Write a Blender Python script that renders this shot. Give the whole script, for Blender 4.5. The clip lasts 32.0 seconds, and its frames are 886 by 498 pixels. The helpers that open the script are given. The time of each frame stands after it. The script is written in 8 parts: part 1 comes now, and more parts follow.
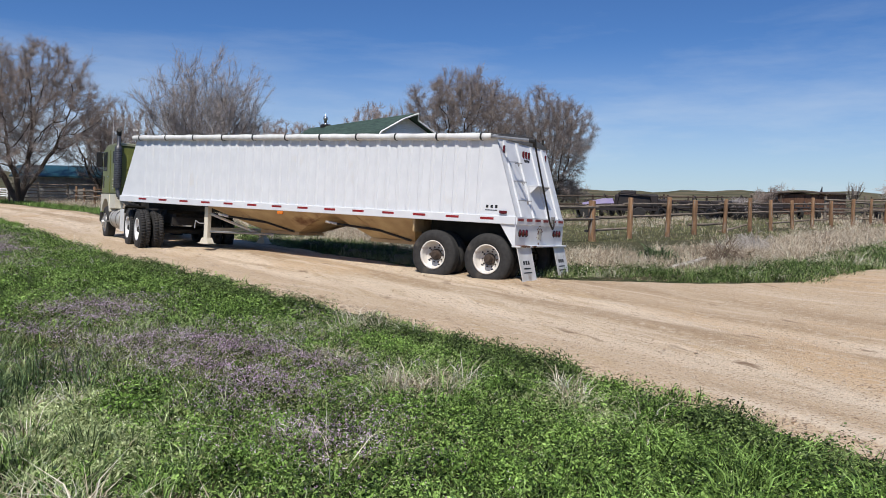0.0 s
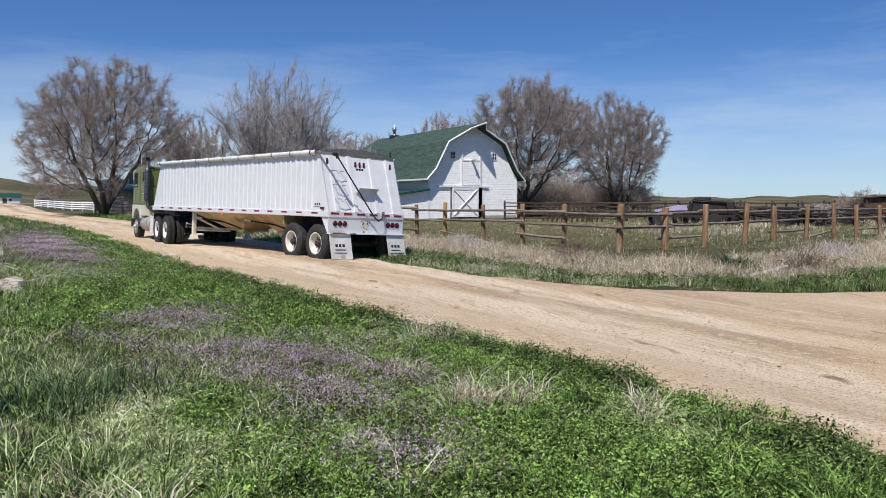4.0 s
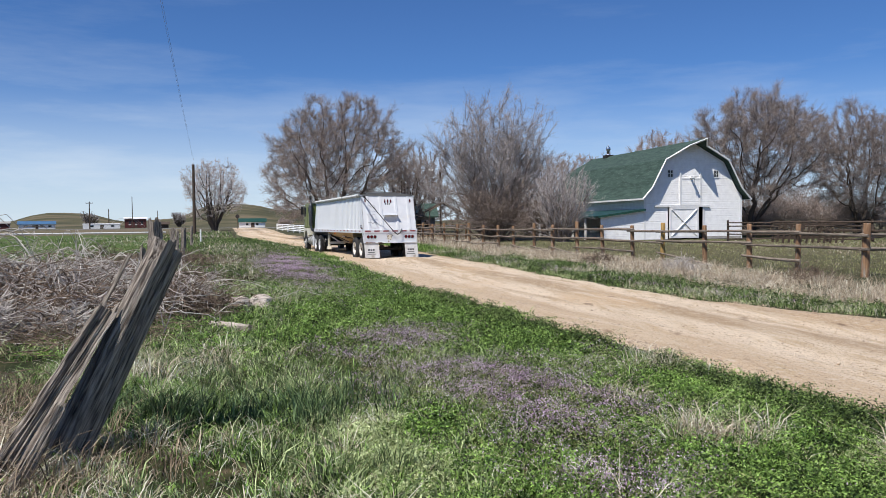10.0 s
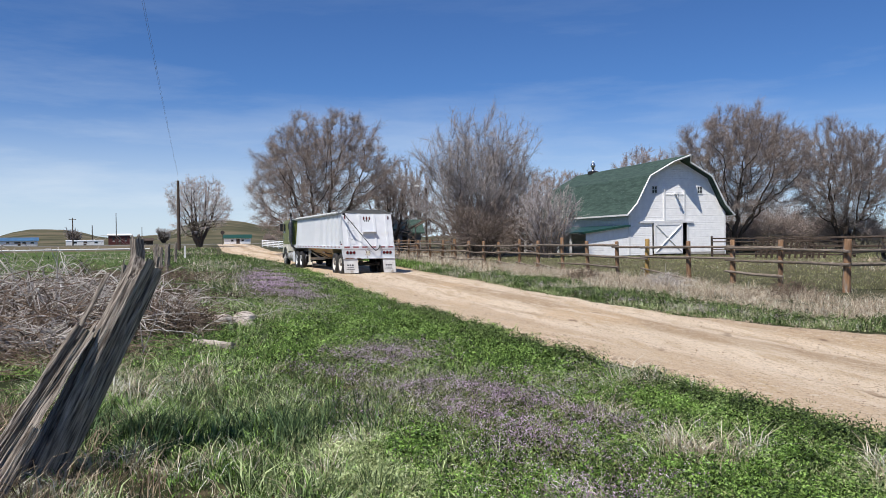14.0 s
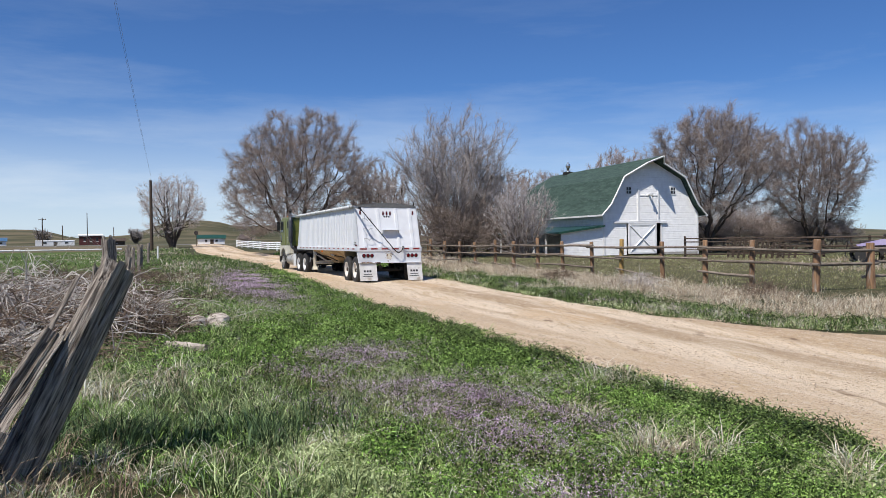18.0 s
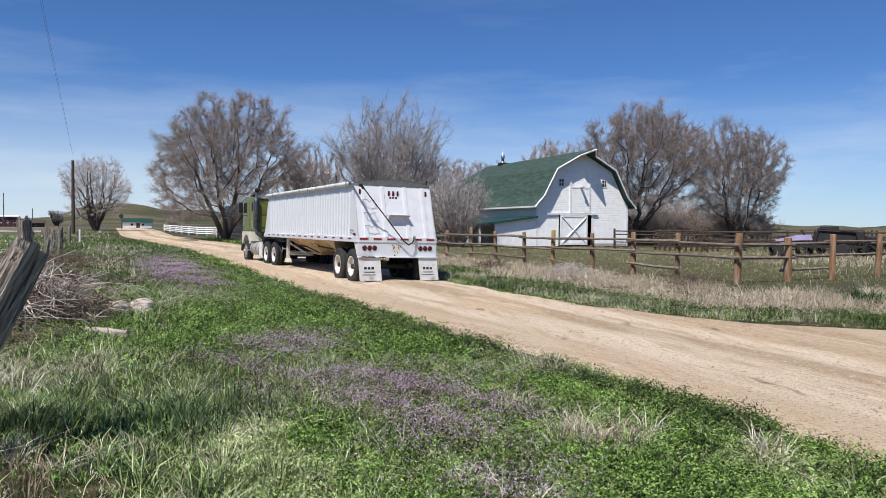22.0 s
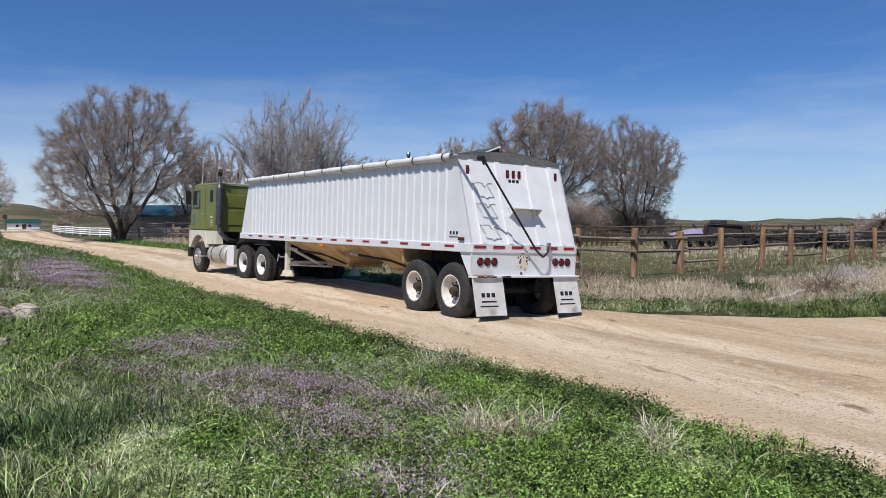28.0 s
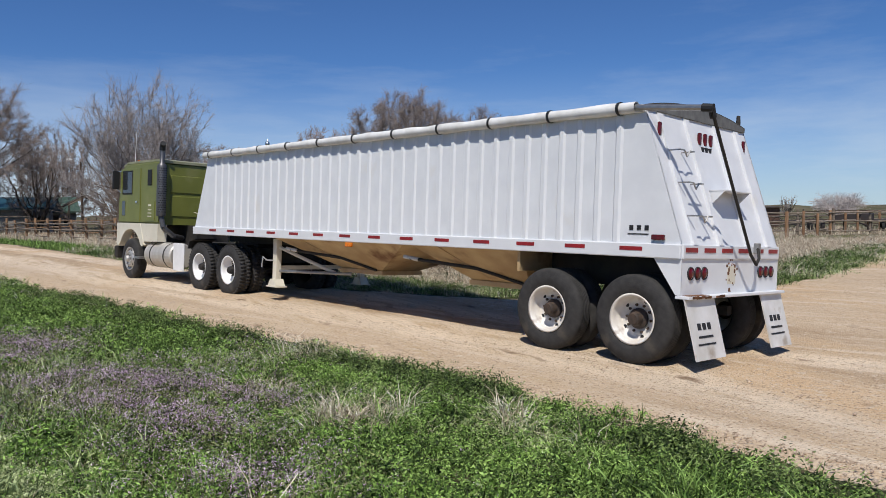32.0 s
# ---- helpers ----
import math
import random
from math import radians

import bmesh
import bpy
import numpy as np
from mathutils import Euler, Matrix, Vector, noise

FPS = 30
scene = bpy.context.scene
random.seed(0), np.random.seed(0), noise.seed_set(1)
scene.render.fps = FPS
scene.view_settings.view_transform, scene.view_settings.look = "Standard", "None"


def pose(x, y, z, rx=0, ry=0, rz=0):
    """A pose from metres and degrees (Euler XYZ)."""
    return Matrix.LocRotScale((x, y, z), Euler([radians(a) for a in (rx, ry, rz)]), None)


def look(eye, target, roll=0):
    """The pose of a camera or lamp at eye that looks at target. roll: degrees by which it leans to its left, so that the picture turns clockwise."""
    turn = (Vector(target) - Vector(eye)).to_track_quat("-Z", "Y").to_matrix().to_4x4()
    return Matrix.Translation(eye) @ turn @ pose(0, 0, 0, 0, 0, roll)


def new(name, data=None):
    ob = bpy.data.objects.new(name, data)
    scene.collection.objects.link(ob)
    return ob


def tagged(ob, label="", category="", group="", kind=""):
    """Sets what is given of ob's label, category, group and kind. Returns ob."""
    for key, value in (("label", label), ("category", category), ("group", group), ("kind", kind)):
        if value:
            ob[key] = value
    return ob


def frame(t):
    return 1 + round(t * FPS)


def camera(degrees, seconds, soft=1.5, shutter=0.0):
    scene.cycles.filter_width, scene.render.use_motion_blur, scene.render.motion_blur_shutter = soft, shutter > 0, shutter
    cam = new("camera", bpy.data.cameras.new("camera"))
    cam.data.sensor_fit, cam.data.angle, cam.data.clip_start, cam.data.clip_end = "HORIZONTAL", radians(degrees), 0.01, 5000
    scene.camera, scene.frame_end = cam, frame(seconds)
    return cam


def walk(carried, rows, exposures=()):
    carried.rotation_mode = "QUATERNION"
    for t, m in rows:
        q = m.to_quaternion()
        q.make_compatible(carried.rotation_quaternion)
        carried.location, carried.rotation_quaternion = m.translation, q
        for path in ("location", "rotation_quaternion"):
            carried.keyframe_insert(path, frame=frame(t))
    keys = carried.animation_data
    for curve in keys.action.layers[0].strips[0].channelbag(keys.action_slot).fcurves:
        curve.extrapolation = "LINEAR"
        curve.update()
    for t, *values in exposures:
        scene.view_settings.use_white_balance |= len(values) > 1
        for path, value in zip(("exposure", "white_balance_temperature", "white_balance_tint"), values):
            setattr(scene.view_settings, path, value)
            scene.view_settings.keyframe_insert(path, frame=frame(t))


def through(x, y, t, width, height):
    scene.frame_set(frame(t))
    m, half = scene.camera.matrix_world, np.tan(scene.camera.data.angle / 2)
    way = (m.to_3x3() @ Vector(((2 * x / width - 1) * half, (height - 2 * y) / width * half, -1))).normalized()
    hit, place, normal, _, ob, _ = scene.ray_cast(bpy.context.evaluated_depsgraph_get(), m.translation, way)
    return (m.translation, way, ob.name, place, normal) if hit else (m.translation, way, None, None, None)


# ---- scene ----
cam = camera(60.57, 32.0, soft=0.8)
# seconds, eye x y z, yaw, pitch, roll
PATH = [
    (0.0, 0.034, -0.071, 1.598, -20.54, -4.30, -0.68),
    (0.5, 0.031, -0.066, 1.598, -19.85, -4.33, -0.57),
    (1.0, 0.033, -0.062, 1.595, -19.34, -4.31, -0.48),
    (1.5, 0.034, -0.053, 1.592, -19.08, -4.20, -0.44),
    (2.0, 0.034, -0.050, 1.594, -19.03, -4.08, -0.40),
    (2.5, 0.034, -0.054, 1.595, -18.97, -3.94, -0.36),
    (4.5, 0.059, 0.021, 1.600, -13.11, -3.52, 0.06),
    (5.0, 0.050, 0.019, 1.606, -10.54, -3.35, 0.07),
    (5.5, 0.047, 0.012, 1.608, -8.17, -3.06, 0.16),
    (6.0, 0.042, 0.021, 1.616, -6.09, -2.77, 0.23),
    (6.5, 0.031, 0.021, 1.618, -4.34, -2.54, 0.29),
    (7.0, 0.021, 0.016, 1.619, -2.89, -2.37, 0.37),
    (7.5, 0.019, 0.011, 1.621, -1.77, -2.33, 0.38),
    (8.0, 0.016, 0.013, 1.619, -0.97, -2.30, 0.31),
    (8.5, 0.003, -0.005, 1.624, -0.43, -2.28, 0.25),
    (9.0, -0.000, -0.000, 1.620, -0.01, -2.24, 0.30),
    (9.5, -0.008, -0.005, 1.615, 0.27, -2.12, 0.38),
    (10.0, -0.013, -0.014, 1.623, 0.49, -1.97, 0.58),
    (10.5, -0.020, -0.029, 1.632, 0.62, -1.71, 0.77),
    (11.0, -0.007, -0.031, 1.637, 0.68, -1.44, 0.91),
    (11.5, 0.011, -0.030, 1.636, 0.60, -1.22, 0.90),
    (12.0, 0.011, -0.039, 1.632, 0.41, -1.03, 0.87),
    (12.5, 0.025, -0.034, 1.640, 0.17, -0.87, 0.74),
    (13.0, 0.024, -0.034, 1.641, -0.08, -0.72, 0.74),
    (13.5, 0.019, -0.025, 1.637, -0.31, -0.73, 0.71),
    (14.0, 0.021, -0.005, 1.637, -0.55, -0.78, 0.67),
    (14.5, 0.027, -0.001, 1.640, -0.77, -0.70, 0.81),
    (16.5, 0.027, -0.004, 1.647, -1.31, -0.76, 1.11),
    (17.0, 0.028, 0.004, 1.650, -1.56, -0.84, 0.96),
    (17.5, 0.021, -0.000, 1.649, -1.90, -0.81, 0.82),
    (18.0, 0.024, -0.007, 1.647, -2.37, -0.79, 0.69),
    (18.5, 0.034, 0.007, 1.643, -2.94, -0.82, 0.58),
    (19.0, 0.043, 0.024, 1.644, -3.54, -0.91, 0.54),
    (19.5, 0.042, 0.032, 1.639, -4.14, -1.03, 0.45),
    (20.0, 0.044, 0.034, 1.638, -4.72, -1.20, 0.31),
    (20.5, 0.048, 0.041, 1.627, -5.37, -1.38, 0.13),
    (21.0, 0.050, 0.047, 1.622, -6.01, -1.54, -0.07),
    (21.5, 0.048, 0.047, 1.626, -6.67, -1.65, -0.25),
    (22.0, 0.046, 0.044, 1.628, -7.31, -1.65, -0.37),
    (22.5, 0.049, 0.049, 1.624, -7.94, -1.59, -0.42),
    (23.0, 0.057, 0.048, 1.623, -8.52, -1.55, -0.38),
    (23.5, 0.071, 0.054, 1.619, -9.03, -1.50, -0.25),
    (24.0, 0.071, 0.057, 1.622, -9.52, -1.55, -0.16),
    (24.5, 0.078, 0.064, 1.626, -10.00, -1.64, 0.00),
    (25.0, 0.088, 0.055, 1.628, -10.59, -1.75, 0.18),
    (25.5, 0.105, 0.062, 1.624, -11.29, -1.89, 0.32),
    (27.5, 0.122, 0.067, 1.621, -13.83, -1.92, 0.36),
    (28.0, 0.129, 0.064, 1.617, -14.29, -1.83, 0.23),
    (28.5, 0.132, 0.058, 1.609, -14.91, -1.69, 0.21),
    (29.0, 0.135, 0.051, 1.609, -15.68, -1.64, 0.22),
    (29.5, 0.140, 0.045, 1.611, -16.67, -1.70, 0.25),
    (30.0, 0.154, 0.042, 1.603, -17.82, -1.76, 0.40),
    (30.5, 0.170, 0.040, 1.601, -19.18, -1.94, 0.62),
    (31.0, 0.188, 0.050, 1.595, -20.77, -2.13, 0.80),
    (31.5, 0.209, 0.057, 1.592, -22.53, -2.40, 0.71),
    (32.0, 0.219, 0.064, 1.584, -24.55, -2.62, 0.76),
]
walk(cam, [(t, pose(x, y, z, 90 + pitch, roll, yaw)) for t, x, y, z, yaw, pitch, roll in PATH],
     exposures=[(0.0, -0.18), (2.5, -0.15), (6.0, -0.02), (22.0, -0.02), (26.0, -0.10), (29.0, -0.16), (32.0, -0.26)])
# ---- light ----
world = bpy.data.worlds.new("world")
scene.world = world
world.use_nodes = True
wn, wl = world.node_tree.nodes, world.node_tree.links
SUN_EL, SUN_AZ = 57.0, 215.0          # degrees; azimuth clockwise from +y
sky = wn.new("ShaderNodeTexSky")
sky.sky_type, sky.sun_disc = "NISHITA", False
sky.sun_elevation, sky.sun_rotation = radians(SUN_EL), radians(SUN_AZ)
sky.altitude, sky.air_density, sky.dust_density, sky.ozone_density = 1400, 1.0, 0.15, 2.0
tint = wn.new("ShaderNodeMix")            # a deep spring sky
tint.data_type, tint.blend_type = "RGBA", "MULTIPLY"
tint.inputs[0].default_value, tint.inputs[7].default_value = 1.0, (0.62, 0.98, 1.50, 1)
wl.new(sky.outputs[0], tint.inputs[6])
# thin cirrus, thickest low over the land
tc, mp, wisps, band, lift = wn.new("ShaderNodeTexCoord"), wn.new("ShaderNodeMapping"), wn.new("ShaderNodeTexNoise"), wn.new("ShaderNodeMapRange"), wn.new("ShaderNodeMapRange")
mp.inputs["Scale"].default_value, mp.inputs["Rotation"].default_value = (1.0, 1.6, 7.0), (0.12, 0.0, 0.5)
wisps.inputs["Scale"].default_value, wisps.inputs["Detail"].default_value, wisps.inputs["Roughness"].default_value = 1.9, 9, 0.62
wl.new(tc.outputs["Generated"], mp.inputs[0])
wl.new(mp.outputs[0], wisps.inputs["Vector"])
band.inputs["From Min"].default_value, band.inputs["From Max"].default_value = 0.47, 0.78
wl.new(wisps.outputs[0], band.inputs["Value"])
sep = wn.new("ShaderNodeSeparateXYZ")
wl.new(tc.outputs["Generated"], sep.inputs[0])
lift.inputs["From Min"].default_value, lift.inputs["From Max"].default_value = 0.02, 0.34
lift.inputs["To Min"].default_value, lift.inputs["To Max"].default_value = 0.42, 0.02
wl.new(sep.outputs["Z"], lift.inputs["Value"])
amount, cloud = wn.new("ShaderNodeMath"), wn.new("ShaderNodeMix")
amount.operation = "MULTIPLY_ADD"
pale = wn.new("ShaderNodeMapRange")          # the pale rim of sky over the land
pale.inputs["From Min"].default_value, pale.inputs["From Max"].default_value = -0.02, 0.20
pale.inputs["To Min"].default_value, pale.inputs["To Max"].default_value = 0.72, 0.0
pale.interpolation_type = "SMOOTHSTEP"
wl.new(sep.outputs["Z"], pale.inputs["Value"])
east, hazy = wn.new("ShaderNodeMapRange"), wn.new("ShaderNodeMath")      # thinner haze to the east
east.inputs["From Min"].default_value, east.inputs["From Max"].default_value = -0.1, 0.6
east.inputs["To Min"].default_value, east.inputs["To Max"].default_value = 1.0, 0.62
wl.new(sep.outputs["X"], east.inputs["Value"])
hazy.operation = "MULTIPLY"
wl.new(pale.outputs[0], hazy.inputs[0])
wl.new(east.outputs[0], hazy.inputs[1])
wl.new(hazy.outputs[0], amount.inputs[2])
wl.new(band.outputs[0], amount.inputs[0])
wl.new(lift.outputs[0], amount.inputs[1])
cloud.data_type = "RGBA"
cloud.inputs[7].default_value = (11.0, 12.2, 13.4, 1)
wl.new(amount.outputs[0], cloud.inputs[0])
wl.new(tint.outputs[2], cloud.inputs[6])
wl.new(cloud.outputs[2], wn["Background"].inputs[0])
wn["Background"].inputs[1].default_value = 0.070
sun = new("sun", bpy.data.lights.new("sun", "SUN"))
sun.data.energy, sun.data.angle, sun.data.color = 5.2, radians(0.53), (1.0, 0.95, 0.88)
toward = Vector((math.sin(radians(SUN_AZ)) * math.cos(radians(SUN_EL)), math.cos(radians(SUN_AZ)) * math.cos(radians(SUN_EL)), math.sin(radians(SUN_EL))))
sun.matrix_world = look(toward * 50, (0, 0, 0))
scene.view_settings.exposure = 0.0
# ---- tools ----
def material(name, color, rough=0.6, metal=0.0, second=None, scale=8.0, detail=5.0, bump=0.0, bump_scale=60.0, spots=None, spots_scale=2.0, spots_at=0.55, vary=0.0, spec=0.5, stretch=(1, 1, 1)):
    """A surface with grain (color to second), stains (spots) and fine relief."""
    m = bpy.data.materials.new(name)
    m.use_nodes = True
    n, l = m.node_tree.nodes, m.node_tree.links
    b = n["Principled BSDF"]
    b.inputs["Roughness"].default_value, b.inputs["Metallic"].default_value = rough, metal
    b.inputs["Specular IOR Level"].default_value = spec
    tc, mp = n.new("ShaderNodeTexCoord"), n.new("ShaderNodeMapping")
    l.new(tc.outputs["Object"], mp.inputs[0])
    mp.inputs["Scale"].default_value = stretch
    noise1 = n.new("ShaderNodeTexNoise")
    noise1.inputs["Scale"].default_value, noise1.inputs["Detail"].default_value = scale, detail
    l.new(mp.outputs[0], noise1.inputs["Vector"])
    ramp = n.new("ShaderNodeValToRGB")
    second = second or tuple(c * 0.8 for c in color)
    ramp.color_ramp.elements[0].position, ramp.color_ramp.elements[1].position = 0.35, 0.68
    ramp.color_ramp.elements[0].color, ramp.color_ramp.elements[1].color = (*second, 1), (*color, 1)
    l.new(noise1.outputs[0], ramp.inputs[0])
    out = ramp.outputs[0]
    if spots:
        noise2 = n.new("ShaderNodeTexNoise")
        noise2.inputs["Scale"].default_value, noise2.inputs["Detail"].default_value = spots_scale, 6
        l.new(mp.outputs[0], noise2.inputs["Vector"])
        r2 = n.new("ShaderNodeValToRGB")
        r2.color_ramp.elements[0].position, r2.color_ramp.elements[1].position = spots_at, spots_at + 0.12
        l.new(noise2.outputs[0], r2.inputs[0])
        mix = n.new("ShaderNodeMix")
        mix.data_type = "RGBA"
        mix.inputs[7].default_value = (*spots, 1)
        l.new(r2.outputs[0], mix.inputs[0])
        l.new(out, mix.inputs[6])
        out = mix.outputs[2]
    if vary:
        info, hsv, mul = n.new("ShaderNodeObjectInfo"), n.new("ShaderNodeHueSaturation"), n.new("ShaderNodeMapRange")
        geo, add = n.new("ShaderNodeNewGeometry"), n.new("ShaderNodeMath")
        add.operation = "ADD"
        l.new(info.outputs["Random"], add.inputs[0])
        l.new(geo.outputs["Random Per Island"], add.inputs[1])
        mul.inputs["From Max"].default_value = 2.0
        mul.inputs["To Min"].default_value, mul.inputs["To Max"].default_value = 1 - vary, 1 + vary
        l.new(add.outputs[0], mul.inputs["Value"])
        l.new(mul.outputs[0], hsv.inputs["Value"])
        l.new(out, hsv.inputs["Color"])
        out = hsv.outputs[0]
    l.new(out, b.inputs["Base Color"])
    if bump:
        bn, noise3 = n.new("ShaderNodeBump"), n.new("ShaderNodeTexNoise")
        noise3.inputs["Scale"].default_value, noise3.inputs["Detail"].default_value = bump_scale, 4
        l.new(mp.outputs[0], noise3.inputs["Vector"])
        l.new(noise3.outputs[0], bn.inputs["Height"])
        bn.inputs["Strength"].default_value, bn.inputs["Distance"].default_value = bump, 0.02
        l.new(bn.outputs[0], b.inputs["Normal"])
    return m


def finish(name, me, mat, parent=None, label="", smooth=False):
    if mat:
        me.materials.append(mat)
    if smooth:
        me.polygons.foreach_set("use_smooth", [True] * len(me.polygons))
    ob = new(name, me)
    if parent:
        ob.parent = parent
    return tagged(ob, label)


def part(name, bm, mat, parent=None, label="", smooth=False):
    me = bpy.data.meshes.new(name)
    bmesh.ops.recalc_face_normals(bm, faces=bm.faces)
    bm.to_mesh(me)
    bm.free()
    return finish(name, me, mat, parent, label, smooth)


def fast(name, verts, faces, mat, parent=None, label="", smooth=False):
    """A mesh from arrays: verts (n, 3), faces (m, 3) or (m, 4)."""
    verts, faces = np.asarray(verts, np.float32), np.asarray(faces, np.int32)
    me = bpy.data.meshes.new(name)
    k = faces.shape[1]
    me.vertices.add(len(verts))
    me.vertices.foreach_set("co", verts.ravel())
    me.loops.add(faces.size)
    me.loops.foreach_set("vertex_index", faces.ravel())
    me.polygons.add(len(faces))
    me.polygons.foreach_set("loop_start", np.arange(0, faces.size, k, dtype=np.int32))
    me.update(calc_edges=True)
    return finish(name, me, mat, parent, label, smooth)


def box(bm, x0, y0, z0, x1, y1, z1, m=None, bevel=0.0):
    r = bmesh.ops.create_cube(bm, size=1.0)
    vs = r["verts"]
    for v in vs:
        v.co = Vector((x0 + (v.co.x + 0.5) * (x1 - x0), y0 + (v.co.y + 0.5) * (y1 - y0), z0 + (v.co.z + 0.5) * (z1 - z0)))
    if bevel:
        es = list({e for v in vs for e in v.link_edges})
        vs = list({v for f in bmesh.ops.bevel(bm, geom=es, offset=bevel, segments=2, affect="EDGES", profile=0.5)["faces"] for v in f.verts} | {v for v in vs if v.is_valid})
    if m:
        bmesh.ops.transform(bm, matrix=m, verts=vs)
    return bm


def boxed(*a, **k):
    return box(bmesh.new(), *a, **k)


def tube(bm, p0, p1, r0, r1=None, seg=10, caps=True):
    p0, p1 = Vector(p0), Vector(p1)
    d = p1 - p0
    r = bmesh.ops.create_cone(bm, cap_ends=caps, segments=seg, radius1=r0, radius2=r0 if r1 is None else r1, depth=d.length)
    bmesh.ops.transform(bm, matrix=Matrix.Translation((p0 + p1) / 2) @ d.to_track_quat("Z", "Y").to_matrix().to_4x4(), verts=r["verts"])
    return bm


def run(bm, pts, r, seg=8):
    """A pipe through points, with ball joints hidden by overlap."""
    for a, b in zip(pts, pts[1:]):
        tube(bm, a, b, r, seg=seg)
    return bm


def lathe(bm, profile, seg=32, axis="X", at=(0, 0, 0)):
    """Turns a profile of (radius, along) round an axis."""
    rings = []
    for r, s in profile:
        ring = []
        for i in range(seg):
            a = 2 * math.pi * i / seg
            c, d = r * math.cos(a), r * math.sin(a)
            co = {"X": (s, c, d), "Y": (c, s, d), "Z": (c, d, s)}[axis]
            ring.append(bm.verts.new(Vector(co) + Vector(at)))
        rings.append(ring)
    for a, b in zip(rings, rings[1:]):
        for i in range(seg):
            j = (i + 1) % seg
            bm.faces.new((a[i], a[j], b[j], b[i]))
    return bm


def prism(bm, outline, y0, y1, axis="Y"):
    """Extrudes an outline of (a, b) pairs along an axis: Y takes (x, z), X takes (y, z), Z takes (x, y)."""
    def co(a, b, s):
        return {"Y": (a, s, b), "X": (s, a, b), "Z": (a, b, s)}[axis]
    lo, hi = [bm.verts.new(co(a, b, y0)) for a, b in outline], [bm.verts.new(co(a, b, y1)) for a, b in outline]
    bm.faces.new(lo)
    bm.faces.new(hi[::-1])
    for i in range(len(outline)):
        j = (i + 1) % len(outline)
        bm.faces.new((lo[i], hi[i], hi[j], lo[j]))
    return bm


def empty(name, m, label, category, group="", kind=""):
    ob = new(name)
    ob.matrix_world = m
    return tagged(ob, label, category, group, kind)


def step(v, a, b):
    s = np.clip((v - a) / (b - a), 0, 1)
    return s * s * (3 - 2 * s)


def wob(x, y, s, seed=0.0):
    """Cheap smooth waves for uneven ground and edges."""
    return (np.sin(x * s + seed) * np.cos(y * s * 1.3 + seed * 2.1) + 0.6 * np.sin(x * s * 2.3 + y * s * 1.7 + seed * 3.3) + 0.4 * np.sin(x * s * 4.1 - y * s * 3.7 + seed)) / 2
# ---- materials ----
def ground_material():
    m = bpy.data.materials.new("grass_soil")
    m.use_nodes = True
    n, l = m.node_tree.nodes, m.node_tree.links
    b = n["Principled BSDF"]
    b.inputs["Roughness"].default_value = 0.95
    b.inputs["Specular IOR Level"].default_value = 0.15
    tc = n.new("ShaderNodeTexCoord")

    def noise_at(scale, detail=6):
        t = n.new("ShaderNodeTexNoise")
        t.inputs["Scale"].default_value, t.inputs["Detail"].default_value = scale, detail
        l.new(tc.outputs["Object"], t.inputs["Vector"])
        return t.outputs[0]

    def ramp(src, stops):
        r = n.new("ShaderNodeValToRGB")
        e = r.color_ramp.elements
        while len(e) < len(stops):
            e.new(0.5)
        for k, (p, c) in enumerate(stops):
            e[k].position, e[k].color = p, (*c, 1)
        l.new(src, r.inputs[0])
        return r.outputs[0]

    # close soil is darkened to hold the shade between grass and weeds
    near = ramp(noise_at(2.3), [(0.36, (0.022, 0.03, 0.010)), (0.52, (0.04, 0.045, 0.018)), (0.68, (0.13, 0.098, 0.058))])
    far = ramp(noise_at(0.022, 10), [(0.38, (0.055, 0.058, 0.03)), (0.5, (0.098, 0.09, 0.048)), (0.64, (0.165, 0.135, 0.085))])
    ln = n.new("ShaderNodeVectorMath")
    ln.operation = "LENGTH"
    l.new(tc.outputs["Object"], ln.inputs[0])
    # that painted shade gives way to the paler land from 11 to 40 m
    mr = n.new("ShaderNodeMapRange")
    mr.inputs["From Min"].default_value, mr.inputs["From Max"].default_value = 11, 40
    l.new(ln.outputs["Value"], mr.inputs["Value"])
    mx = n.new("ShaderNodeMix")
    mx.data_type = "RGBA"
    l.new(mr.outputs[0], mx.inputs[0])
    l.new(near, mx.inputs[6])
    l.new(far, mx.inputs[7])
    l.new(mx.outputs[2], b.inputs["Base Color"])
    bp = n.new("ShaderNodeBump")
    bp.inputs["Strength"].default_value, bp.inputs["Distance"].default_value = 0.6, 0.03
    l.new(noise_at(18), bp.inputs["Height"])
    l.new(bp.outputs[0], b.inputs["Normal"])
    return m


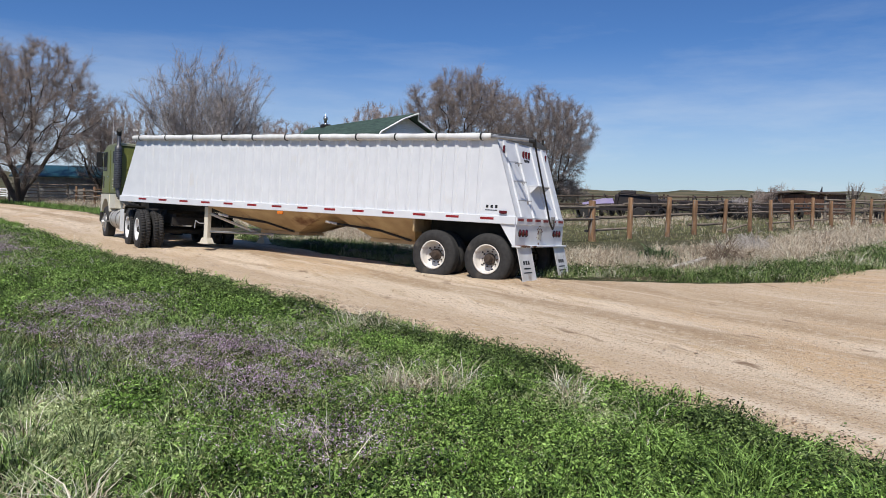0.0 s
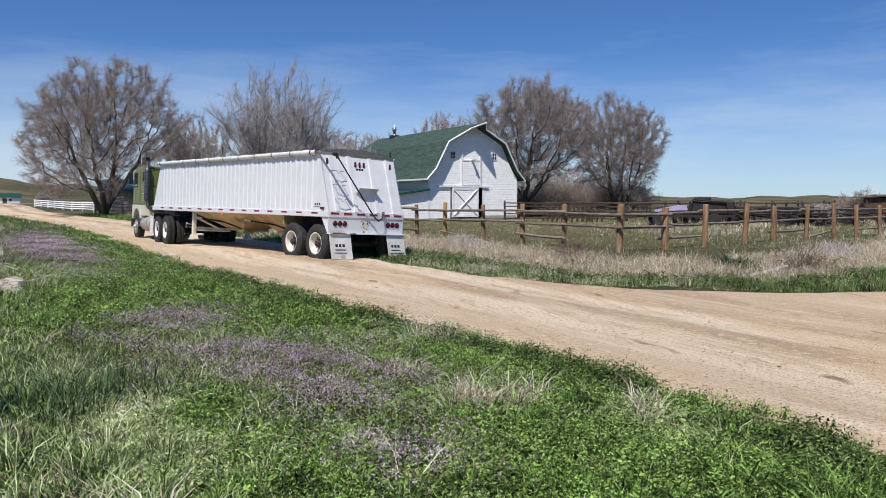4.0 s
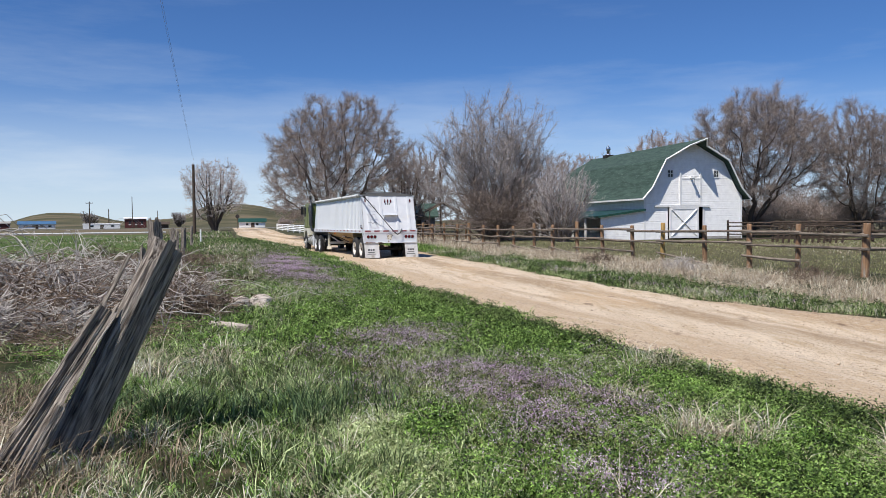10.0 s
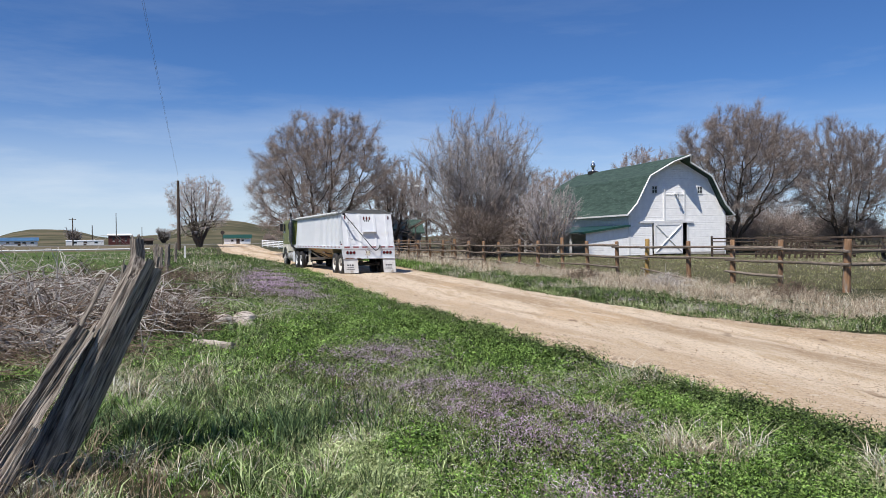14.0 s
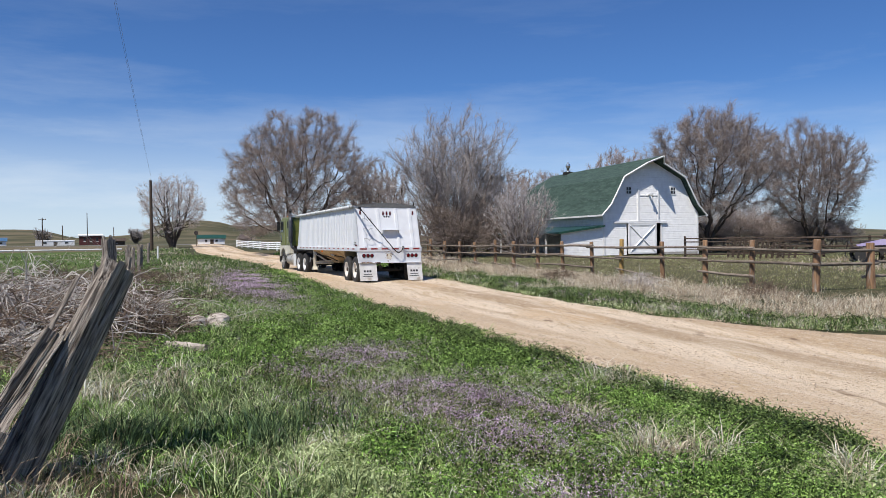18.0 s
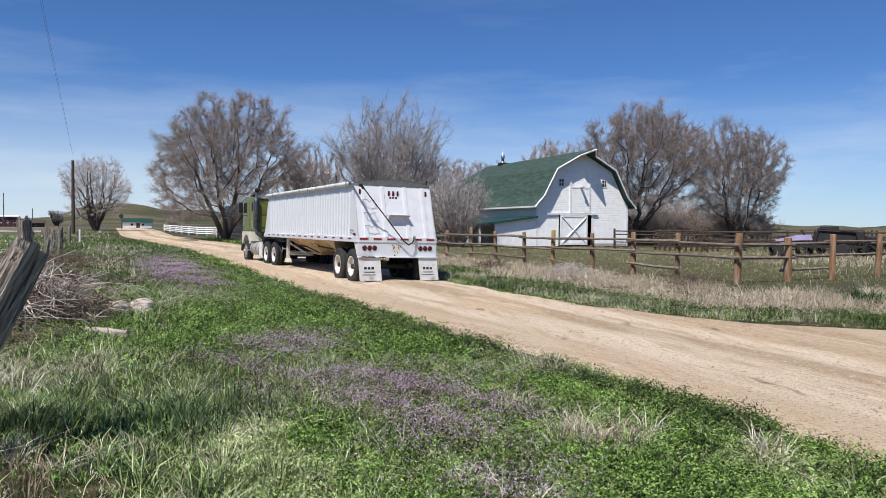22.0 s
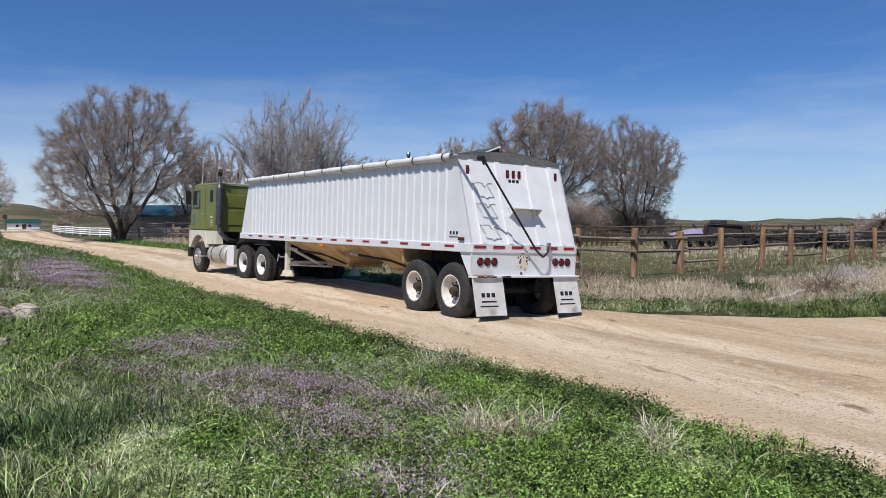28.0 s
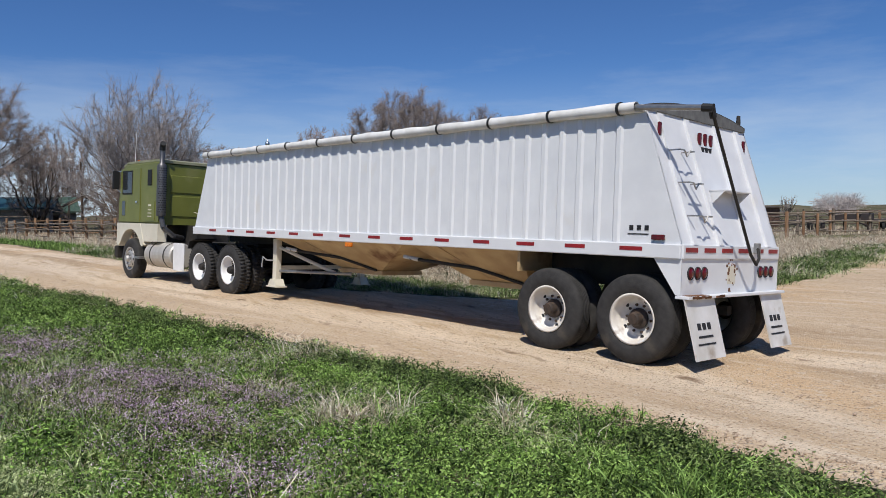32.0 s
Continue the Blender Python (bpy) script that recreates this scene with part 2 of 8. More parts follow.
def road_material():
    m = bpy.data.materials.new("packed_dirt")
    m.use_nodes = True
    n, l = m.node_tree.nodes, m.node_tree.links
    b = n["Principled BSDF"]
    b.inputs["Roughness"].default_value = 0.92
    b.inputs["Specular IOR Level"].default_value = 0.2
    tc = n.new("ShaderNodeTexCoord")
    at = n.new("ShaderNodeAttribute")           # metres from the near edge
    at.attribute_name = "across"

    def noise_at(scale, detail=6, turn=0, stretch=1.0):
        t, mp = n.new("ShaderNodeTexNoise"), n.new("ShaderNodeMapping")
        mp.inputs["Rotation"].default_value[2] = radians(turn)
        mp.inputs["Scale"].default_value = (1, stretch, 1)
        t.inputs["Scale"].default_value, t.inputs["Detail"].default_value = scale, detail
        l.new(tc.outputs["Object"], mp.inputs[0])
        l.new(mp.outputs[0], t.inputs["Vector"])
        return t.outputs[0]

    def streaks(scale, detail, along, shift):
        """Noise drawn out along the road, whichever way it turns."""
        sp, cb, t = n.new("ShaderNodeSeparateXYZ"), n.new("ShaderNodeCombineXYZ"), n.new("ShaderNodeTexNoise")
        mu = n.new("ShaderNodeMath")
        mu.operation = "MULTIPLY"
        mu.inputs[1].default_value = along
        l.new(tc.outputs["Object"], sp.inputs[0])
        l.new(sp.outputs["Y"], mu.inputs[0])
        l.new(at.outputs["Fac"], cb.inputs["X"])
        l.new(mu.outputs[0], cb.inputs["Y"])
        cb.inputs["Z"].default_value = shift
        l.new(cb.outputs[0], t.inputs["Vector"])
        t.inputs["Scale"].default_value, t.inputs["Detail"].default_value = scale, detail
        return t.outputs[0]

    def mix(f, a, c, blend="MIX"):
        x = n.new("ShaderNodeMix")
        x.data_type, x.blend_type = "RGBA", blend
        if isinstance(f, float):
            x.inputs[0].default_value = f
        else:
            l.new(f, x.inputs[0])
        for s, v in ((6, a), (7, c)):
            if isinstance(v, tuple):
                x.inputs[s].default_value = (*v, 1)
            else:
                l.new(v, x.inputs[s])
        return x.outputs[2]

    def cut(src, lo, hi):
        r = n.new("ShaderNodeMapRange")
        r.inputs["From Min"].default_value, r.inputs["From Max"].default_value = lo, hi
        l.new(src, r.inputs["Value"])
        return r.outputs[0]

    wander = n.new("ShaderNodeMath")            # the bands of wheel tracks and loose windrows
    wander.operation = "MULTIPLY_ADD"
    wander.inputs[1].default_value = 0.9
    l.new(noise_at(0.5, 6, -21, 0.25), wander.inputs[0])
    l.new(at.outputs["Fac"], wander.inputs[2])
    ninth = n.new("ShaderNodeMath")
    ninth.operation = "DIVIDE"
    ninth.inputs[1].default_value = 9.0
    l.new(wander.outputs[0], ninth.inputs[0])
    bands = n.new("ShaderNodeValToRGB")
    loose, smooth, brown = (0.55, 0.415, 0.28), (0.73, 0.595, 0.44), (0.41, 0.292, 0.182)
    stops = [(0.6, loose), (1.7, loose), (2.1, smooth), (3.2, smooth), (3.6, brown), (4.3, brown), (4.6, smooth), (5.4, smooth), (5.8, brown), (6.6, loose), (7.4, brown), (8.6, loose)]
    e = bands.color_ramp.elements
    while len(e) < len(stops):
        e.new(0.5)
    for k, (p, c) in enumerate(stops):
        e[k].position, e[k].color = p / 9.0, (*c, 1)
    l.new(ninth.outputs[0], bands.inputs[0])
    base = mix(cut(noise_at(1.1, 6, -21, 0.07), 0.5, 0.72), bands.outputs[0], (0.60, 0.475, 0.335))
    base = mix(cut(noise_at(4.0, 8, -21, 0.16), 0.54, 0.70), base, (0.52, 0.385, 0.24))
    base = mix(cut(noise_at(0.45, 5, -21, 0.3), 0.54, 0.68), base, (0.57, 0.40, 0.24))
    base = mix(cut(streaks(2.6, 6, 0.12, 0.0), 0.54, 0.70), base, (0.47, 0.345, 0.225))
    base = mix(cut(streaks(3.4, 5, 0.10, 3.0), 0.56, 0.72), base, (0.68, 0.56, 0.42))
    base = mix(cut(noise_at(9.0, 8), 0.55, 0.70), base, (0.62, 0.51, 0.38))
    base = mix(cut(noise_at(19, 5), 0.60, 0.70), base, (0.42, 0.305, 0.20))
    base = mix(cut(noise_at(60, 3), 0.60, 0.66), base, (0.65, 0.57, 0.45))
    base = mix(cut(noise_at(34, 3), 0.58, 0.66), base, (0.26, 0.18, 0.115))
    base = mix(cut(noise_at(2.6, 7, -21, 0.35), 0.66, 0.74), base, (0.25, 0.17, 0.11))
    l.new(base, b.inputs["Base Color"])
    add = n.new("ShaderNodeMath")
    add.operation = "ADD"
    l.new(noise_at(45, 4), add.inputs[0])
    l.new(noise_at(6, 5, -21, 0.3), add.inputs[1])
    bp = n.new("ShaderNodeBump")
    bp.inputs["Strength"].default_value, bp.inputs["Distance"].default_value = 0.9, 0.035
    l.new(add.outputs[0], bp.inputs["Height"])
    l.new(bp.outputs[0], b.inputs["Normal"])
    return m


M_GROUND, M_ROAD = ground_material(), road_material()
M_WHITE = material("white_paint", (0.71, 0.725, 0.74), 0.38, second=(0.65, 0.665, 0.685), scale=3, spots=(0.66, 0.64, 0.60), spots_scale=1.3, spots_at=0.62, bump=0.03, bump_scale=30)
M_BARNWHITE = material("white_siding", (0.82, 0.82, 0.82), 0.6, second=(0.74, 0.74, 0.73), scale=2.5, spots=(0.62, 0.61, 0.57), spots_scale=0.9, spots_at=0.66, bump=0.06)
M_GREENROOF = material("green_shingle", (0.055, 0.098, 0.076), 0.9, second=(0.024, 0.05, 0.039), scale=1.6, spots=(0.085, 0.125, 0.105), spots_scale=5, spots_at=0.56, bump=0.6, bump_scale=14, vary=0.2, stretch=(2.6, 0.6, 2.6))
M_LEANTO = material("dull_teal_metal", (0.016, 0.07, 0.066), 0.5, second=(0.01, 0.045, 0.045), scale=1.5, spots=(0.03, 0.085, 0.085), spots_scale=3, spots_at=0.6)
M_BARK = material("bark", (0.10, 0.078, 0.062), 0.95, second=(0.06, 0.048, 0.04), scale=14, bump=0.5, bump_scale=25)
M_TWIG = material("twigs", (0.395, 0.332, 0.30), 0.9, second=(0.20, 0.162, 0.145), scale=3, vary=0.25)
M_RIMPOLISH = material("polished_rim", (0.60, 0.585, 0.56), 0.4, 0.6, second=(0.45, 0.43, 0.40), scale=6)
M_STACK = material("sooty_steel", (0.15, 0.15, 0.155), 0.45, 0.6, second=(0.09, 0.09, 0.095), scale=6)
M_TANK = material("dull_tank_metal", (0.58, 0.56, 0.51), 0.5, 0.35, second=(0.46, 0.43, 0.38), scale=4)
M_OLIVE = material("olive_cab_paint", (0.165, 0.18, 0.036), 0.4, second=(0.14, 0.155, 0.03), scale=3, spots=(0.19, 0.195, 0.06), spots_scale=1.5, spots_at=0.6)
M_TYRE = material("tyre_rubber", (0.036, 0.034, 0.033), 0.85, second=(0.02, 0.0195, 0.019), scale=12, spots=(0.08, 0.068, 0.054), spots_scale=2.0, spots_at=0.6, bump=0.2)
M_CREAM = material("cream_paint", (0.70, 0.66, 0.54), 0.42, second=(0.62, 0.58, 0.47), scale=3, spots=(0.40, 0.32, 0.22), spots_scale=4, spots_at=0.68)
M_TAN = material("rusty_tan_steel", (0.50, 0.37, 0.20), 0.65, second=(0.36, 0.24, 0.12), scale=2.2, spots=(0.15, 0.065, 0.025), spots_scale=1.5, spots_at=0.58, bump=0.1)
M_FRAME = material("black_chassis", (0.012, 0.0115, 0.011), 0.75, second=(0.03, 0.025, 0.02), scale=5, bump=0.15)
M_STEEL = material("dull_steel", (0.42, 0.42, 0.41), 0.38, 0.85, second=(0.30, 0.29, 0.28), scale=9)
M_CHROME = material("chrome", (0.72, 0.71, 0.69), 0.26, 1.0, second=(0.68, 0.68, 0.69), scale=5)
M_FLAP = material("scuffed_white_steel", (0.70, 0.69, 0.67), 0.5, 0.1, second=(0.56, 0.54, 0.50), scale=4, spots=(0.38, 0.33, 0.27), spots_scale=3, spots_at=0.6)
M_ALU = material("brushed_aluminium", (0.62, 0.61, 0.59), 0.4, 0.75, second=(0.50, 0.49, 0.47), scale=4, stretch=(1, 6, 1))
M_RED = material("red_lens", (0.13, 0.004, 0.006), 0.2, second=(0.07, 0.002, 0.004), scale=20)
M_TAPERED = material("red_tape", (0.30, 0.012, 0.016), 0.4, second=(0.20, 0.012, 0.012), scale=8)
M_AMBER = material("amber_lens", (0.8, 0.22, 0.01), 0.25, second=(0.6, 0.15, 0.01), scale=20)
M_TARP = material("white_tarp", (0.76, 0.76, 0.74), 0.6, second=(0.60, 0.59, 0.56), scale=4, bump=0.3, bump_scale=9)
M_TARPTOP = material("grey_mesh_tarp", (0.17, 0.175, 0.17), 0.8, second=(0.11, 0.112, 0.11), scale=10, bump=0.1)
M_BLACK = material("black_print", (0.012, 0.012, 0.013), 0.6)
M_RUST = material("rust", (0.22, 0.09, 0.03), 0.9, second=(0.09, 0.04, 0.02), scale=12, bump=0.3)
M_RIM = material("white_rim", (0.74, 0.72, 0.68), 0.5, second=(0.62, 0.57, 0.50), scale=5, spots=(0.20, 0.12, 0.07), spots_scale=3.2, spots_at=0.62)
M_RIMCLEAN = material("clean_white_rim", (0.80, 0.80, 0.80), 0.4, second=(0.72, 0.72, 0.71), scale=5)
M_GLASS = material("dark_cab_glass", (0.02, 0.025, 0.028), 0.06, second=(0.03, 0.035, 0.038), scale=1, spec=0.7)
M_CABROOF = material("faded_cab_roof", (0.30, 0.30, 0.20), 0.6, second=(0.22, 0.22, 0.13), scale=4)
M_CABLE = material("cream_hose", (0.55, 0.50, 0.36), 0.6)
M_HUB = material("greasy_hub", (0.07, 0.045, 0.03), 0.8, second=(0.03, 0.022, 0.018), scale=14)
M_POST = material("fence_post_wood", (0.31, 0.18, 0.095), 0.9, second=(0.14, 0.078, 0.042), scale=3, stretch=(6, 6, 0.8), spots=(0.25, 0.21, 0.17), spots_scale=2, spots_at=0.56, bump=0.4, bump_scale=20, vary=0.3)
M_POSTNEW = material("fresh_post_wood", (0.46, 0.30, 0.10), 0.8, second=(0.34, 0.2, 0.06), scale=3, stretch=(6, 6, 0.8), bump=0.3, bump_scale=20)
M_RAIL = material("weathered_rail_wood", (0.29, 0.24, 0.19), 0.9, second=(0.12, 0.092, 0.068), scale=4, stretch=(1, 1, 8), bump=0.4, bump_scale=20, vary=0.35)
M_OLD = material("grey_split_wood", (0.46, 0.40, 0.335), 0.9, second=(0.10, 0.078, 0.06), scale=6, stretch=(10, 10, 0.9), spots=(0.03, 0.022, 0.017), spots_scale=4, spots_at=0.57, bump=1.0, bump_scale=12)
M_DARKWOOD = material("dark_old_wood", (0.10, 0.07, 0.05), 0.9, second=(0.05, 0.035, 0.026), scale=5, bump=0.3)
M_BROWNBOARD = material("brown_board", (0.17, 0.085, 0.05), 0.9, second=(0.09, 0.045, 0.028), scale=4, stretch=(5, 5, 0.6), vary=0.3)
M_WIRE = material("rusty_wire", (0.20, 0.17, 0.15), 0.6, 0.4)
M_ROCK = material("pale_rock", (0.60, 0.53, 0.46), 0.9, second=(0.36, 0.30, 0.26), scale=6, bump=0.4, bump_scale=15)
M_TEAL = material("teal_metal_roof", (0.012, 0.05, 0.075), 0.45, second=(0.02, 0.075, 0.10), scale=0.8)
M_GREYWALL = material("grey_weathered_wall", (0.42, 0.40, 0.37), 0.85, second=(0.30, 0.28, 0.25), scale=3, vary=0.1)
M_DARKGREEN = material("dark_green_paint", (0.015, 0.075, 0.05), 0.5, second=(0.01, 0.05, 0.035), scale=2)
M_DARKRED = material("dark_red_paint", (0.10, 0.02, 0.018), 0.7, second=(0.06, 0.014, 0.013), scale=2)
M_BLUEWALL = material("blue_wall", (0.06, 0.16, 0.30), 0.6, second=(0.05, 0.12, 0.22), scale=0.5)
M_MACHINE = material("dark_machinery", (0.014, 0.013, 0.015), 0.7, second=(0.035, 0.024, 0.022), scale=3)
M_LILAC = material("lilac_tarp", (0.46, 0.40, 0.58), 0.6, second=(0.40, 0.33, 0.56), scale=2)
M_DARKGLASS = material("window_glass", (0.015, 0.018, 0.02), 0.08, second=(0.02, 0.024, 0.027), scale=1)
# ---- ground ----
def height(x, y):
    """The land's height: a low verge by the road, the dip of the road's near end, hills far off."""
    x, y = np.asarray(x, float), np.asarray(y, float)
    r, a = np.hypot(x, y), np.degrees(np.arctan2(x, np.maximum(y, 1e-6) if np.ndim(y) == 0 else y))
    z = -0.32 * np.exp(-(((x - 9.5) / 6.0) ** 2 + ((y - 8.0) / 10.0) ** 2))
    z = z + 0.03 * wob(x, y, 0.5) * step(r, 3, 8)
    z = z + 0.85 * step(r, 40, 150) * (1 - step(a, 2, 16)) * step(y, 5, 40) * step(a, -22, -18)
    z = z + 0.85 * step(r, 158, 185) * (1 - step(a, -22, -18)) * step(y, 5, 40)
    hills = 22 * np.exp(-((a + 16.5) / 3.0) ** 2) + 15 * np.exp(-((a + 10) / 5) ** 2) + 13 * np.exp(-((a + 27) / 3.0) ** 2) + 3 * np.exp(-((a - 45) / 22) ** 2) + 4
    z = z + (hills + 2.5 * wob(a, a * 0.3, 0.6, 2.0)) * step(r, 420, 1000) * (1 - 0.4 * step(r, 1100, 2600))
    return z


LEFT = [(-62, 215), (-25.5, 90), (-10.2, 51.7), (-4.1, 30), (-1.2, 19.6), (1.1, 13), (2.8, 8.8), (3.87, 5.5), (4.26, 3.55), (4.6, 1), (5.5, -6), (7, -20)]
RIGHT = [(-55, 217), (-19.5, 91), (-4.4, 54), (1.5, 30), (4.2, 19.2), (5.65, 16.0), (7.7, 14.05), (9.5, 13.4), (12.5, 12.3), (17, 13.5), (24, 17), (40, 25.5)]


def along(pts, n):
    """n points spread evenly by index along a polyline, smoothed."""
    p = np.array(pts, float)
    t, i = np.linspace(0, len(p) - 1, n), np.arange(len(p))
    q = np.stack([np.interp(t, i, p[:, k]) for k in (0, 1)], 1)
    for _ in range(12):
        q[1:-1] = (q[:-2] + 2 * q[1:-1] + q[2:]) / 4
    return q


def side_of_road(x, y):
    """Metres from the road's near edge, positive on the verge (left) side; rough, for y of 0 to 200."""
    p = np.array(LEFT[::-1], float)
    return np.interp(y, p[:, 1], p[:, 0]) - x


def make_ground():
    rad = np.concatenate([np.linspace(0.01, 30, 100), np.geomspace(30.4, 3200, 130)])
    ang = np.linspace(0, 2 * np.pi, 361)[:-1]
    R, A = np.meshgrid(rad, ang, indexing="ij")
    X, Y = R * np.sin(A), R * np.cos(A)
    Z = height(X, Y)
    v = np.stack([X, Y, Z], -1).reshape(-1, 3)
    n, k = len(ang), len(rad)
    i, j = np.meshgrid(np.arange(k - 1), np.arange(n), indexing="ij")
    f = np.stack([i * n + j, (i + 1) * n + j, (i + 1) * n + (j + 1) % n, i * n + (j + 1) % n], -1).reshape(-1, 4)
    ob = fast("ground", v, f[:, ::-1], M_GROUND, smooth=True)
    return tagged(ob, "grassy ground reaching to low hills", "ground", kind="structure")


def make_road():
    n, c = 420, 40
    a, b = along(LEFT, n), along(RIGHT, n)
    u = np.linspace(0, 1, c)[None, :, None]
    P = a[:, None] * (1 - u) + b[:, None] * u
    X, Y = P[..., 0], P[..., 1]
    edge = np.minimum(u[..., 0], 1 - u[..., 0])
    w = np.hypot(*(b - a).T)[:, None]
    rag = 0.18 * (wob(X, Y, 2.1) + 0.6 * wob(X, Y, 6.3, 1.0)) * np.exp(-edge * w * 2)
    X = X + rag
    Z = height(X, Y) + 0.055 - 0.095 * np.exp(-edge * w * 3.0)
    # wheel tracks and washboard
    t = side_of_road(X, Y)
    for s, d in ((-2.1, 0.022), (-4.5, 0.022), (-3.4, -0.025), (-0.6, -0.02), (-5.6, -0.02)):
        Z = Z - d * np.exp(-((t - s) / 0.32) ** 2)
    Z = Z + 0.008 * wob(X, Y, 3.0, 4.0)
    v = np.stack([X, Y, Z], -1).reshape(-1, 3)
    i, j = np.meshgrid(np.arange(n - 1), np.arange(c - 1), indexing="ij")
    f = np.stack([i * c + j, (i + 1) * c + j, (i + 1) * c + j + 1, i * c + j + 1], -1).reshape(-1, 4)
    ob = fast("road", v, f, M_ROAD, smooth=True)
    ob.data.attributes.new("across", "FLOAT", "POINT").data.foreach_set("value", (-t).astype(np.float32).ravel())
    return tagged(ob, "unpaved tan dirt road with wheel tracks", "road", kind="structure")
# ---- trees ----
def tubes(segs, sides):
    """Tapered tubes as arrays, from rows of (x0 y0 z0 x1 y1 z1 r0 r1)."""
    s = np.array(segs, float)
    a, b = s[:, :3], s[:, 3:6]
    d = b - a
    d /= np.maximum(np.linalg.norm(d, axis=1, keepdims=True), 1e-9)
    ref = np.where(np.abs(d[:, 2:3]) > 0.9, [[1.0, 0, 0]], [[0, 0, 1.0]])
    u = np.cross(d, ref)
    u /= np.linalg.norm(u, axis=1, keepdims=True)
    w = np.cross(d, u)
    rings = []
    for p, r in ((a, s[:, 6:7]), (b, s[:, 7:8])):
        for k in range(sides):
            t = 2 * np.pi * k / sides
            rings.append(p + r * (np.cos(t) * u + np.sin(t) * w))
    v = np.stack(rings, 1).reshape(-1, 3)
    o = (np.arange(len(s)) * 2 * sides)[:, None]
    f = []
    for k in range(sides):
        j = (k + 1) % sides
        f.append(np.concatenate([o + k, o + j, o + sides + j, o + sides + k], 1))
    return v, np.concatenate(f)


def grow(rng, stems, levels, size, spread, up, twig_levels, droop=0.0):
    """Grows limbs from stems of (place, way, length, radius); returns the thick and the thin segments."""
    thick, thin = [], []
    todo = [(np.array(p, float), np.array(d, float), ln, r, 0) for p, d, ln, r in stems]
    while todo:
        p, d, ln, r, lev = todo.pop()
        d = d / np.linalg.norm(d)
        n = 4 if lev < levels - twig_levels else 2
        bend = rng.normal(0, 0.16, 3)
        marks = []
        for i in range(n):
            q = p + d * ln / n
            r1 = r * (1 - 0.5 * (i + 1) / n)
            (thin if lev >= levels - twig_levels else thick).append((*p, *q, r * (1 - 0.5 * i / n), r1))
            marks.append((q, d, r1))
            p = q
            d = d + bend * 0.5 + rng.normal(0, 0.10, 3) + np.array([0, 0, up * 0.12 - droop * max(0, lev - 1) * 0.05])
            d /= np.linalg.norm(d)
        if lev + 1 >= levels:
            continue
        kids = size[lev]
        for k in range(kids):
            q, dd, rr = marks[min(n - 1, int(n * (0.25 + 0.75 * (k + rng.random()) / kids)))]
            a = rng.random() * 2 * np.pi
            e1 = np.cross(dd, [0.3, 0.2, 0.9])
            e1 /= np.linalg.norm(e1)
            e2 = np.cross(dd, e1)
            th = spread[lev] * rng.uniform(0.6, 1.3)
            nd = dd * np.cos(th) + (e1 * np.cos(a) + e2 * np.sin(a)) * np.sin(th) + np.array([0, 0, up * 0.18])
            todo.append((q, nd, ln * rng.uniform(0.48, 0.78), rr * rng.uniform(0.5, 0.75), lev + 1))
    return thick, thin


def colony(rng, aim, nodes, parents, reach_, kill, rounds=110, up=0.0):
    """Limbs that grow step by step towards a cloud of aims; gives the nodes and each one's parent."""
    P, par, kids = np.zeros((16000, 3)), np.full(16000, -1), np.zeros(16000, int)
    n, lo = len(nodes), 0
    P[:n], par[:n] = nodes, parents
    best, who, live = np.full(len(aim), 1e9), np.zeros(len(aim), int), np.ones(len(aim), bool)
    for _ in range(rounds):
        li = np.flatnonzero(live)
        if n == lo or not len(li) or n > 15000:
            break
        dist = np.linalg.norm(aim[li][:, None] - P[None, lo:n], axis=2)
        k = dist.argmin(1)
        dm = dist[np.arange(len(li)), k]
        closer = dm < best[li]
        best[li[closer]], who[li[closer]] = dm[closer], lo + k[closer]
        live[li[best[li] < kill]] = False
        li = np.flatnonzero(live)
        if not len(li):
            break
        v = aim[li] - P[who[li]]
        v /= np.linalg.norm(v, axis=1, keepdims=True)
        pull = np.zeros((n, 3))
        np.add.at(pull, who[li], v)
        on = np.flatnonzero((np.abs(pull).sum(1) > 1e-6) & (kids[:n] < 4))
        d = pull[on] / np.linalg.norm(pull[on], axis=1, keepdims=True) + rng.normal(0, 0.2, (len(on), 3)) + [0, 0, up]
        d /= np.linalg.norm(d, axis=1, keepdims=True)
        lo = n
        kids[on] += 1
        P[n:n + len(on)], par[n:n + len(on)] = P[on] + d * reach_, on
        n += len(on)
    return P[:n], par[:n]


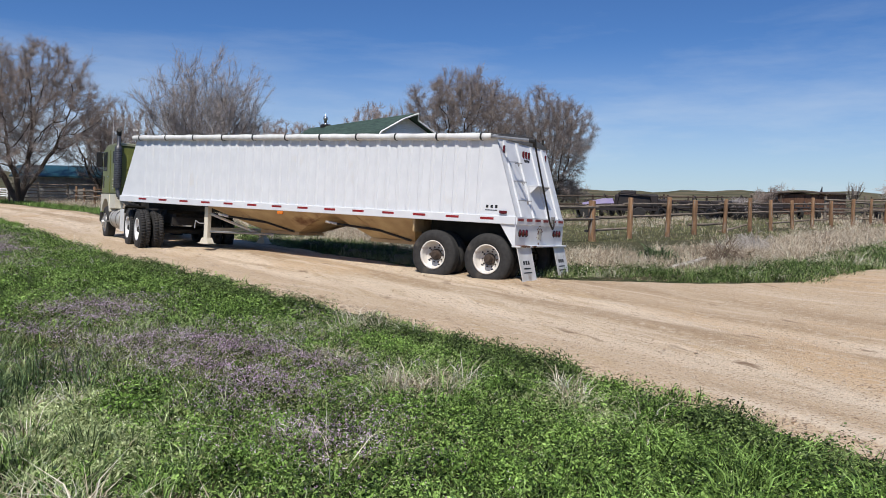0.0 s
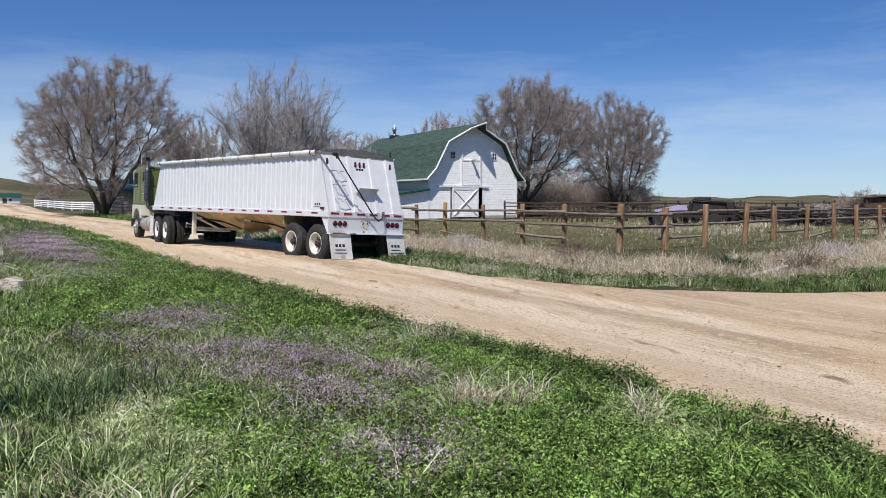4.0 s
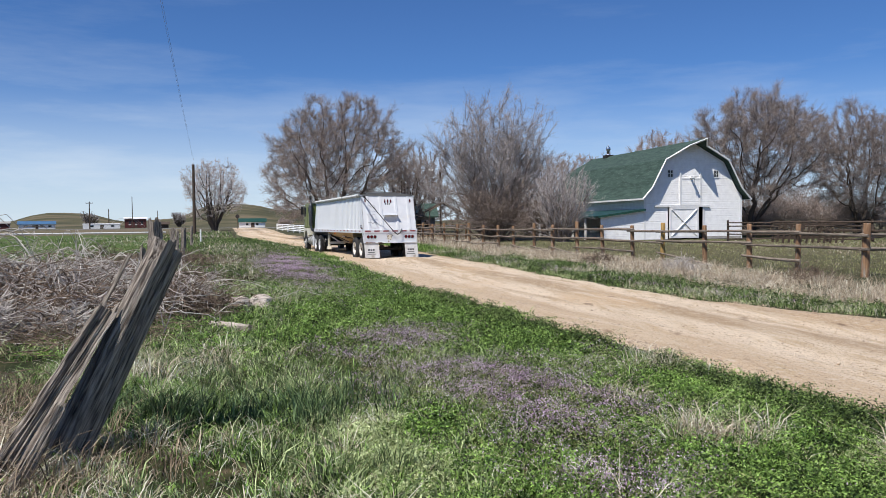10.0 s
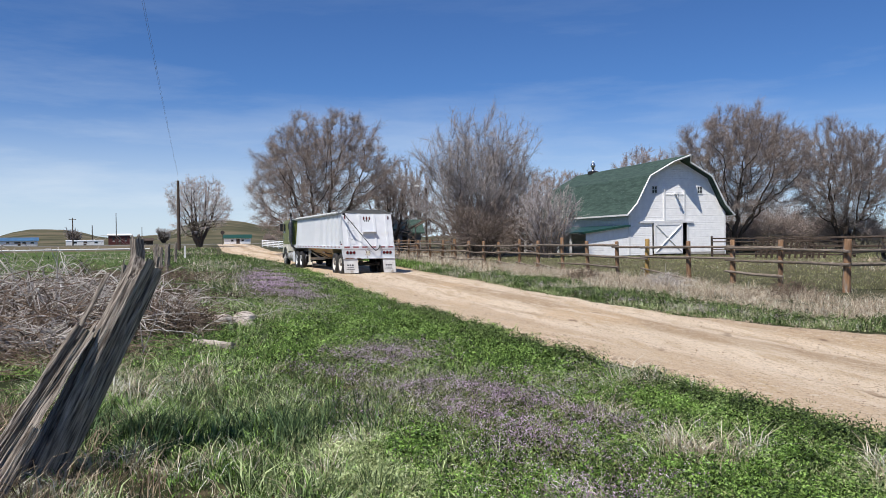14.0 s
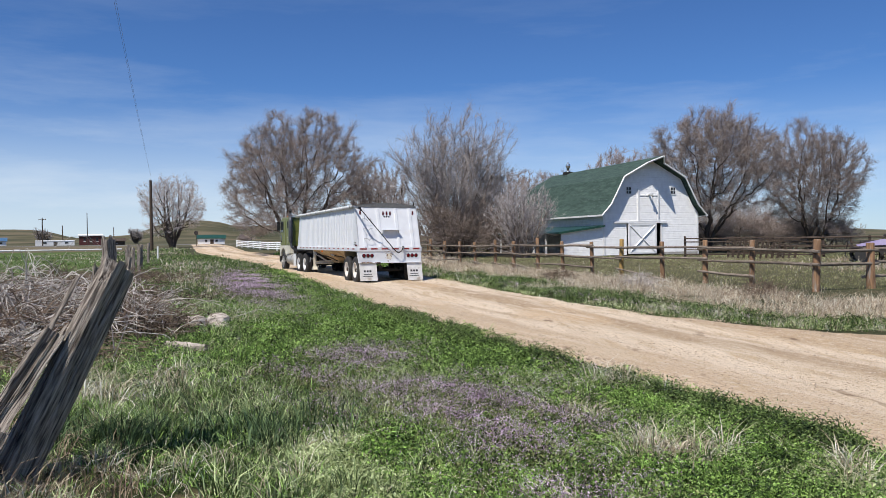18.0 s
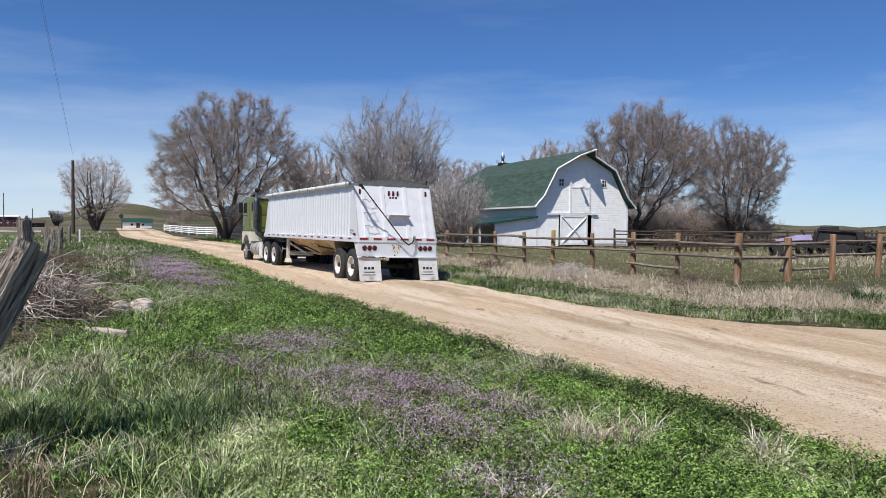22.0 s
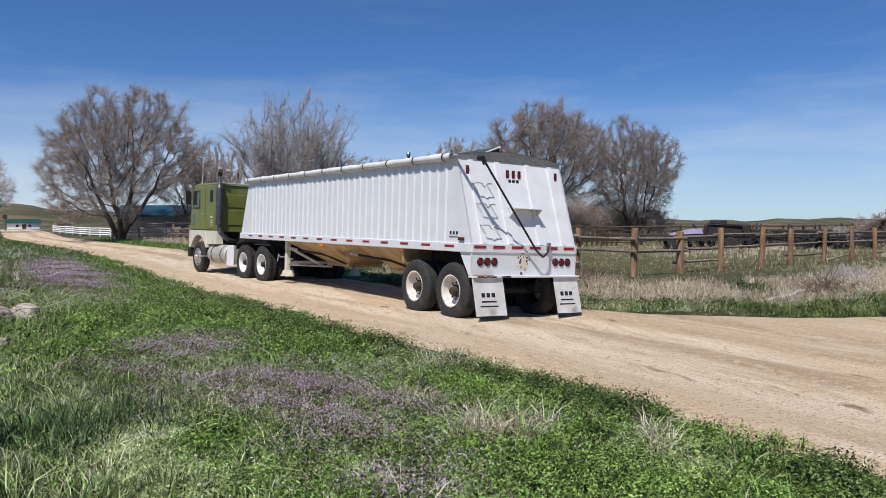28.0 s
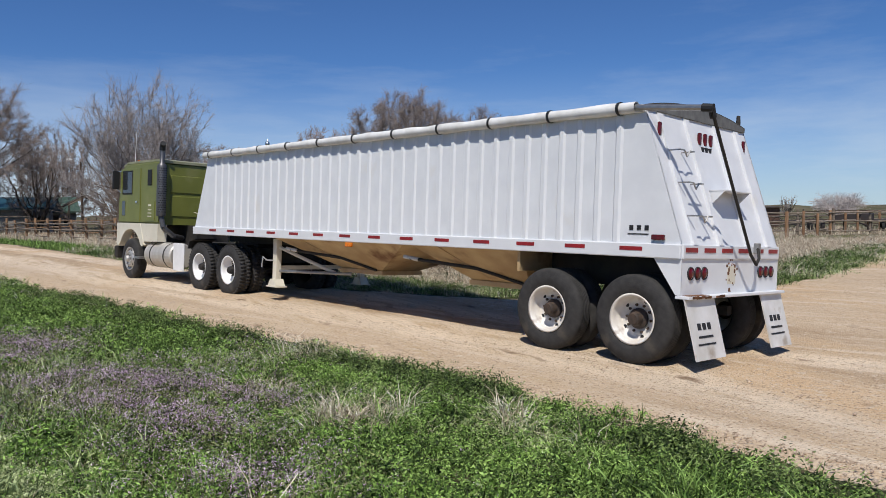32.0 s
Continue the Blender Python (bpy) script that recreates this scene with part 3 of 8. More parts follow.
def crown_tree(rng, tall, wide, style, fine, thick_twig, haze):
    """Thick limbs, thin branches (rows of x0 y0 z0 x1 y1 z1 r0 r1) and the quads of the finest twigs."""
    # lobes of the crown, set on a dome; aims fill them
    lobes, many = [], 26 if style == "spreading" else 18
    order = rng.permutation(many) / (many - 1.0)
    for k in range(many):
        a, e = k * 2.4 + rng.normal(0, 0.3), (-0.95 + 1.95 * order[k]) if style == "spreading" else (-0.25 + 1.25 * order[k])
        c = np.array([math.cos(a) * math.sqrt(max(0.05, 1 - max(e, -e * 0.8) ** 2)), math.sin(a) * math.sqrt(max(0.05, 1 - max(e, -e * 0.8) ** 2)), e])
        if style == "spreading":
            at = c * [wide * 0.33, wide * 0.33, tall * 0.31] * rng.uniform(0.7, 1.06) + [0, 0, tall * 0.56]
            size = np.array([wide * 0.20, wide * 0.20, tall * 0.17]) * rng.uniform(0.75, 1.2)
        else:
            z = tall * (0.30 + 0.45 * (e + 0.25) / 1.25)
            w = wide * (0.18 + 0.22 * z / tall)
            at = np.array([math.cos(a) * w * rng.uniform(0.3, 1), math.sin(a) * w * rng.uniform(0.3, 1), z])
            size = np.array([wide * 0.17, wide * 0.17, tall * 0.25]) * rng.uniform(0.8, 1.15)
        lobes.append((at, size))
    if style == "spreading":                # the heart of the crown
        lobes += [(np.array([rng.normal(0, wide * 0.07), rng.normal(0, wide * 0.07), tall * z]), np.array([wide * 0.17, wide * 0.17, tall * 0.14])) for z in (0.36, 0.45, 0.55, 0.65, 0.74)]
    count = int((2900 if style == "spreading" else 2000) * min(1.0, 0.35 + 0.65 * fine))
    aim = []
    for at, size in lobes:
        q = rng.normal(0, 1, (count // len(lobes), 3))
        q /= np.linalg.norm(q, axis=1, keepdims=True)
        aim.append(at + q * size * rng.random((len(q), 1)) ** 0.38)
    aim = np.concatenate(aim)
    aim = aim[(aim[:, 2] > tall * 0.12) & (aim[:, 2] < tall)]
    nodes, parents = [(0, 0, -0.1)], [-1]
    stems = 5 if style == "spreading" else 9
    rise = tall * (0.13 if style == "spreading" else 0.22)
    for k in range(stems):
        a = 6.28 * k / stems + rng.normal(0, 0.4)
        lean = rng.uniform(0.15, 0.5) * (1.0 if style == "spreading" else 1.2)
        for j in range(5):
            t = j / 4
            r0 = (0.012 if style == "spreading" else 0.035) * tall
            d = r0 + lean * rise * t ** 1.4
            nodes.append((math.cos(a) * d, math.sin(a) * d, rise * t * rng.uniform(0.9, 1.1)))
            parents.append(0 if j == 0 else len(nodes) - 2)
    D = tall * 0.029
    P, par = colony(rng, aim, np.array(nodes), np.array(parents), D, D * 1.5, up=0.03 if style == "spreading" else 0.26)
    n, p = len(P), 2.22
    load = np.zeros(n)
    for i in range(n - 1, -1, -1):
        if load[i] == 0:
            load[i] = (thick_twig * 1.15) ** p
        if par[i] >= 0:
            load[par[i]] += load[i]
    r = load ** (1 / p)
    r = r * (1 + 1.2 * np.clip((r - 0.04) / 0.14, 0, 1))      # heavy old wood
    i = np.flatnonzero(par >= 0)
    seg = np.concatenate([P[par[i]], P[i], np.minimum(r[par[i]], 1.35 * r[i])[:, None], r[i][:, None]], 1)
    big = seg[:, 7] > 2.3 * thick_twig
    T, N = seg[big], seg[~big]
    # side shoots along the thin branches, and finer ones along those
    m = int(haze * tall * wide * 58)
    src = N[rng.integers(0, len(N), m)]
    k = rng.random((m, 1))
    p0 = src[:, :3] * (1 - k) + src[:, 3:6] * k
    way = (src[:, 3:6] - src[:, :3]) / D
    out = p0 - [0, 0, tall * 0.45]
    out /= np.linalg.norm(out, axis=1, keepdims=True) + 1e-6

    def shoots(p, d, ln, w):
        side = np.cross(d, rng.normal(0, 1, p.shape))
        side *= w / (np.linalg.norm(side, axis=1, keepdims=True) + 1e-9)
        e = p + d * ln
        return np.stack([p - side, p + side, e + side * 0.4, e - side * 0.4], 1)

    d = way * 0.8 + out * 0.5 + rng.normal(0, 0.5, p0.shape) + [0, 0, 0.08 if style == "spreading" else 0.45]
    d /= np.linalg.norm(d, axis=1, keepdims=True)
    ln = rng.uniform(0.4, 1.1, (m, 1)) * tall * 0.058
    quads = [shoots(p0, d, ln, thick_twig * 0.62)]
    for j in range(6):
        q0 = p0 + d * ln * rng.uniform(0.15, 1.0, (m, 1))
        e = d * 0.8 + rng.normal(0, 0.55, p0.shape) + [0, 0, 0.12]
        e /= np.linalg.norm(e, axis=1, keepdims=True)
        quads.append(shoots(q0, e, ln * rng.uniform(0.35, 0.75, (m, 1)), thick_twig * 0.45))
    return T, N, np.concatenate(quads).reshape(-1, 3)


def fountain(rng, tall, wide, thick_twig, haze):
    """A willow of many straight stems that fan out from the ground into a full dome of upright twigs."""
    m, steps = 50, 11
    a = np.arange(m) * 2.4 + rng.normal(0, 0.25, m)
    open_ = np.sqrt((np.arange(m) + 0.5) / m) * rng.uniform(0.86, 1.06, m)          # 0 upright, 1 at the rim
    lump = 0.93 + 0.09 * np.sin(a * 3 + open_ * 7) + rng.normal(0, 0.035, m)
    end = np.stack([np.cos(a) * open_ * wide * 0.46, np.sin(a) * open_ * wide * 0.46, tall * (0.30 + 0.52 * np.sqrt(np.clip(1 - open_ ** 2, 0, 1)))], 1) * lump[:, None]
    root = np.stack([np.cos(a) * open_ * wide * 0.075, np.sin(a) * open_ * wide * 0.075, np.full(m, -0.05)], 1)
    bend = root + (end - root) * [0.50, 0.50, 0.52]
    t = np.linspace(0, 1, steps)[None, :, None]
    line = root[:, None] * (1 - t) ** 2 + 2 * bend[:, None] * t * (1 - t) + end[:, None] * t ** 2
    line[:, 1:] += rng.normal(0, 0.012 * tall, line[:, 1:].shape) * [1, 1, 0.5]
    rad = thick_twig * (0.9 + rng.uniform(3.4, 6.0, (m, 1)) * (1 - np.linspace(0, 1, steps)[None]) ** 0.9)
    seg = np.concatenate([line[:, :-1], line[:, 1:], rad[:, :-1, None], rad[:, 1:, None]], 2).reshape(-1, 8)
    # branches leave the stems at narrow angles and turn upwards
    n = int(m * 17)
    k, j, f = rng.integers(0, m, n), rng.integers(2, steps - 1, n), rng.random((n, 1))
    p = line[k, j] * (1 - f) + line[k, j + 1] * f
    d = line[k, j + 1] - line[k, j]
    d /= np.linalg.norm(d, axis=1, keepdims=True)
    d = d + rng.normal(0, 0.5, d.shape) + [0, 0, 0.04]
    ln = tall * rng.uniform(0.10, 0.26, (n, 1)) * (1.15 - 0.5 * j[:, None] / steps)
    rows = [seg]
    for q in range(4):
        d = d + rng.normal(0, 0.14, d.shape) + [0, 0, 0.05]
        d /= np.linalg.norm(d, axis=1, keepdims=True)
        e = p + d * ln / 4
        r0, r1 = thick_twig * (1.5 - 0.3 * q), thick_twig * (1.2 - 0.3 * q)
        rows.append(np.concatenate([p, e, np.full((n, 1), r0), np.full((n, 1), r1)], 1))
        p = e
    seg = np.concatenate(rows)
    seg = seg[seg[:, [2, 5]].min(1) > -0.1]
    big = seg[:, 7] > 2.0 * thick_twig
    T, N = seg[big], seg[~big]
    # fine twigs, nearly side by side
    c = int(haze * tall * wide * 46)
    src = N[rng.integers(0, len(N), c)]
    f = rng.random((c, 1))
    p0 = src[:, :3] * (1 - f) + src[:, 3:6] * f
    way = src[:, 3:6] - src[:, :3]
    way /= np.linalg.norm(way, axis=1, keepdims=True) + 1e-9

    def shoots(p, d, ln, w):
        side = np.cross(d, rng.normal(0, 1, p.shape))
        side *= w / (np.linalg.norm(side, axis=1, keepdims=True) + 1e-9)
        e = p + d * ln
        return np.stack([p - side, p + side, e + side * 0.4, e - side * 0.4], 1)

    quads = []
    for q in range(6):
        d = way + rng.normal(0, 0.55, p0.shape) + [0, 0, 0.10]
        d /= np.linalg.norm(d, axis=1, keepdims=True)
        ln = tall * rng.uniform(0.025, 0.07, (c, 1))
        quads.append(shoots(p0 + way * rng.normal(0, 0.012 * tall, (c, 1)), d, ln, thick_twig * (0.55 if q == 0 else 0.42)))
    return T, N, np.concatenate(quads).reshape(-1, 3)


def make_tree(name, at, seed, tall, wide, style, label, twig=None, fine=1.0, category="tree", thick_twig=0.012, haze=1.0, bark=None, reach=0.0):
    rng = np.random.default_rng(seed)
    if style == "thicket":
        T, N, hv = thicket(rng, tall, wide, fine, thick_twig, haze, seed)
    elif style == "fountain":
        T, N, hv = fountain(rng, tall, wide, thick_twig, haze)
    else:
        T, N, hv = crown_tree(rng, tall, wide, style, fine, thick_twig, haze)
    tree = empty(name, pose(at[0], at[1], float(height(*at)) - 0.05, 0, 0, seed * 57), label, category)
    if reach:                               # the crown reaches to one side
        ca, sa = math.cos(radians(seed * 57)), math.sin(radians(seed * 57))
        for a, cols in ((T, (0, 3)), (N, (0, 3)), (hv, (0,))):
            for c in cols:
                d = reach * np.clip(a[:, c + 2] / tall, 0, 1) ** 1.3
                a[:, c] += d * ca
                a[:, c + 1] -= d * sa
    v, f = tubes(T, 6)
    tagged(fast("trunk", v, f, bark or M_BARK, tree, smooth=True), kind="stuff" if style == "thicket" else "")
    v, f = tubes(N, 3)
    f = np.concatenate([f, len(v) + np.arange(len(hv)).reshape(-1, 4)])
    fast("crown", np.concatenate([v, hv]), f, twig or M_TWIG, tree)
    return tree


def thicket(rng, tall, wide, fine, thick_twig, haze, seed):
    """A tangle of stems without a crown, as crown_tree gives it."""
    stems = [((rng.normal(0, 0.16), rng.normal(0, 0.16), 0), (rng.normal(0, 0.6), rng.normal(0, 0.6), 1), 0.42 * rng.uniform(0.6, 1.2), 0.008) for _ in range(26)]
    thick, thin = grow(rng, stems, 4, (6, 5, int(round(4 * fine))), (0.5, 0.6, 0.7), 0.2, 3)
    T, N = np.array(thick), np.array(thin)
    T[:, 6:] *= 0.9
    pts = np.concatenate([T[:, 3:6], N[:, 3:6]])
    # scale the grown shape to the tree's own height and width
    sz = tall / np.quantile(pts[:, 2], 0.998)
    sx = wide / (np.quantile(np.hypot(pts[:, 0], pts[:, 1]), 0.985) * 2)
    for a in (T, N):
        a[:, [2, 5]] *= sz
        a[:, [0, 1, 3, 4]] *= sx
        a[:, 6:] *= sz
    N[:, 6:] = np.clip(N[:, 6:], thick_twig, 0.06)
    N = N[N[:, [2, 5]].min(1) > 0.05]
    # sprays of fine twigs that fill the tangle out to its uneven edge
    count = int(haze * (tall * wide) * 62)
    src = N[rng.integers(0, len(N), count)]
    k = rng.random((count, 1))
    p0 = src[:, :3] * (1 - k) + src[:, 3:6] * k + rng.normal(0, 0.035 * wide, (count, 3)) * [1, 1, 0.7]
    half = count // 2
    q = rng.normal(0, 1, (half, 3))
    q /= np.linalg.norm(q, axis=1, keepdims=True)
    lumpy = 0.92 + 0.12 * np.sin(q[:, 0] * 5 + seed) * np.cos(q[:, 1] * 6 + seed * 2) + 0.09 * np.sin(q[:, 2] * 9 + q[:, 0] * 7 + seed)
    p0[:half] = q * (rng.random(half) ** 0.40 * lumpy)[:, None] * [wide * 0.46, wide * 0.46, tall * 0.45] + [0, 0, tall * 0.42]
    out = p0 - [0, 0, tall * 0.25]
    out /= np.linalg.norm(out, axis=1, keepdims=True) + 1e-6
    keep = (np.hypot(p0[:, 0], p0[:, 1]) < wide * 0.52) & (p0[:, 2] < tall * 1.0) & (p0[:, 2] > tall * 0.03)
    p0, out = p0[keep], out[keep]
    quads = []
    for j in range(4):
        d = out * 0.75 + rng.normal(0, 0.75, p0.shape) + [0, 0, 0.3]
        d /= np.linalg.norm(d, axis=1, keepdims=True)
        ln = rng.uniform(0.35, 1.0, (len(p0), 1)) * tall * (0.06 if j == 0 else 0.042)
        w = np.cross(d, rng.normal(0, 1, p0.shape))
        w *= thick_twig * 0.58 / np.linalg.norm(w, axis=1, keepdims=True)
        b0 = p0 + (0 if j == 0 else 1) * d * ln * 0.2
        quads.append(np.stack([b0 - w, b0 + w, b0 + d * ln + w * 0.35, b0 + d * ln - w * 0.35], 1))
    big = N[:, 6] > max(0.02, 1.35 * thick_twig)
    return np.concatenate([T, N[big]]), N[~big], np.concatenate(quads).reshape(-1, 3)


M_TWIG_GREY = material("pale_twigs", (0.61, 0.56, 0.54), 0.9, second=(0.275, 0.235, 0.225), scale=3, vary=0.45)
M_TWIG_DARK = material("dark_twigs", (0.34, 0.27, 0.23), 0.9, second=(0.13, 0.10, 0.08), scale=3, vary=0.45)
M_TWIG_FAR = material("far_twigs", (0.42, 0.34, 0.30), 0.95, second=(0.29, 0.235, 0.205), scale=1, vary=0.2)
make_ground()
make_road()
make_tree("cottonwood", (-11.2, 74.1), 3, 13.8, 16.2, "spreading", "tall bare cottonwood with a broad grey-brown crown", haze=1.9)
make_tree("willow", (3.9, 66.0), 5, 14.3, 13.2, "fountain", "bare many-stemmed willow with pale upright twigs", M_TWIG_GREY, thick_twig=0.014, haze=1.1, bark=M_TWIG_DARK)
make_tree("willow", (8.9, 60.2), 24, 7.2, 6.8, "fountain", "bare tangled willow before the barn's lean-to", M_TWIG_GREY, thick_twig=0.013, haze=1.0, bark=M_TWIG_DARK)
make_tree("willow_thicket", (3.9, 62.5), 6, 5.0, 11.0, "thicket", "dense leafless willow thicket by the rail fence", M_TWIG_DARK, category="bush", haze=0.7, thick_twig=0.017, bark=M_BARK)
make_tree("cottonwood", (27.6, 69.5), 8, 14.2, 15.0, "spreading", "large bare cottonwood with dense brown twigs behind the barn", haze=1.9, reach=0.8)
make_tree("cottonwood", (37.3, 69.0), 11, 12.4, 10.5, "spreading", "bare cottonwood with drooping brown twigs", haze=2.0, reach=0.8)
make_tree("cottonwood", (25.0, 91.7), 12, 13.0, 11.0, "vase", "bare brown tree standing beyond the barn", M_TWIG_FAR, thick_twig=0.016)
make_tree("cottonwood", (16.5, 94.0), 13, 10.4, 10.0, "vase", "bare brown tree standing beyond the barn", M_TWIG_FAR, thick_twig=0.016)
make_tree("cottonwood", (9.5, 88.0), 14, 9.6, 10.0, "vase", "bare tree of tangled grey-brown twigs", M_TWIG_FAR, thick_twig=0.016)
make_tree("cottonwood", (-3.4, 96.0), 15, 11.0, 11.0, "vase", "bare brown tree behind the house", M_TWIG_FAR, thick_twig=0.016)
make_tree("cottonwood", (-4.9, 82.0), 16, 8.5, 7.5, "spreading", "small bare tree with dark crooked limbs", thick_twig=0.014)
make_tree("thicket", (-12.6, 97.0), 17, 3.6, 6.0, "thicket", "brown leafless thicket beside the road", M_TWIG_FAR, category="bush")
make_tree("cottonwood", (-37.0, 119.5), 18, 11.6, 12.5, "spreading", "bare cottonwood standing alone by a dark pole", M_TWIG_GREY, thick_twig=0.016, haze=0.8)
make_tree("bush", (-40.5, 186.0), 19, 2.6, 5.0, "thicket", "brown bare bush beside a green shed", M_TWIG_FAR, category="bush", thick_twig=0.03)
make_tree("cottonwood", (128.5, 112.0), 20, 5.0, 5.4, "vase", "small bare tree far off in a pasture", M_TWIG_GREY, fine=0.25, thick_twig=0.018, haze=0.05)
make_tree("bush", (182.0, 141.0), 22, 6.0, 20.0, "thicket", "low grey bushes far off in a pasture", M_TWIG_GREY, category="bush", thick_twig=0.03, haze=0.3)
make_tree("bush", (30.5, 76.0), 23, 3.6, 9.0, "thicket", "tangle of bare brush under the cottonwoods", M_TWIG_FAR, category="bush", haze=0.45)
for q, (bx, by, tall, wide) in enumerate(((37.0, 82.0, 6.5, 14.0), (40.0, 72.0, 4.0, 8.0), (21.0, 88.0, 6.0, 13.0), (31.0, 86.0, 7.0, 13.0), (41.5, 84.0, 4.5, 8.0), (9.0, 80.0, 4.8, 11.0))):
    make_tree("thicket", (bx, by), 50 + q, tall, wide, "thicket", "tangled bare brown thicket at the back of the yard", M_TWIG_FAR, category="bush", thick_twig=0.014, haze=0.9)
for q, (bx, by) in enumerate(((-150, 420), (-190, 400), (-260, 420), (-300, 430))):
    make_tree("cottonwood", (bx, by), 30 + q, 9.0, 12.0, "vase", "distant bare tree on the plain", M_TWIG_GREY, fine=0.5, thick_twig=0.05, haze=0.25)
# ---- truck and trailer ----
def tyre_mesh(bm, x0, x1, r=0.52, tread=False):
    w, m = x1 - x0, (x0 + x1) / 2
    prof = [(0.285, x0 + 0.03), (0.31, x0 + 0.005), (0.40, x0 - 0.008), (0.47, x0 + 0.006), (r - 0.015, x0 + 0.03), (r, x0 + 0.06)]
    n = 5
    for i in range(n):
        g = x0 + 0.06 + (w - 0.12) * (i + 0.5) / n
        h = (w - 0.12) / n * 0.5
        prof += [(r, g - h * 0.72), (r - 0.012, g - h * 0.6), (r - 0.012, g - h * 0.5), (r, g - h * 0.38)] if i else [(r, g + h * 0.6)]
    prof += [(r, x1 - 0.06), (r - 0.015, x1 - 0.03), (0.47, x1 - 0.006), (0.40, x1 + 0.008), (0.31, x1 - 0.005), (0.285, x1 - 0.03), (0.285, x0 + 0.03)]
    lathe(bm, prof, 40)
    if tread:                                # chunky drive tread blocks
        for i in range(44):
            a = 2 * math.pi * i / 44
            for s in (0, 1):
                m4 = Matrix.Rotation(a + s * 0.07, 4, "X")
                box(bm, x0 + 0.02 + s * (w / 2), -0.022, r - 0.02, x0 + w / 2 - 0.015 + s * (w / 2 - 0.005), 0.022, r + 0.009, m4)
    return bm


def wheel(parent, at, side, dual=True, rim=None, hub=None, chrome=False, tread=False):
    """A wheel at its hub's place; side -1 is the left of the vehicle. The outer face looks along -x before it is turned."""
    out = 0.0
    w = part("wheel", lathe(bmesh.new(), [(0.285, out + 0.02), (0.30, out + 0.0), (0.27, out + 0.012), (0.262, out + 0.06), (0.235, out + (0.16 if dual else 0.04)), (0.20, out + (0.175 if dual else 0.0)), (0.12, out + (0.175 if dual else -0.04)), (0.12, out + 0.2), (0.24, out + 0.21), (0.285, out + 0.25), (0.285, out + 0.02)], 36), rim or M_RIM, parent, smooth=True)
    part("tyre", tyre_mesh(bmesh.new(), out + 0.0, out + 0.27, tread=tread), M_TYRE, w, smooth=True)
    if dual:
        part("tyre", tyre_mesh(bmesh.new(), out + 0.33, out + 0.60, tread=tread), M_TYRE, w, smooth=True)
    h = lathe(bmesh.new(), [(0.0, out + 0.02), (0.06, out + 0.02), (0.075, out + 0.04), (0.085, out + 0.12), (0.12, out + 0.14), (0.12, out + 0.2)] if dual else [(0.0, out - 0.10), (0.07, out - 0.10), (0.085, out - 0.06), (0.09, out - 0.03)], 20)
    part("hub", h, hub or M_HUB, w, smooth=False)
    nut = tube(bmesh.new(), (0, 0, 0), (0.04, 0, 0), 0.016, seg=6)
    for i in range(10):
        a = 2 * math.pi * i / 10
        at_nut = pose(out + (0.15 if dual else -0.06), 0.16 * math.cos(a), 0.16 * math.sin(a))
        if i == 0:
            first = part("lug_nut", nut, hub or M_HUB, w)
            first.matrix_basis = at_nut
        else:
            twin = new("lug_nut", first.data)
            twin.parent, twin.matrix_basis = w, at_nut
    for i in range(5 if dual else 10):
        a = 2 * math.pi * (i + 0.5) / (5 if dual else 10)
        x, rr = (out + 0.1655, 0.217) if dual else (out + 0.012, 0.222)
        holes = bmesh.new()
        tube(holes, (x - 0.002, rr * math.cos(a), rr * math.sin(a)), (x + 0.004, rr * math.cos(a), rr * math.sin(a)), 0.024, seg=10)
        part("hand_hole", holes, M_BLACK, w)
    w.matrix_basis = pose(*at, 0, 0, 0) if side < 0 else pose(*at, 0, 0, 180)
    return w


WHEELS = []          # (wheel, its place, side, vehicle)


def slope(z, rear=True):
    """Where the trailer's sloping end stands at height z."""
    t = (z - 1.33) / (2.94 - 1.33)
    return 0.55 * t if rear else 11.82 - 0.62 * t


def lift_body(t):
    """Raises the body on its springs: by little at the frame, by most at the top rails."""
    done = set()
    for o in t.children_recursive:
        owner = o if o.parent is t else o.parent
        if owner.name.split(".")[0] in ("wheel", "mudflap", "axle", "spring", "landing_leg") or o.data in done:
            continue
        done.add(o.data)
        co = np.empty(len(o.data.vertices) * 3, np.float32)
        o.data.vertices.foreach_get("co", co)
        z = co[2::3]
        co[2::3] = z + 0.036 * step(z, 0.85, 1.03) + 0.012 * np.clip(z - 1.05, 0, 9)
        o.data.vertices.foreach_set("co", co)
        o.data.update()


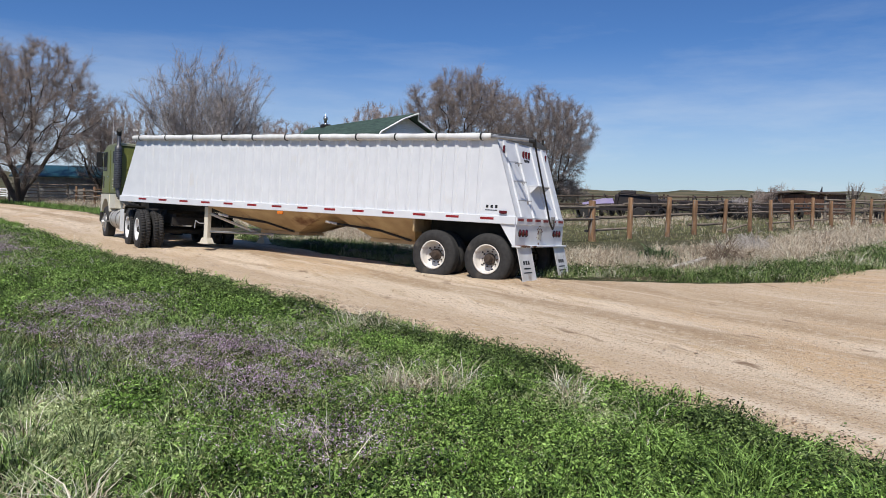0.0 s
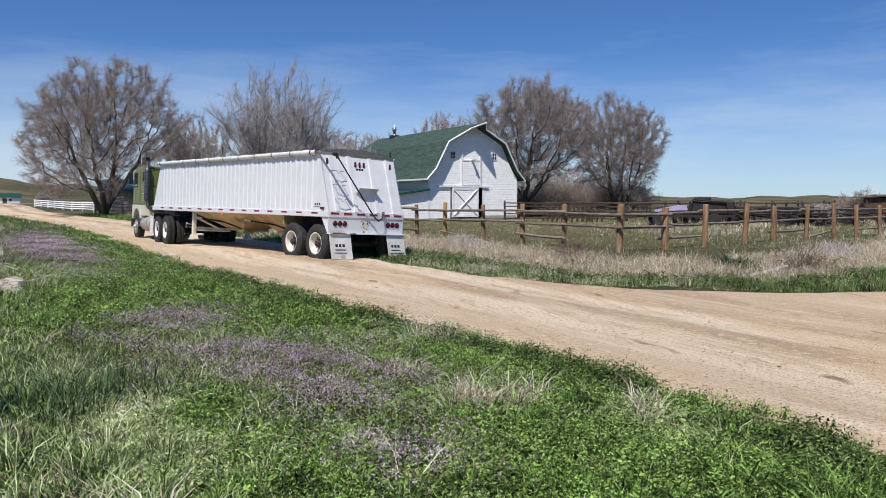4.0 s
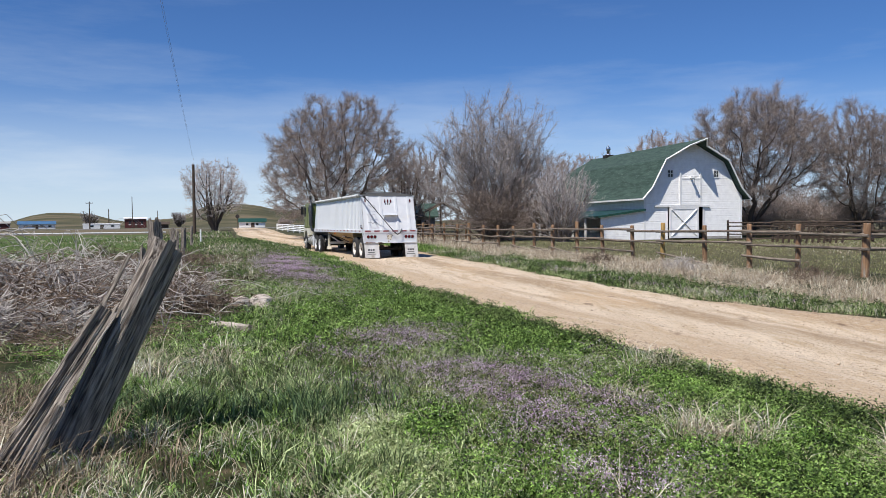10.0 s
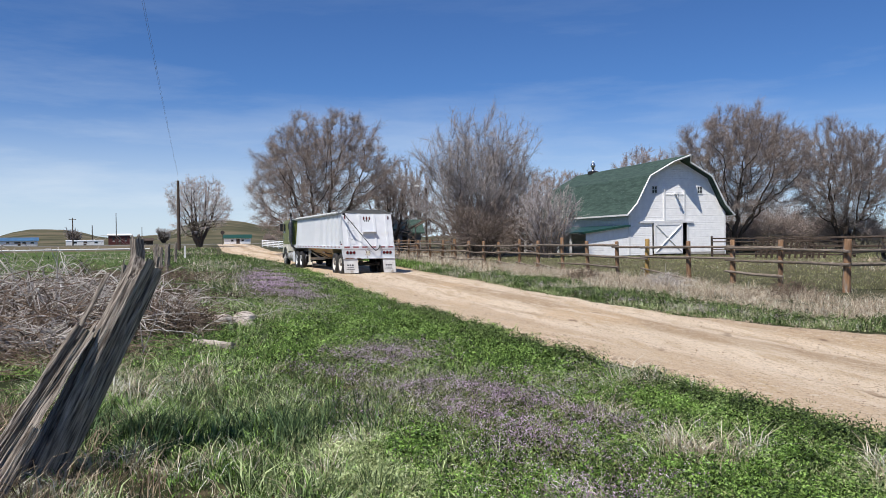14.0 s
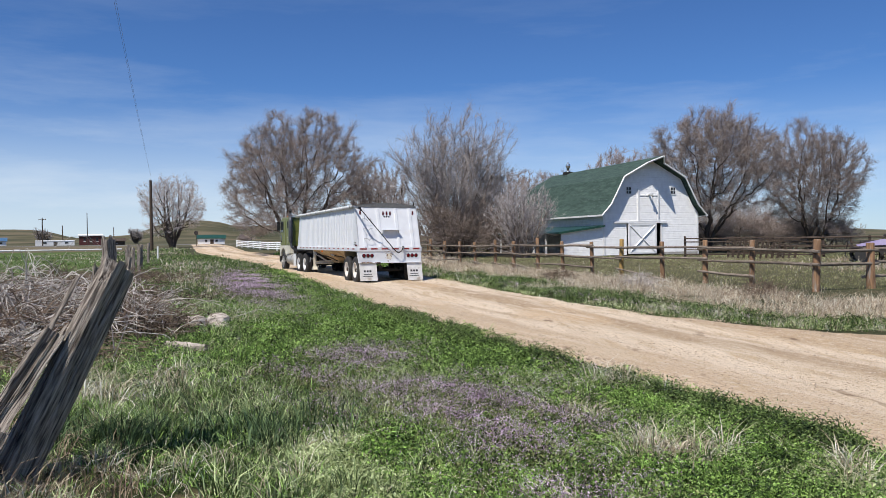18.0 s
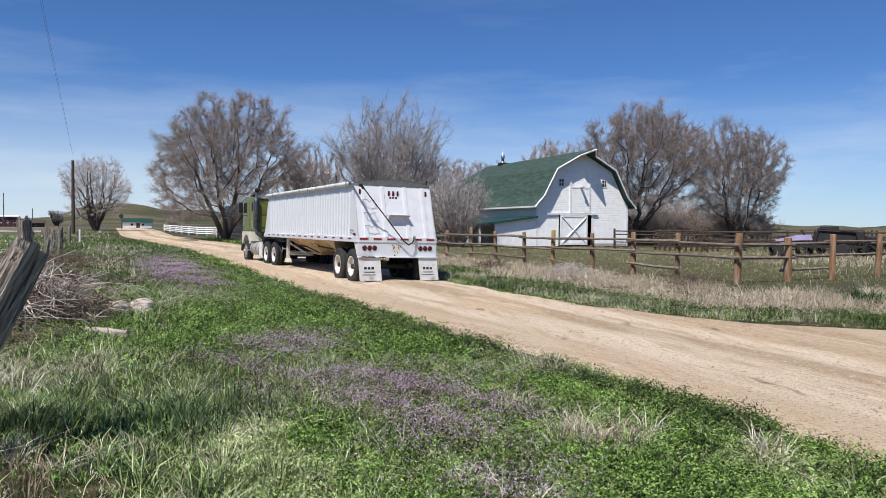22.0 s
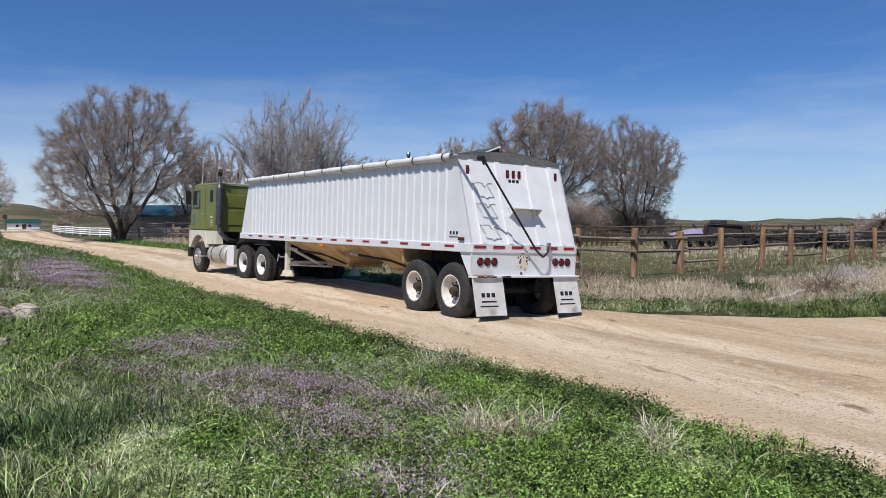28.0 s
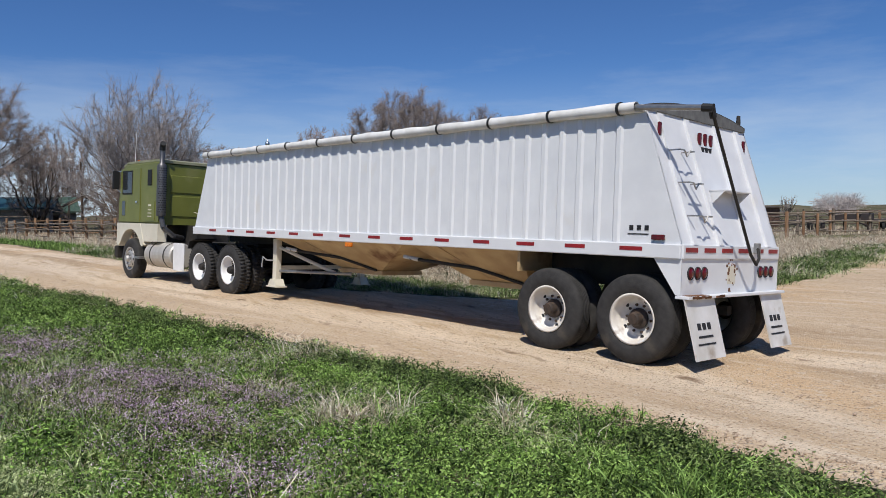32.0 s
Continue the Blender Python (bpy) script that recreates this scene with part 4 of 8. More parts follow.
def make_trailer():
    t = empty("grain_trailer", pose(0, 0, 0), "white ribbed steel hopper-bottom grain trailer with a rolled tarp", "trailer")
    W = 1.235
    outline = [(0.0, 1.33), (slope(2.88), 2.88), (slope(2.88, False), 2.88), (11.82, 1.33)]
    for s in (-1, 1):
        part("side_panel", prism(bmesh.new(), outline, s * W, s * (W - 0.03), "X"), M_WHITE, t)
    # pressed ribs on both sides
    first = None
    for s in (-1, 1):
        for i in range(37):
            y = 0.85 + i * 0.279
            if first is None:
                bm = bmesh.new()
                prism(bm, [(-0.055, 0.0), (-0.028, 0.024), (0.028, 0.024), (0.055, 0.0)], 1.36, 2.84, "Z")
                bmesh.ops.transform(bm, matrix=Matrix.Rotation(radians(90), 4, "Z"), verts=bm.verts)
                first = part("rib", bm, M_WHITE, t)
                first.matrix_basis = pose(-W, y, 0)
            else:
                r = new("rib", first.data)
                r.parent = t
                r.matrix_basis = pose(s * W, y, 0, 0, 0, 0 if s < 0 else 180)
    for rear in (True, False):
        bm = bmesh.new()
        e = -0.0 if rear else 0.0
        a, b = slope(1.33, rear), slope(2.88, rear)
        d = 0.03 if rear else -0.03
        prism(bm, [(a, 1.33), (b, 2.88), (b + d, 2.88), (a + d, 1.33)], -W + 0.002, W - 0.002, "X")
        part("end_panel", bm, M_WHITE, t, "sloping white end wall")
    for x, wd in ((-0.96, 0.05), (-0.36, 0.05), (0.36, 0.05), (0.93, 0.05)):
        bm = bmesh.new()
        prism(bm, [(slope(1.36), 1.36), (slope(2.86), 2.86), (slope(2.86) - 0.035, 2.85), (slope(1.36) - 0.035, 1.36)], x - wd, x + wd, "X")
        part("stiffener", bm, M_WHITE, t)
    for s in (-1, 1):
        part("top_rail", boxed(s * W - 0.045, 0.53, 2.83, s * W + 0.045, 11.22, 2.92, bevel=0.012), M_WHITE, t)
        part("bottom_rail", boxed(s * W - 0.04, 0.0, 1.20, s * W + 0.04, 11.84, 1.36, bevel=0.012), M_WHITE, t)
        for i in range(14):
            y = 0.62 + i * 0.79
            part("reflector", boxed(s * W + s * 0.041 - 0.003, y - 0.15, 1.275, s * W + s * 0.041 + 0.003, y + 0.15, 1.32), M_TAPERED, t)
        part("marker_lamp", boxed(s * W + s * 0.03 - 0.02, 0.2, 1.40, s * W + s * 0.03 + 0.02, 0.36, 1.46, bevel=0.01), M_RED, t)
    part("side_lamp", boxed(-W - 0.06, 5.95, 1.12, -W - 0.01, 6.12, 1.19, bevel=0.015), M_AMBER, t, "amber side marker lamp")
    part("rear_rail", boxed(-W, -0.02, 1.20, W, 0.05, 1.36, bevel=0.01), M_WHITE, t)
    for i in range(6):
        x = -1.06 + i * 0.42
        part("reflector", boxed(x - 0.13, -0.027, 1.275, x + 0.13, -0.0205, 1.325), M_TAPERED, t)
    # rear skirt with lamps
    sk = part("rear_skirt", prism(bmesh.new(), [(0.0, 1.20), (0.05, 1.20), (0.05, 0.83), (0.0, 0.83)], -W + 0.01, W - 0.01, "X"), M_WHITE, t)
    for s in (-1, 1):
        part("corner_plate", prism(bmesh.new(), [(0.0, 1.2), (0.34, 1.2), (0.06, 0.84), (0.0, 0.84)], s * W - 0.004, s * W + 0.016, "X"), M_WHITE, t)
        for k in range(3):
            x = s * (1.035 - 0.155 * k) if s < 0 else 0.725 + 0.155 * k
            lamp = part("tail_lamp", lathe(bmesh.new(), [(0.0, -0.02), (0.045, -0.018), (0.06, -0.005), (0.062, 0.01)], 20, "Y", (x, -0.005, 1.045)), M_RED, t, smooth=True)
            part("bezel", lathe(bmesh.new(), [(0.06, -0.004), (0.068, -0.012), (0.072, 0.004)], 20, "Y", (x, -0.004, 1.045)), M_BLACK, lamp)
    part("bumper_lip", boxed(-W - 0.01, -0.11, 0.80, W + 0.01, 0.06, 0.835, bevel=0.006), M_WHITE, t)
    rust = bmesh.new()
    rng = random.Random(4)
    for i in range(15):
        x = -1.2 + rng.random() * 0.75
        box(rust, x, -0.114, 0.80 + rng.random() * 0.01, x + 0.03 + rng.random() * 0.08, -0.107, 0.825 + rng.random() * 0.012)
    box(rust, -1.2, -0.10, 0.8355, -0.75, 0.0, 0.8385)
    part("rust_patch", rust, M_RUST, t)
    for i in range(26):
        a = rng.random() * 6.28
        q = 0.06 + 0.09 * rng.random()
        x, z, s2 = -0.05 + q * math.cos(a), 1.03 + q * 1.2 * math.sin(a), 0.008 + 0.018 * rng.random()
        part("worn_chip", tube(bmesh.new(), (x, -0.004, z), (x, 0.004, z), s2, seg=7), M_RUST, t)
    part("worn_plate", boxed(-0.15, -0.003, 0.93, 0.05, 0.002, 1.12), M_CREAM, t)
    for s, x0, x1 in ((-1, -1.24, -0.57), (1, 0.64, 1.24)):
        fl = part("mudflap", boxed(x0, -0.05, 0.12, x1, -0.035, 0.82), M_FLAP, t, "white steel mudflap with dark print")
        bars = bmesh.new()
        m = (x0 + x1) / 2 - 0.02
        for k in range(3):
            box(bars, m - 0.16 + k * 0.11, -0.055, 0.45, m - 0.085 + k * 0.11, -0.0505, 0.525)
        box(bars, m - 0.17, -0.055, 0.36, m + 0.15, -0.0505, 0.385)
        box(bars, m - 0.21, -0.055, 0.28, m + 0.18, -0.0505, 0.30)
        part("print", bars, M_BLACK, fl)
        fl.matrix_basis = pose(0, -0.042, 0.82, -15) @ pose(0, 0.042, -0.82)
    # marks on the side and the rear
    marks = bmesh.new()
    for k in range(3):
        box(marks, -W - 0.006, 0.62 - k * 0.10, 1.505, -W - 0.0015, 0.672 - k * 0.10, 1.56)
    box(marks, -W - 0.006, 0.42, 1.455, -W - 0.0015, 0.69, 1.468)
    part("print", marks, M_BLACK, t)
    for x in (-0.15, -0.01, 0.13):
        z = 2.64
        part("marker_lamp", boxed(x - 0.03, slope(z) - 0.04, z - 0.075, x + 0.03, slope(z) + 0.0, z + 0.075, bevel=0.015), M_RED, t)
    for x in (-1.06, 1.05):
        z = 2.66
        part("marker_lamp", boxed(x - 0.03, slope(z) - 0.035, z - 0.08, x + 0.03, slope(z) + 0.0, z + 0.08, bevel=0.015), M_RED, t)
    mk = bmesh.new()
    for k in range(3):
        z = 2.50
        box(mk, -0.14 + k * 0.09, slope(z) - 0.006, z - 0.03, -0.08 + k * 0.09, slope(z) + 0.03, z + 0.04)
    part("print", mk, M_BLACK, t)
    # rungs on the rear wall
    for z in (2.42, 2.05, 1.68):
        y = slope(z)
        pts = [(-1.0, y, z), (-1.0, y - 0.17, z), (-0.9, y - 0.17, z), (-0.84, y - 0.17, z - 0.07), (-0.78, y - 0.17, z), (-0.68, y - 0.17, z), (-0.68, y - 0.01, z)]
        part("rung", run(bmesh.new(), pts, 0.009, 6), M_STEEL, t)
    # work shelf, braces
    z = 2.0
    sh = bmesh.new()
    box(sh, -0.28, slope(z) - 0.23, z, 0.38, slope(z) + 0.02, z + 0.012)
    for x in (-0.27, 0.37):
        prism(sh, [(slope(z) - 0.22, z), (slope(z), z), (slope(z - 0.16), z - 0.16)], x - 0.004, x + 0.004, "X")
    part("shelf", sh, M_WHITE, t)
    # tarp, bows, roll, straps and crank
    arch = [(-W + 0.02, 2.925)] + [(x, 2.925 + 0.12 * (1 - (x / W) ** 2)) for x in np.linspace(-W + 0.1, W - 0.02, 14)]
    lower = [(x, z - 0.012) for x, z in arch[::-1]]
    part("tarp", prism(bmesh.new(), arch + lower, 0.50, 11.25), M_TARPTOP, t, "grey mesh tarp over the load bows")
    for y0 in (0.50, 11.19):
        cap = [(-W + 0.03, 2.87)] + arch + [(W - 0.03, 2.87)]
        part("end_bow", prism(bmesh.new(), cap, y0, y0 + 0.05), M_TARPTOP, t)
    roll = bmesh.new()
    n = 60
    prof = []
    for i in range(n + 1):
        y = 0.60 + (11.3 - 0.60) * i / n
        prof.append((0.060 + 0.013 * math.sin(i * math.pi / 5.0) ** 2 + rng.uniform(-0.004, 0.004), y))
    lathe(roll, prof, 14, "Y", (-W - 0.06, 0, 2.885))
    part("tarp_roll", roll, M_TARP, t, "rolled white tarp edge", smooth=True)
    for i in range(11):
        y = 0.82 + i * 1.02
        part("strap", lathe(bmesh.new(), [(0.078, y - 0.02), (0.08, y), (0.078, y + 0.02)], 14, "Y", (-W - 0.06, 0, 2.885)), M_BLACK, t)
    part("roll_shaft", tube(bmesh.new(), (-W - 0.06, 0.62, 2.885), (-W - 0.05, -0.26, 2.80), 0.033), M_STEEL, t)
    joint = bmesh.new()
    tube(joint, (-W - 0.05, -0.2, 2.805), (-W - 0.04, -0.32, 2.79), 0.046)
    tube(joint, (-W - 0.04, -0.29, 2.83), (-W + 0.02, -0.29, 2.70), 0.038)
    part("joint", joint, M_BLACK, t)
    crank = run(bmesh.new(), [(-W, -0.29, 2.76), (0.12, -0.15, 1.26), (0.28, -0.15, 1.14), (0.42, -0.12, 1.22), (0.5, -0.06, 1.36)], 0.019, 8)
    part("crank_rod", crank, M_FRAME, t)
    part("crank_hook", boxed(0.47, -0.09, 1.27, 0.53, -0.02, 1.40, bevel=0.008), M_STEEL, t)
    part("roof_lamp", lathe(bmesh.new(), [(0.0, 3.1), (0.025, 3.09), (0.03, 2.99), (0.03, 2.9)], 10, "Z", (W - 0.1, 0.56, 0)), M_FRAME, t)
    # hoppers
    for y0, y1, yc in ((8.6, 4.72, 6.75), (4.62, 2.35, 3.35)):
        bm = bmesh.new()
        top = [(-W + 0.04, y0, 1.22), (W - 0.04, y0, 1.22), (W - 0.04, y1, 1.22), (-W + 0.04, y1, 1.22)]
        hy, hx = (0.55, 0.42)
        bot = [(-hx, yc + hy, 0.72), (hx, yc + hy, 0.72), (hx, yc - hy, 0.72), (-hx, yc - hy, 0.72)]
        vt, vb = [bm.verts.new(c) for c in top], [bm.verts.new(c) for c in bot]
        for i in range(4):
            j = (i + 1) % 4
            bm.faces.new((vt[i], vt[j], vb[j], vb[i]))
        bm.faces.new(vb)
        bm.faces.new(vt[::-1])
        hp = part("hopper", bm, M_TAN, t, "tan hopper bottom streaked with rust")
        part("chute", boxed(-hx - 0.05, yc - hy - 0.08, 0.66, hx + 0.05, yc + hy + 0.08, 0.735), M_TAN, hp)
        part("gate_crank", run(bmesh.new(), [(-W + 0.12, yc + 1.3, 1.0), (-0.75, yc + 0.2, 0.92), (-0.5, yc - 0.5, 0.74)], 0.022, 8), M_FRAME, hp)
        part("crank_end", tube(bmesh.new(), (-W + 0.10, yc + 1.42, 1.02), (-W + 0.16, yc + 1.15, 0.99), 0.028), M_ALU, hp)
        seam = bmesh.new()
        tube(seam, (-W + 0.045, (y0 + yc) / 2, 1.21), (-hx - 0.005, yc + 0.1, 0.73), 0.012, seg=6)
        tube(seam, (-W + 0.30, y0 - (y0 - yc) * 0.25, 1.06), (-W + 0.30, y1 + (yc - y1) * 0.25, 1.06), 0.012, seg=6)
        part("seam", seam, M_TAN, hp)
    # chassis
    for x in (-0.45, 0.45):
        part("chassis_rail", boxed(x - 0.05, 0.05, 0.84, x + 0.05, 2.6, 1.2), M_FRAME, t)
        part("chassis_rail", boxed(x - 0.05, 8.6, 1.05, x + 0.05, 11.6, 1.2), M_FRAME, t)
    part("coupling_plate", boxed(-0.5, 9.6, 1.08, 0.5, 11.5, 1.13), M_FRAME, t)
    part("rear_cross_member", boxed(-1.0, 0.06, 0.9, 1.0, 0.16, 1.2), M_FRAME, t)
    part("back_wall", boxed(-W + 0.05, 2.36, 0.95, W - 0.05, 2.40, 1.21), M_TAN, t)
    for y in (0.60, 1.845):
        part("axle", tube(bmesh.new(), (-0.8, y, 0.52), (0.8, y, 0.52), 0.07), M_FRAME, t)
        for x in (-0.62, 0.5):
            part("spring", boxed(x, y - 0.3, 0.5, x + 0.12, y + 0.3, 0.62), M_FRAME, t)
        part("brake_can", tube(bmesh.new(), (-0.3, y - 0.28, 0.62), (-0.3, y - 0.1, 0.62), 0.09), M_FRAME, t)
        for s in (-1, 1):
            at = (s * 1.24, y, 0.52)
            WHEELS.append((wheel(t, at, s), at, s, "trailer"))
    for s in (-1, 1):
        leg = boxed(s * 1.02 - 0.06, 8.62, 0.42, s * 1.02 + 0.06, 8.75, 1.22, bevel=0.01)
        prism(leg, [(8.53, 0.3), (8.85, 0.3), (8.76, 0.44), (8.61, 0.44)], s * 1.02 - 0.1, s * 1.02 + 0.1, "X")
        box(leg, s * 1.02 - 0.12, 8.5, 0.285, s * 1.02 + 0.12, 8.88, 0.31)
        lg = part("landing_leg", leg, M_CREAM, t)
        part("brace", tube(bmesh.new(), (s * 1.0, 8.6, 1.05), (s * 0.6, 7.3, 0.62), 0.035), M_CREAM, lg)
        part("slide_bar", tube(bmesh.new(), (s * 1.0, 8.6, 0.6), (s * 0.55, 6.9, 0.64), 0.03), M_STEEL, lg)
    part("leg_cross_bar", boxed(-1.0, 8.65, 0.62, 1.0, 8.72, 0.70), M_CREAM, t)
    lift_body(t)
    part("leg_crank", run(bmesh.new(), [(-1.08, 8.72, 0.8), (-1.18, 8.8, 0.8), (-1.18, 8.95, 0.86), (-1.2, 8.95, 0.66)], 0.014, 6), M_ALU, t)
    return t


def make_tractor():
    k = empty("tractor_unit", pose(0, 0, 0), "olive green cabover truck tractor with cream lower skirts", "truck")
    R, F, B, T = 2.85, 5.35, 1.42, 2.96
    # cab shell with a rounded roof edge
    cab = bmesh.new()
    prism(cab, [(R, B), (R, T - 0.08), (R + 0.1, T), (F - 0.42, T), (F - 0.2, T - 0.12), (F, 2.1), (F + 0.02, B)], -1.17, 1.17, "X")
    bmesh.ops.bevel(cab, geom=[e for e in cab.edges if abs(e.verts[0].co.x - e.verts[1].co.x) < 0.01], offset=0.05, segments=3, affect="EDGES")
    cb = part("cab", cab, M_OLIVE, k, smooth=False)
    part("roof", prism(bmesh.new(), [(R - 0.03, T - 0.05), (R - 0.03, T + 0.01), (R + 0.2, T + 0.05), (F - 0.5, T + 0.05), (F - 0.15, T - 0.04), (F - 0.2, T - 0.06)], -1.12, 1.12, "X"), M_CABROOF, cb)
    for z0, z1 in ((1.62, 2.12), (2.2, 2.62)):
        part("back_panel", boxed(-0.9, R - 0.02, z0, 0.9, R + 0.02, z1, bevel=0.014), M_OLIVE, cb)
    for s in (-1, 1):
        dr = boxed(s * 1.175 - 0.012, 3.95, 1.46, s * 1.175 + 0.012, 5.2, 2.82, bevel=0.008)
        d = part("door", dr, M_OLIVE, cb)
        part("window", boxed(s * 1.19 - 0.006, 4.45, 2.2, s * 1.19 + 0.006, 5.0, 2.74, bevel=0.004), M_GLASS, d)
        part("window_frame", run(bmesh.new(), [(s * 1.19, 4.43, 2.18), (s * 1.19, 4.43, 2.76), (s * 1.19, 5.02, 2.76), (s * 1.19, 5.02, 2.18), (s * 1.19, 4.43, 2.18)], 0.014, 6), M_BLACK, d)
        part("door_handle", boxed(s * 1.2 - 0.012, 4.05, 1.95, s * 1.2 + 0.012, 4.17, 1.99), M_CHROME, d)
        part("kick_window", boxed(s * 1.19 - 0.006, 4.85, 1.62, s * 1.19 + 0.006, 5.05, 2.0, bevel=0.004), M_GLASS, d)
        part("sleeper_window", boxed(s * 1.178 - 0.012, 3.3, 2.38, s * 1.178 + 0.012, 3.52, 2.76, bevel=0.01), M_BLACK, cb)
        part("mirror", boxed(s * 1.30 - 0.09, 5.18, 2.3, s * 1.30 + 0.09, 5.24, 2.78, bevel=0.02), M_BLACK, cb)
        part("mirror_arm", run(bmesh.new(), [(s * 1.17, 5.15, 2.78), (s * 1.30, 5.21, 2.74), (s * 1.30, 5.21, 2.32), (s * 1.17, 5.15, 2.2)], 0.012, 6), M_CHROME, cb)
        part("hatch", boxed(s * 1.176 - 0.006, 3.1, 1.5, s * 1.176 + 0.006, 3.62, 2.0), M_OLIVE, cb)
        pr = bmesh.new()
        for z, w in ((1.86, 0.16), (1.76, 0.2), (1.68, 0.22), (1.60, 0.22)):
            box(pr, s * 1.183 - 0.003, 3.37 - w / 2, z, s * 1.183 + 0.003, 3.37 + w / 2, z + 0.045 if z > 1.8 else z + 0.022)
        part("print", pr, M_CREAM, cb)
        # cream skirts with the wheel arch
        part("skirt", prism(bmesh.new(), [(2.9, 1.0), (2.9, 1.43), (3.9, 1.43), (3.9, 1.2), (3.75, 0.98)], s * 1.18, s * 0.95, "X"), M_CREAM, k)
        arch = [(3.9, 1.43), (5.36, 1.43), (5.36, 0.85), (5.22, 0.85)] + [(4.5 + 0.7 * math.cos(a), 0.62 + 0.66 * math.sin(a)) for a in np.linspace(0.5, 2.7, 12)] + [(3.78, 0.86), (3.66, 0.9)]
        part("wheel_arch", prism(bmesh.new(), arch, s * 1.19, s * 0.98, "X"), M_CREAM, k)
        part("step", boxed(s * 1.15 - 0.12, 3.7, 0.55, s * 1.15 + 0.06, 4.0, 0.6), M_STEEL, k)
        tk = part("fuel_tank", lathe(bmesh.new(), [(0.0, 2.12), (0.28, 2.12), (0.31, 2.16), (0.31, 3.52), (0.28, 3.56), (0.0, 3.56)], 28, "Y", (s * 0.92, 0, 0.68)), M_TANK, k, smooth=False)
        for y in (2.45, 3.2):
            part("tank_band", lathe(bmesh.new(), [(0.315, y - 0.03), (0.32, y), (0.315, y + 0.03)], 28, "Y", (s * 0.92, 0, 0.68)), M_FRAME, tk)
        part("splash_panel", boxed(s * 1.17 - 0.012, 1.48, 0.36, s * 1.17 + 0.012, 2.02, 1.0, bevel=0.006), M_RIMCLEAN, k)
        for y in (-0.65, 0.62):
            at = (s * 1.24, y, 0.52)
            WHEELS.append((wheel(k, at, s, rim=M_RIMCLEAN, tread=True, hub=M_FRAME), at, s, "tractor"))
        at = (s * 1.19, 4.5, 0.52)
        WHEELS.append((wheel(k, at, s, dual=False, rim=M_RIMPOLISH, hub=M_RIMPOLISH), at, s, "tractor"))
        part("quarter_fender", prism(bmesh.new(), [(1.22, 0.9), (1.16, 1.1), (0.95, 1.13), (0.95, 1.1), (1.13, 1.07), (1.19, 0.9)], s * 1.22, s * 0.66, "X"), M_FRAME, k)
        part("rail", boxed(s * 0.43 - 0.045, -1.3, 0.72, s * 0.43 + 0.045, 5.2, 0.98), M_FRAME, k)
    st = part("exhaust_muffler", lathe(bmesh.new(), [(0.105, 1.62), (0.112, 1.66), (0.112, 2.82), (0.095, 2.86), (0.056, 2.9), (0.056, 3.22)], 20, "Z", (-1.16, 2.78, 0)), M_STACK, k, "perforated dull grey exhaust muffler", smooth=True)
    pf = bmesh.new()
    for i in range(20):
        for j in range(9):
            a = -2.6 + 0.34 * j + (0.17 if i % 2 else 0)
            c = Vector((-1.16 + 0.113 * math.cos(a), 2.78 + 0.113 * math.sin(a), 1.72 + i * 0.055))
            d = Vector((math.cos(a), math.sin(a), 0)) * 0.003
            tube(pf, c - d, c + d, 0.013, seg=5)
    tagged(part("perforation", pf, M_BLACK, st), kind="stuff")
    part("stack_tip", run(bmesh.new(), [(-1.16, 2.78, 3.2), (-1.16, 2.76, 3.3), (-1.18, 2.68, 3.36)], 0.07, 12), M_BLACK, st)
    part("exhaust_pipe", run(bmesh.new(), [(-1.16, 2.78, 1.64), (-1.12, 2.72, 1.35), (-0.85, 2.75, 1.15), (-0.5, 3.0, 1.1)], 0.062, 12), M_STACK, st)
    part("cab_lights", run(bmesh.new(), [(x, F - 0.55, T + 0.08) for x in (-0.9, -0.86)] , 0.04, 8), M_AMBER, cb)
    part("horn", tube(bmesh.new(), (-0.5, F - 0.9, T + 0.1), (-0.5, F - 0.2, T + 0.1), 0.03, 0.06), M_CHROME, cb)
    part("antenna", tube(bmesh.new(), (-1.0, F - 0.6, T), (-1.0, F - 0.65, T + 0.85), 0.008, 0.004), M_RIMCLEAN, cb)
    part("windscreen", boxed(-1.0, F - 0.02, 2.14, 1.0, F + 0.0, 2.7, Matrix.Translation((0, F, 2.12)) @ Matrix.Rotation(radians(14), 4, "X") @ Matrix.Translation((0, -F, -2.12))), M_GLASS, cb)
    part("bumper", boxed(-1.2, F - 0.05, 0.5, 1.2, F + 0.14, 0.82, bevel=0.03), M_FRAME, k)
    part("fifth_wheel", boxed(-0.45, -0.5, 0.98, 0.45, 0.5, 1.08, bevel=0.02), M_FRAME, k)
    part("deck", boxed(-0.5, 1.1, 0.99, 0.5, 2.7, 1.03), M_FRAME, k)
    part("engine", boxed(-0.42, 2.4, 0.75, 0.42, 4.6, 1.42), M_FRAME, k)
    for y in (-0.65, 0.62, 4.5):
        part("axle", tube(bmesh.new(), (-0.8, y, 0.52), (0.8, y, 0.52), 0.08), M_FRAME, k)
    part("rear_light_bar", boxed(-0.5, -1.34, 0.7, 0.5, -1.28, 0.9), M_FRAME, k)
    for i, (r0, dz) in enumerate(((0.012, 0.0), (0.012, 0.06), (0.016, -0.25))):
        pts = [(-0.35 + 0.12 * i, 2.72, 1.75 + dz), (-0.25 + 0.1 * i, 2.2, 1.62 + dz), (-0.1 + 0.05 * i, 1.7, 1.7 + dz), (0.0, 1.25, 1.78 + dz * 0.5)]
        part("hose", run(bmesh.new(), pts, r0, 6), M_CABLE if i < 2 else M_FRAME, k)
    return k


